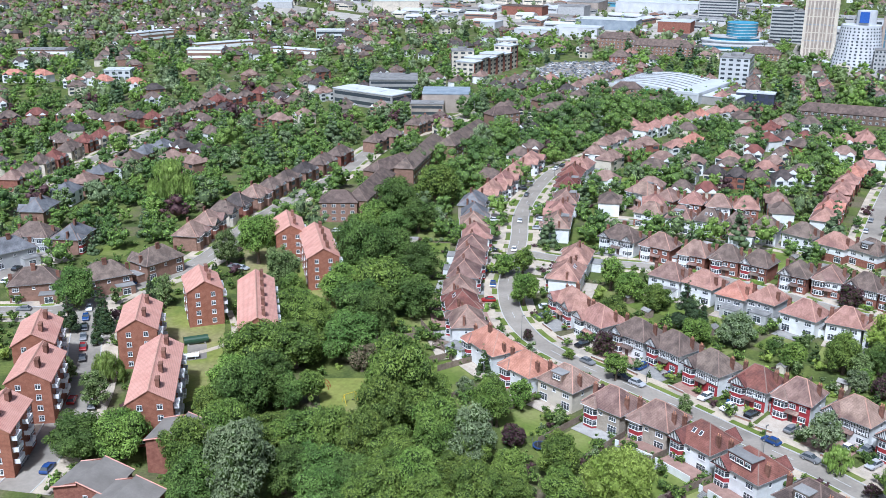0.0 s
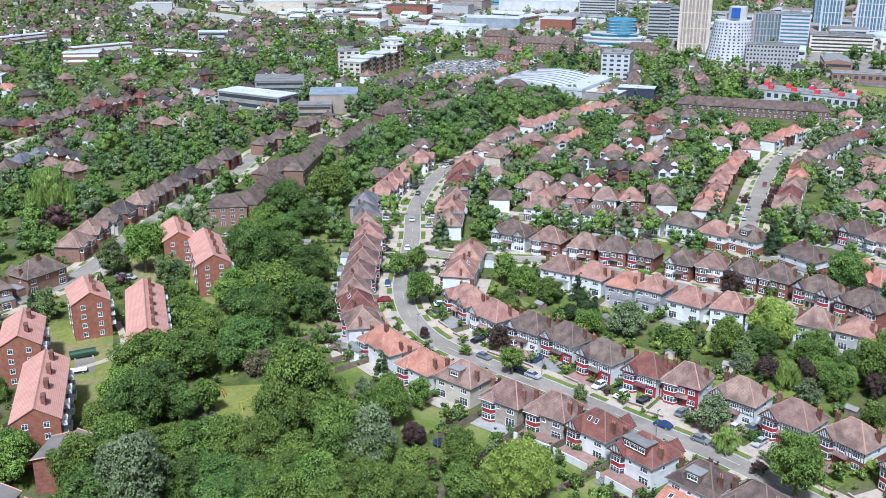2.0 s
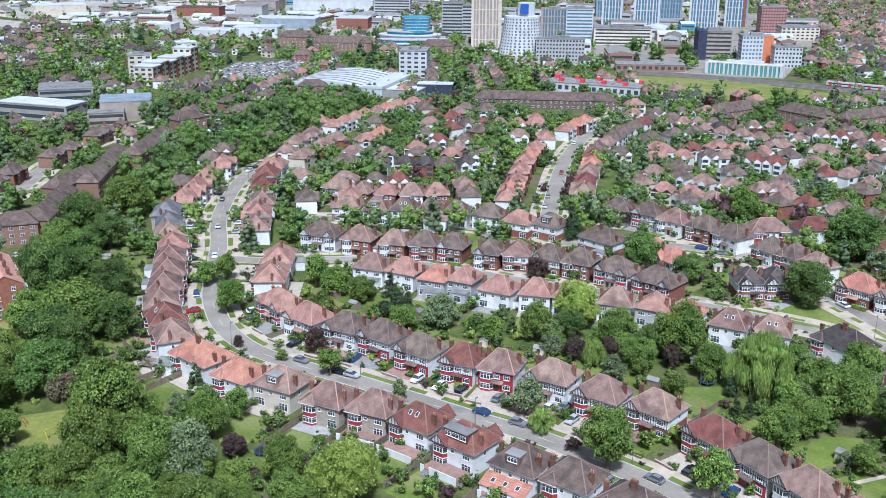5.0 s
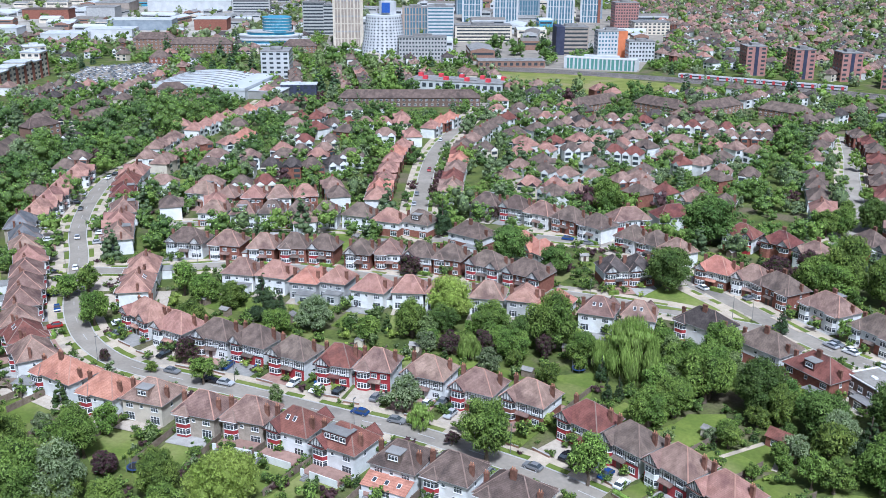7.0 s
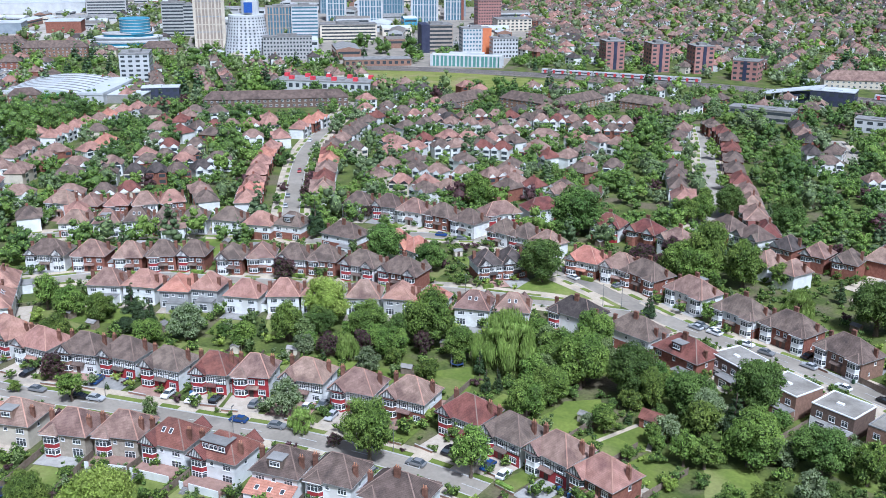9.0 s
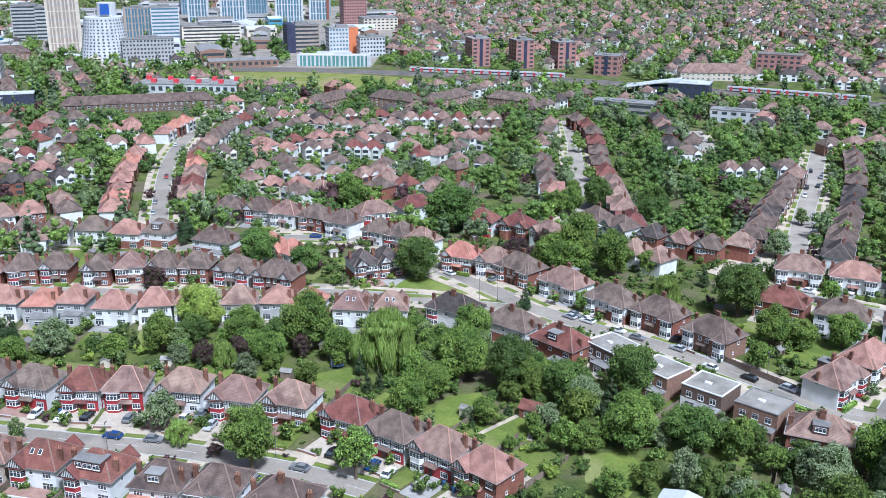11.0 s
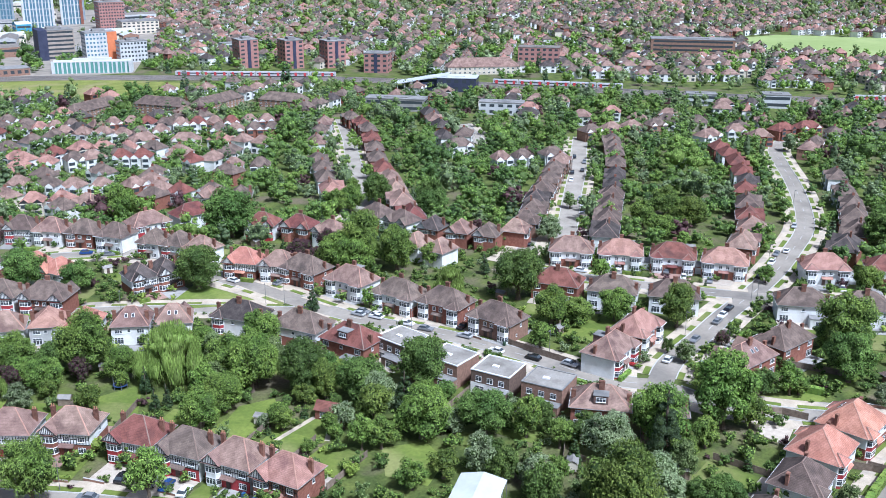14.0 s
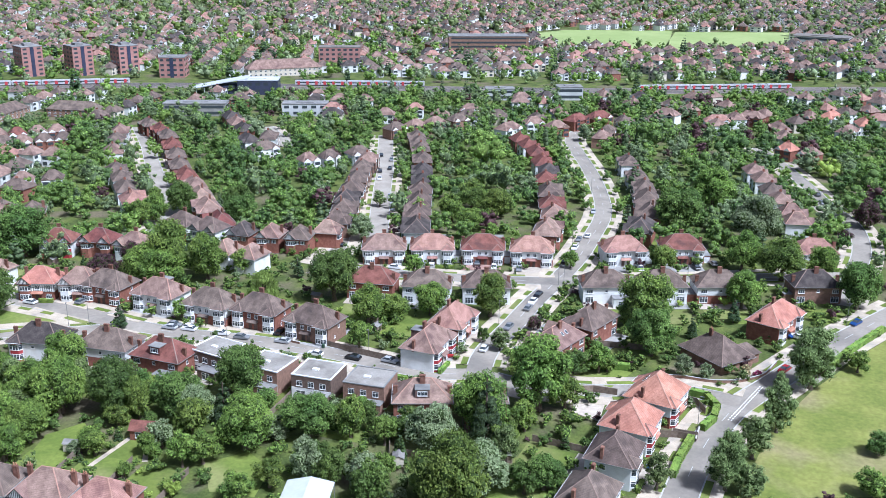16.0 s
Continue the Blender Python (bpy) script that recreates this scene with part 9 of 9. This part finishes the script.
MESH_BLUE = surface("trampoline_blue", (0.02, 0.045, 0.12), (0.03, 0.06, 0.15), 2, 0.6)
for x, y in TRAMPOLINES:
    o = root("trampoline", "round blue garden trampoline with net poles", "trampoline", "trampolines", m=pose(x, y, 0.05))
    rg = [(math.cos(k * math.tau / 16), math.sin(k * math.tau / 16)) for k in range(16)]
    part("pad", cached("pad", lambda: Build().prism([(c * 1.8, s * 1.8) for c, s in rg], 0.75, 0.9).mesh("pad", [MESH_BLUE])), o)
    part("mat", cached("mat", lambda: Build().prism([(c * 1.4, s * 1.4) for c, s in rg], 0.9, 0.915).mesh("mat", [TYRE])), o)
    for k in range(6):
        c, s = math.cos(k * 1.0472), math.sin(k * 1.0472)
        part("net_pole", cached("netpole", lambda: Build().box(-0.04, 0.04, -0.04, 0.04, 0, 2.6).mesh("net_pole", [LAMP_GREY])), o, m=pose(c * 1.78, s * 1.78, 0))

(sx, sy), (ex, ey) = SUMMER_HOUSE
yaw = math.degrees(math.atan2(ey - sy, ex - sx))
o = root("summer_house", "small red brick garden house with red tiled roof", "garden house", m=pose((sx + ex) / 2, (sy + ey) / 2, 0, rz=yaw))
part("wall", Build().box(-3.2, 3.2, -1.8, 1.8, 0, 2.4, top=False).mesh("wall", [WALL["redbrick"]]), o)
part("roof", roof_mesh(6.4, 3.6, 2.4, [ROOF["red"]], 0.3, gable=True), o)
part("door", Build().box(-0.5, 0.5, -0.05, 0.02, 0, 2.0).mesh("door", [TRIM]), o, "white glazed door", m=pose(1.2, -1.84, 0))
part("window", cached(("win", 1.5, 1.4, 2, True), lambda: window_mesh(1.5, 1.4, 2, True)), o, m=pose(-1.2, -1.84, 1.4))
b = Build()
for (x0, y0), (x1, y1) in zip(GARDEN_LAWN[:3], GARDEN_LAWN[1:3] + GARDEN_LAWN[3:4]):
    d = Vector((x1 - x0, y1 - y0)).normalized()
    s = Vector((d.y, -d.x)) * 0.6
    b.face([(x0 - s.x, y0 - s.y, 0.09), (x1 - s.x, y1 - s.y, 0.09), (x1 + s.x, y1 + s.y, 0.09), (x0 + s.x, y0 + s.y, 0.09)])
tagged(new("garden_path", b.mesh("garden_path", [PAVING])), "pale slab path edging a lawn", "path", kind="structure")

# white sheeted scaffold roof over a house
tx, ty = TENT
o = root("scaffold_roof", "white sheeted temporary roof on scaffold poles", "scaffold roof", m=pose(tx, ty, 0, rz=20))
part("sheet", Build().face([(-5.5, -4.5, 8.2), (5.5, -4.5, 8.2), (5.5, 0, 9.2), (-5.5, 0, 9.2)]).face([(-5.5, 4.5, 8.2), (5.5, 4.5, 8.2), (5.5, 0, 9.2), (-5.5, 0, 9.2)]).mesh("sheet", [WHITE_METAL]), o)
for px in (-5.4, -1.8, 1.8, 5.4):
    for py in (-4.4, 4.4):
        part("scaffold_pole", cached("scpole", lambda: Build().box(-0.05, 0.05, -0.05, 0.05, 0, 8.3).mesh("scaffold_pole", [STEEL])), o, m=pose(px, py, 0))
part("wall", Build().box(-4.6, 4.6, -3.6, 3.6, 0, 6.2).mesh("wall", [WALL["white"]]), o)

# low works and offices without number beyond the supermarket and in the town
b = Build()
r = random.Random(15)
mats = [PALE, WALL["grey"], WALL["cream"], WALL["brick"], BLUESHEET, WHITE_METAL, FELT, ZINC, GLASS]
for poly, n, hmax in ((WORKS, 80, 6.5), (TOWN_GROUND, 40, 10)):
    xs, ys = [q[0] for q in poly], [q[1] for q in poly]
    put = []
    for _ in range(n * 8):
        x, y = r.uniform(min(xs), max(xs)), r.uniform(min(ys), max(ys))
        w, d, h = r.uniform(14, 44), r.uniform(10, 24), r.uniform(4, hmax)
        if not inside(poly, x, y) or (np.hypot(HX[:, 0] - x, HX[:, 1] - y) < HX[:, 2] + w * 0.45).any() or any(math.hypot(x - q[0], y - q[1]) < (w + q[2]) * 0.52 for q in put):
            continue
        put.append((x, y, w))
        a = radians(r.choice([-22, -22, 68, -35, 55]))
        c, s = math.cos(a), math.sin(a)
        k = r.choice([0, 0, 1, 1, 2, 3, 3, 4] if len(put) % 3 == 0 else [0, 1, 2, 3])
        T = lambda q: (q[0] * c - q[1] * s + x, q[0] * s + q[1] * c + y, q[2])  # noqa: E731
        cs = [(-w / 2, -d / 2), (w / 2, -d / 2), (w / 2, d / 2), (-w / 2, d / 2)]
        for p0, p1 in zip(cs, cs[1:] + cs[:1]):
            b.face([T((*p0, 0)), T((*p1, 0)), T((*p1, h)), T((*p0, h))], k)
            g0, g1 = Vector(p0).lerp(Vector(p1), 0.06) * 1.004, Vector(p0).lerp(Vector(p1), 0.94) * 1.004
            b.face([T((*g0, h * 0.55)), T((*g1, h * 0.55)), T((*g1, h * 0.8)), T((*g0, h * 0.8))], 8)
        rk = r.choice([5, 5, 6, 7])
        b.face([T((-w / 2, -d / 2, h)), T((w / 2, -d / 2, h)), T((w / 2, 0, h + 2)), T((-w / 2, 0, h + 2))], rk).face([T((-w / 2, d / 2, h)), T((w / 2, d / 2, h)), T((w / 2, 0, h + 2)), T((-w / 2, 0, h + 2))], rk)
        for e in (-1, 1):
            b.face([T((e * w / 2, -d / 2, h)), T((e * w / 2, d / 2, h)), T((e * w / 2, 0, h + 2))], k)
        if len(put) >= n:
            break
tagged(new("works_buildings", b.mesh("works_buildings", mats)), "countless distant sheds and offices of the works", "buildings", kind="stuff")

# raised rear terraces of the nearest houses, with white walls and steps
for i in (4, 5, 6, 7):
    x, y = ROW_S[i]
    yaw, gap = row_pose(ROW_S, i, "l")
    o = root("rear_terrace", "raised paved terrace with white wall and garden steps", "terrace", "rear terraces", m=pose(x, y, 0, rz=yaw) @ pose(0, 4.6, 0))
    part("deck", cached("deck", lambda: Build().box(-4.6, 4.6, 0.0, 4.6, 0, 0.95).mesh("deck", [DRIVE[0]])), o)
    part("wall", cached("twall", lambda: Build().box(-4.7, 2.4, 4.6, 4.8, 0, 1.75).box(3.8, 4.7, 4.6, 4.8, 0, 1.75).mesh("wall", [WALL["white"]])), o, "white rendered parapet")
    for k in range(5):
        part("step", cached(("step", k), lambda: Build().box(2.5, 3.7, 4.8 + 0.32 * k, 5.12 + 0.32 * k, 0, 0.8 - 0.16 * k).mesh("step", [FELT])), o)


# low brick walls, give-way marks and paved yards of the corner plots
GARDEN_WALLS = [[(227.4, 41.7), (228.7, 37.7), (229.2, 31.5), (231.6, 25.6), (234.9, 22.1), (239.2, 19.4), (247.7, 17.6)], [(203.8, 29.0), (197.9, 28.7)]]
for line in GARDEN_WALLS:
    curve = smooth_line(line, 1.5)
    o = root("garden_wall", "low curved brown brick garden wall with pale coping", "wall", "corner walls", kind="structure")
    part("brickwork", strip(curve, -0.13, 0.13, 0, 0.85, 0).mesh("brickwork", [WALL["brick"]]), o)
    part("coping", strip(curve, -0.18, 0.18, 0.85, 0.93, 0).mesh("coping", [KERB]), o)
for p, q, off in (((211.0, 23.2), (232.8, 18.8), 0.0), ((211.0, 23.2), (232.8, 18.8), 0.7)):
    p, q = Vector(p), Vector(q)
    d = (q - p).normalized()
    side = Vector((-d.y, d.x)) * off
    b = Build()
    for i in range(int((q - p).length / 1.1)):
        a0, a1 = p + d * (i * 1.1) + side, p + d * (i * 1.1 + 0.7) + side
        n = Vector((-d.y, d.x)) * 0.14
        b.face([(*(a0 - n), 0.098), (*(a1 - n), 0.098), (*(a1 + n), 0.098), (*(a0 + n), 0.098)])
    tagged(new("give_way_line", b.mesh("give_way_line", [TRIM])), "white broken give-way line across a junction", "road marking", "road markings", "structure")
sheet("patio", [(207.1, 59), (206.3, 51.5), (198, 50.5), (199.7, 57.4)], 0.1, DRIVE[2], "pale stone patio behind an orange-roofed house", "patio")
sheet("paved_yard", [(203.8, 35.2), (204.6, 29.2), (200.0, 28.8), (200.2, 34.4)], 0.12, DRIVE[2], "pale block-paved drive inside a corner hedge", "drive")
sheet("paved_yard", [(-68.5, 241.3), (-63.6, 242.5), (-61.5, 233.3), (-66.0, 231.6)], 0.06, ASPHALT, "small grey parking yard on the estate lawn", "yard")
path = smooth_line([(-62.5, 266), (-58.5, 254), (-57.5, 244), (-62.6, 238), (-66, 236)], 2)
tagged(new("footpath", strip(path, -0.9, 0.9, 0, 0.075, 0).mesh("footpath", [PAVING])), "narrow slab footpath across the estate lawn", "path", kind="structure")

# flatbed lorry and green tank in the estate yard
o = root("flatbed_lorry", "small lorry with red cab and white flat bed", "lorry", m=pose(-66.6, 232.8, 0.08, rz=195))
part("cab", Build().prism([(1.6, -1.0), (3.1, -1.0), (3.1, 1.0), (1.6, 1.0)], 0.5, 1.5).prism([(1.6, -0.95), (2.8, -0.95), (2.8, 0.95), (1.6, 0.95)], 1.5, 2.4).mesh("cab", [CAR_PAINT[5]]), o, "red painted cab")
part("windscreen", Build().box(2.8, 2.86, -0.85, 0.85, 1.55, 2.25).mesh("windscreen", [GLASS]), o)
part("bed", Build().box(-3.2, 1.5, -1.05, 1.05, 0.75, 0.95, bottom=True).box(-3.2, -3.1, -1.05, 1.05, 0.95, 1.2).box(1.4, 1.5, -1.05, 1.05, 0.95, 1.7).mesh("bed", [TRIM]), o, "white flat load bed")
for wx in (-2.3, 2.3):
    for wy in (-0.9, 0.9):
        part("wheel", WHEEL, o, m=pose(wx, wy, 0.33))
o = root("storage_tank", "long dark green cylindrical tank on a paved yard", "tank", m=pose(-66.4, 242.6, 0.06, rz=22))
rg = [(1.1 * math.cos(k * math.tau / 14), 1.1 + 1.1 * math.sin(k * math.tau / 14)) for k in range(14)]
b = Build()
for (y0, z0), (y1, z1) in zip(rg, rg[1:] + rg[:1]):
    b.face([(-3.2, y0, z0), (3.2, y0, z0), (3.2, y1, z1), (-3.2, y1, z1)])
for x in (-3.2, 3.2):
    b.face([(x, y, z) for y, z in rg])
part("shell", b.mesh("shell", [BIN_PAINT[1]]), o)
for x in (-2.2, 2.2):
    part("cradle", Build().box(x - 0.2, x + 0.2, -0.9, 0.9, 0, 0.5).mesh("cradle", [KERB]), o)

# play frames in the clearing
YELLOW = glassy("yellow_paint", (0.7, 0.5, 0.03), 0.4)


def rod(b, p, q, r=0.06):
    p, q = Vector(p), Vector(q)
    d = (q - p).normalized()
    u = d.orthogonal().normalized() * r
    v = d.cross(u)
    ring = [u, v, -u, -v]
    for i in range(4):
        k = (i + 1) % 4
        b.face([p + ring[i], p + ring[k], q + ring[k], q + ring[i]])
    return b


o = root("swing_frame", "yellow metal swing frame on dry grass", "swing", m=pose(-22.1, 209.4, 0, rz=35))
for x in (-1.6, 1.6):
    for y in (-1.0, 1.0):
        part("leg", rod(Build(), (x, y, 0), (x, 0, 2.4)).mesh("leg", [YELLOW]), o)
part("crossbar", rod(Build(), (-1.6, 0, 2.4), (1.6, 0, 2.4)).mesh("crossbar", [YELLOW]), o)
for x in (-0.7, 0.7):
    sw = part("swing_seat", Build().box(x - 0.25, x + 0.25, -0.12, 0.12, 0.5, 0.55, bottom=True).mesh("swing_seat", [TYRE]), o)
    part("chain", rod(rod(Build(), (x - 0.22, 0, 0.55), (x - 0.22, 0, 2.4), 0.015), (x + 0.22, 0, 0.55), (x + 0.22, 0, 2.4), 0.015).mesh("chain", [STEEL]), sw)
o = root("climbing_frame", "red arched metal climbing frame on dry grass", "climbing frame", m=pose(-29.3, 217.0, 0, rz=-20))
for y in (-0.6, 0.6):
    b = Build()
    arch = [(1.7 * math.cos(k * math.pi / 8), y, 2.0 * math.sin(k * math.pi / 8)) for k in range(9)]
    for p, q in zip(arch, arch[1:]):
        rod(b, p, q)
    part("arch", b.mesh("arch", [CAR_PAINT[5]]), o)
for k in range(1, 8):
    x, z = 1.7 * math.cos(k * math.pi / 8), 2.0 * math.sin(k * math.pi / 8)
    part("rung", rod(Build(), (x, -0.6, z), (x, 0.6, z), 0.04).mesh("rung", [CAR_PAINT[5]]), o)

# timber deck and rendered outbuilding behind the corner house
o = root("garden_outbuilding", "white rendered outbuilding with grey flat roof", "outbuilding", m=pose(3.6, 236.0, 0, rz=-35))
part("wall", Build().box(-2.6, 2.6, -2.2, 2.2, 0, 2.9, top=False).mesh("wall", [WALL["white"]]), o)
part("roof", Build().box(-2.8, 2.8, -2.4, 2.4, 2.9, 3.1, bottom=True).mesh("roof", [FELT]), o)
part("window", cached(("win", 1.0, 1.0, 1, True), lambda: window_mesh(1.0, 1.0, 1, True)), o, m=pose(0, -2.25, 1.6))
o = root("timber_deck", "raised weathered timber deck with posts and rail", "deck", m=pose(0.4, 241.2, 0, rz=-30))
for i in range(12):
    part("board", cached("deckboard", lambda: Build().box(-3.0, 3.0, -0.17, 0.17, 0.85, 0.92, bottom=True).mesh("board", [FENCE])), o, m=pose(0, -2.1 + i * 0.37, 0))
for x in (-2.9, 0, 2.9):
    part("post", cached("deckpost", lambda: Build().box(-0.06, 0.06, -0.06, 0.06, 0, 1.85).mesh("post", [FENCE])), o, m=pose(x, -2.2, 0))
part("rail", Build().box(-2.95, 2.95, -2.25, -2.15, 1.8, 1.88, bottom=True).box(-2.95, 2.95, -2.24, -2.16, 1.3, 1.38, bottom=True).mesh("rail", [FENCE]), o)
sheet("patio", [(-4.7, 246.2), (-0.9, 244.4), (1.2, 234.2), (-1.6, 233.2)], 0.08, DRIVE[2], "pale paved patio beside a timber deck", "patio")
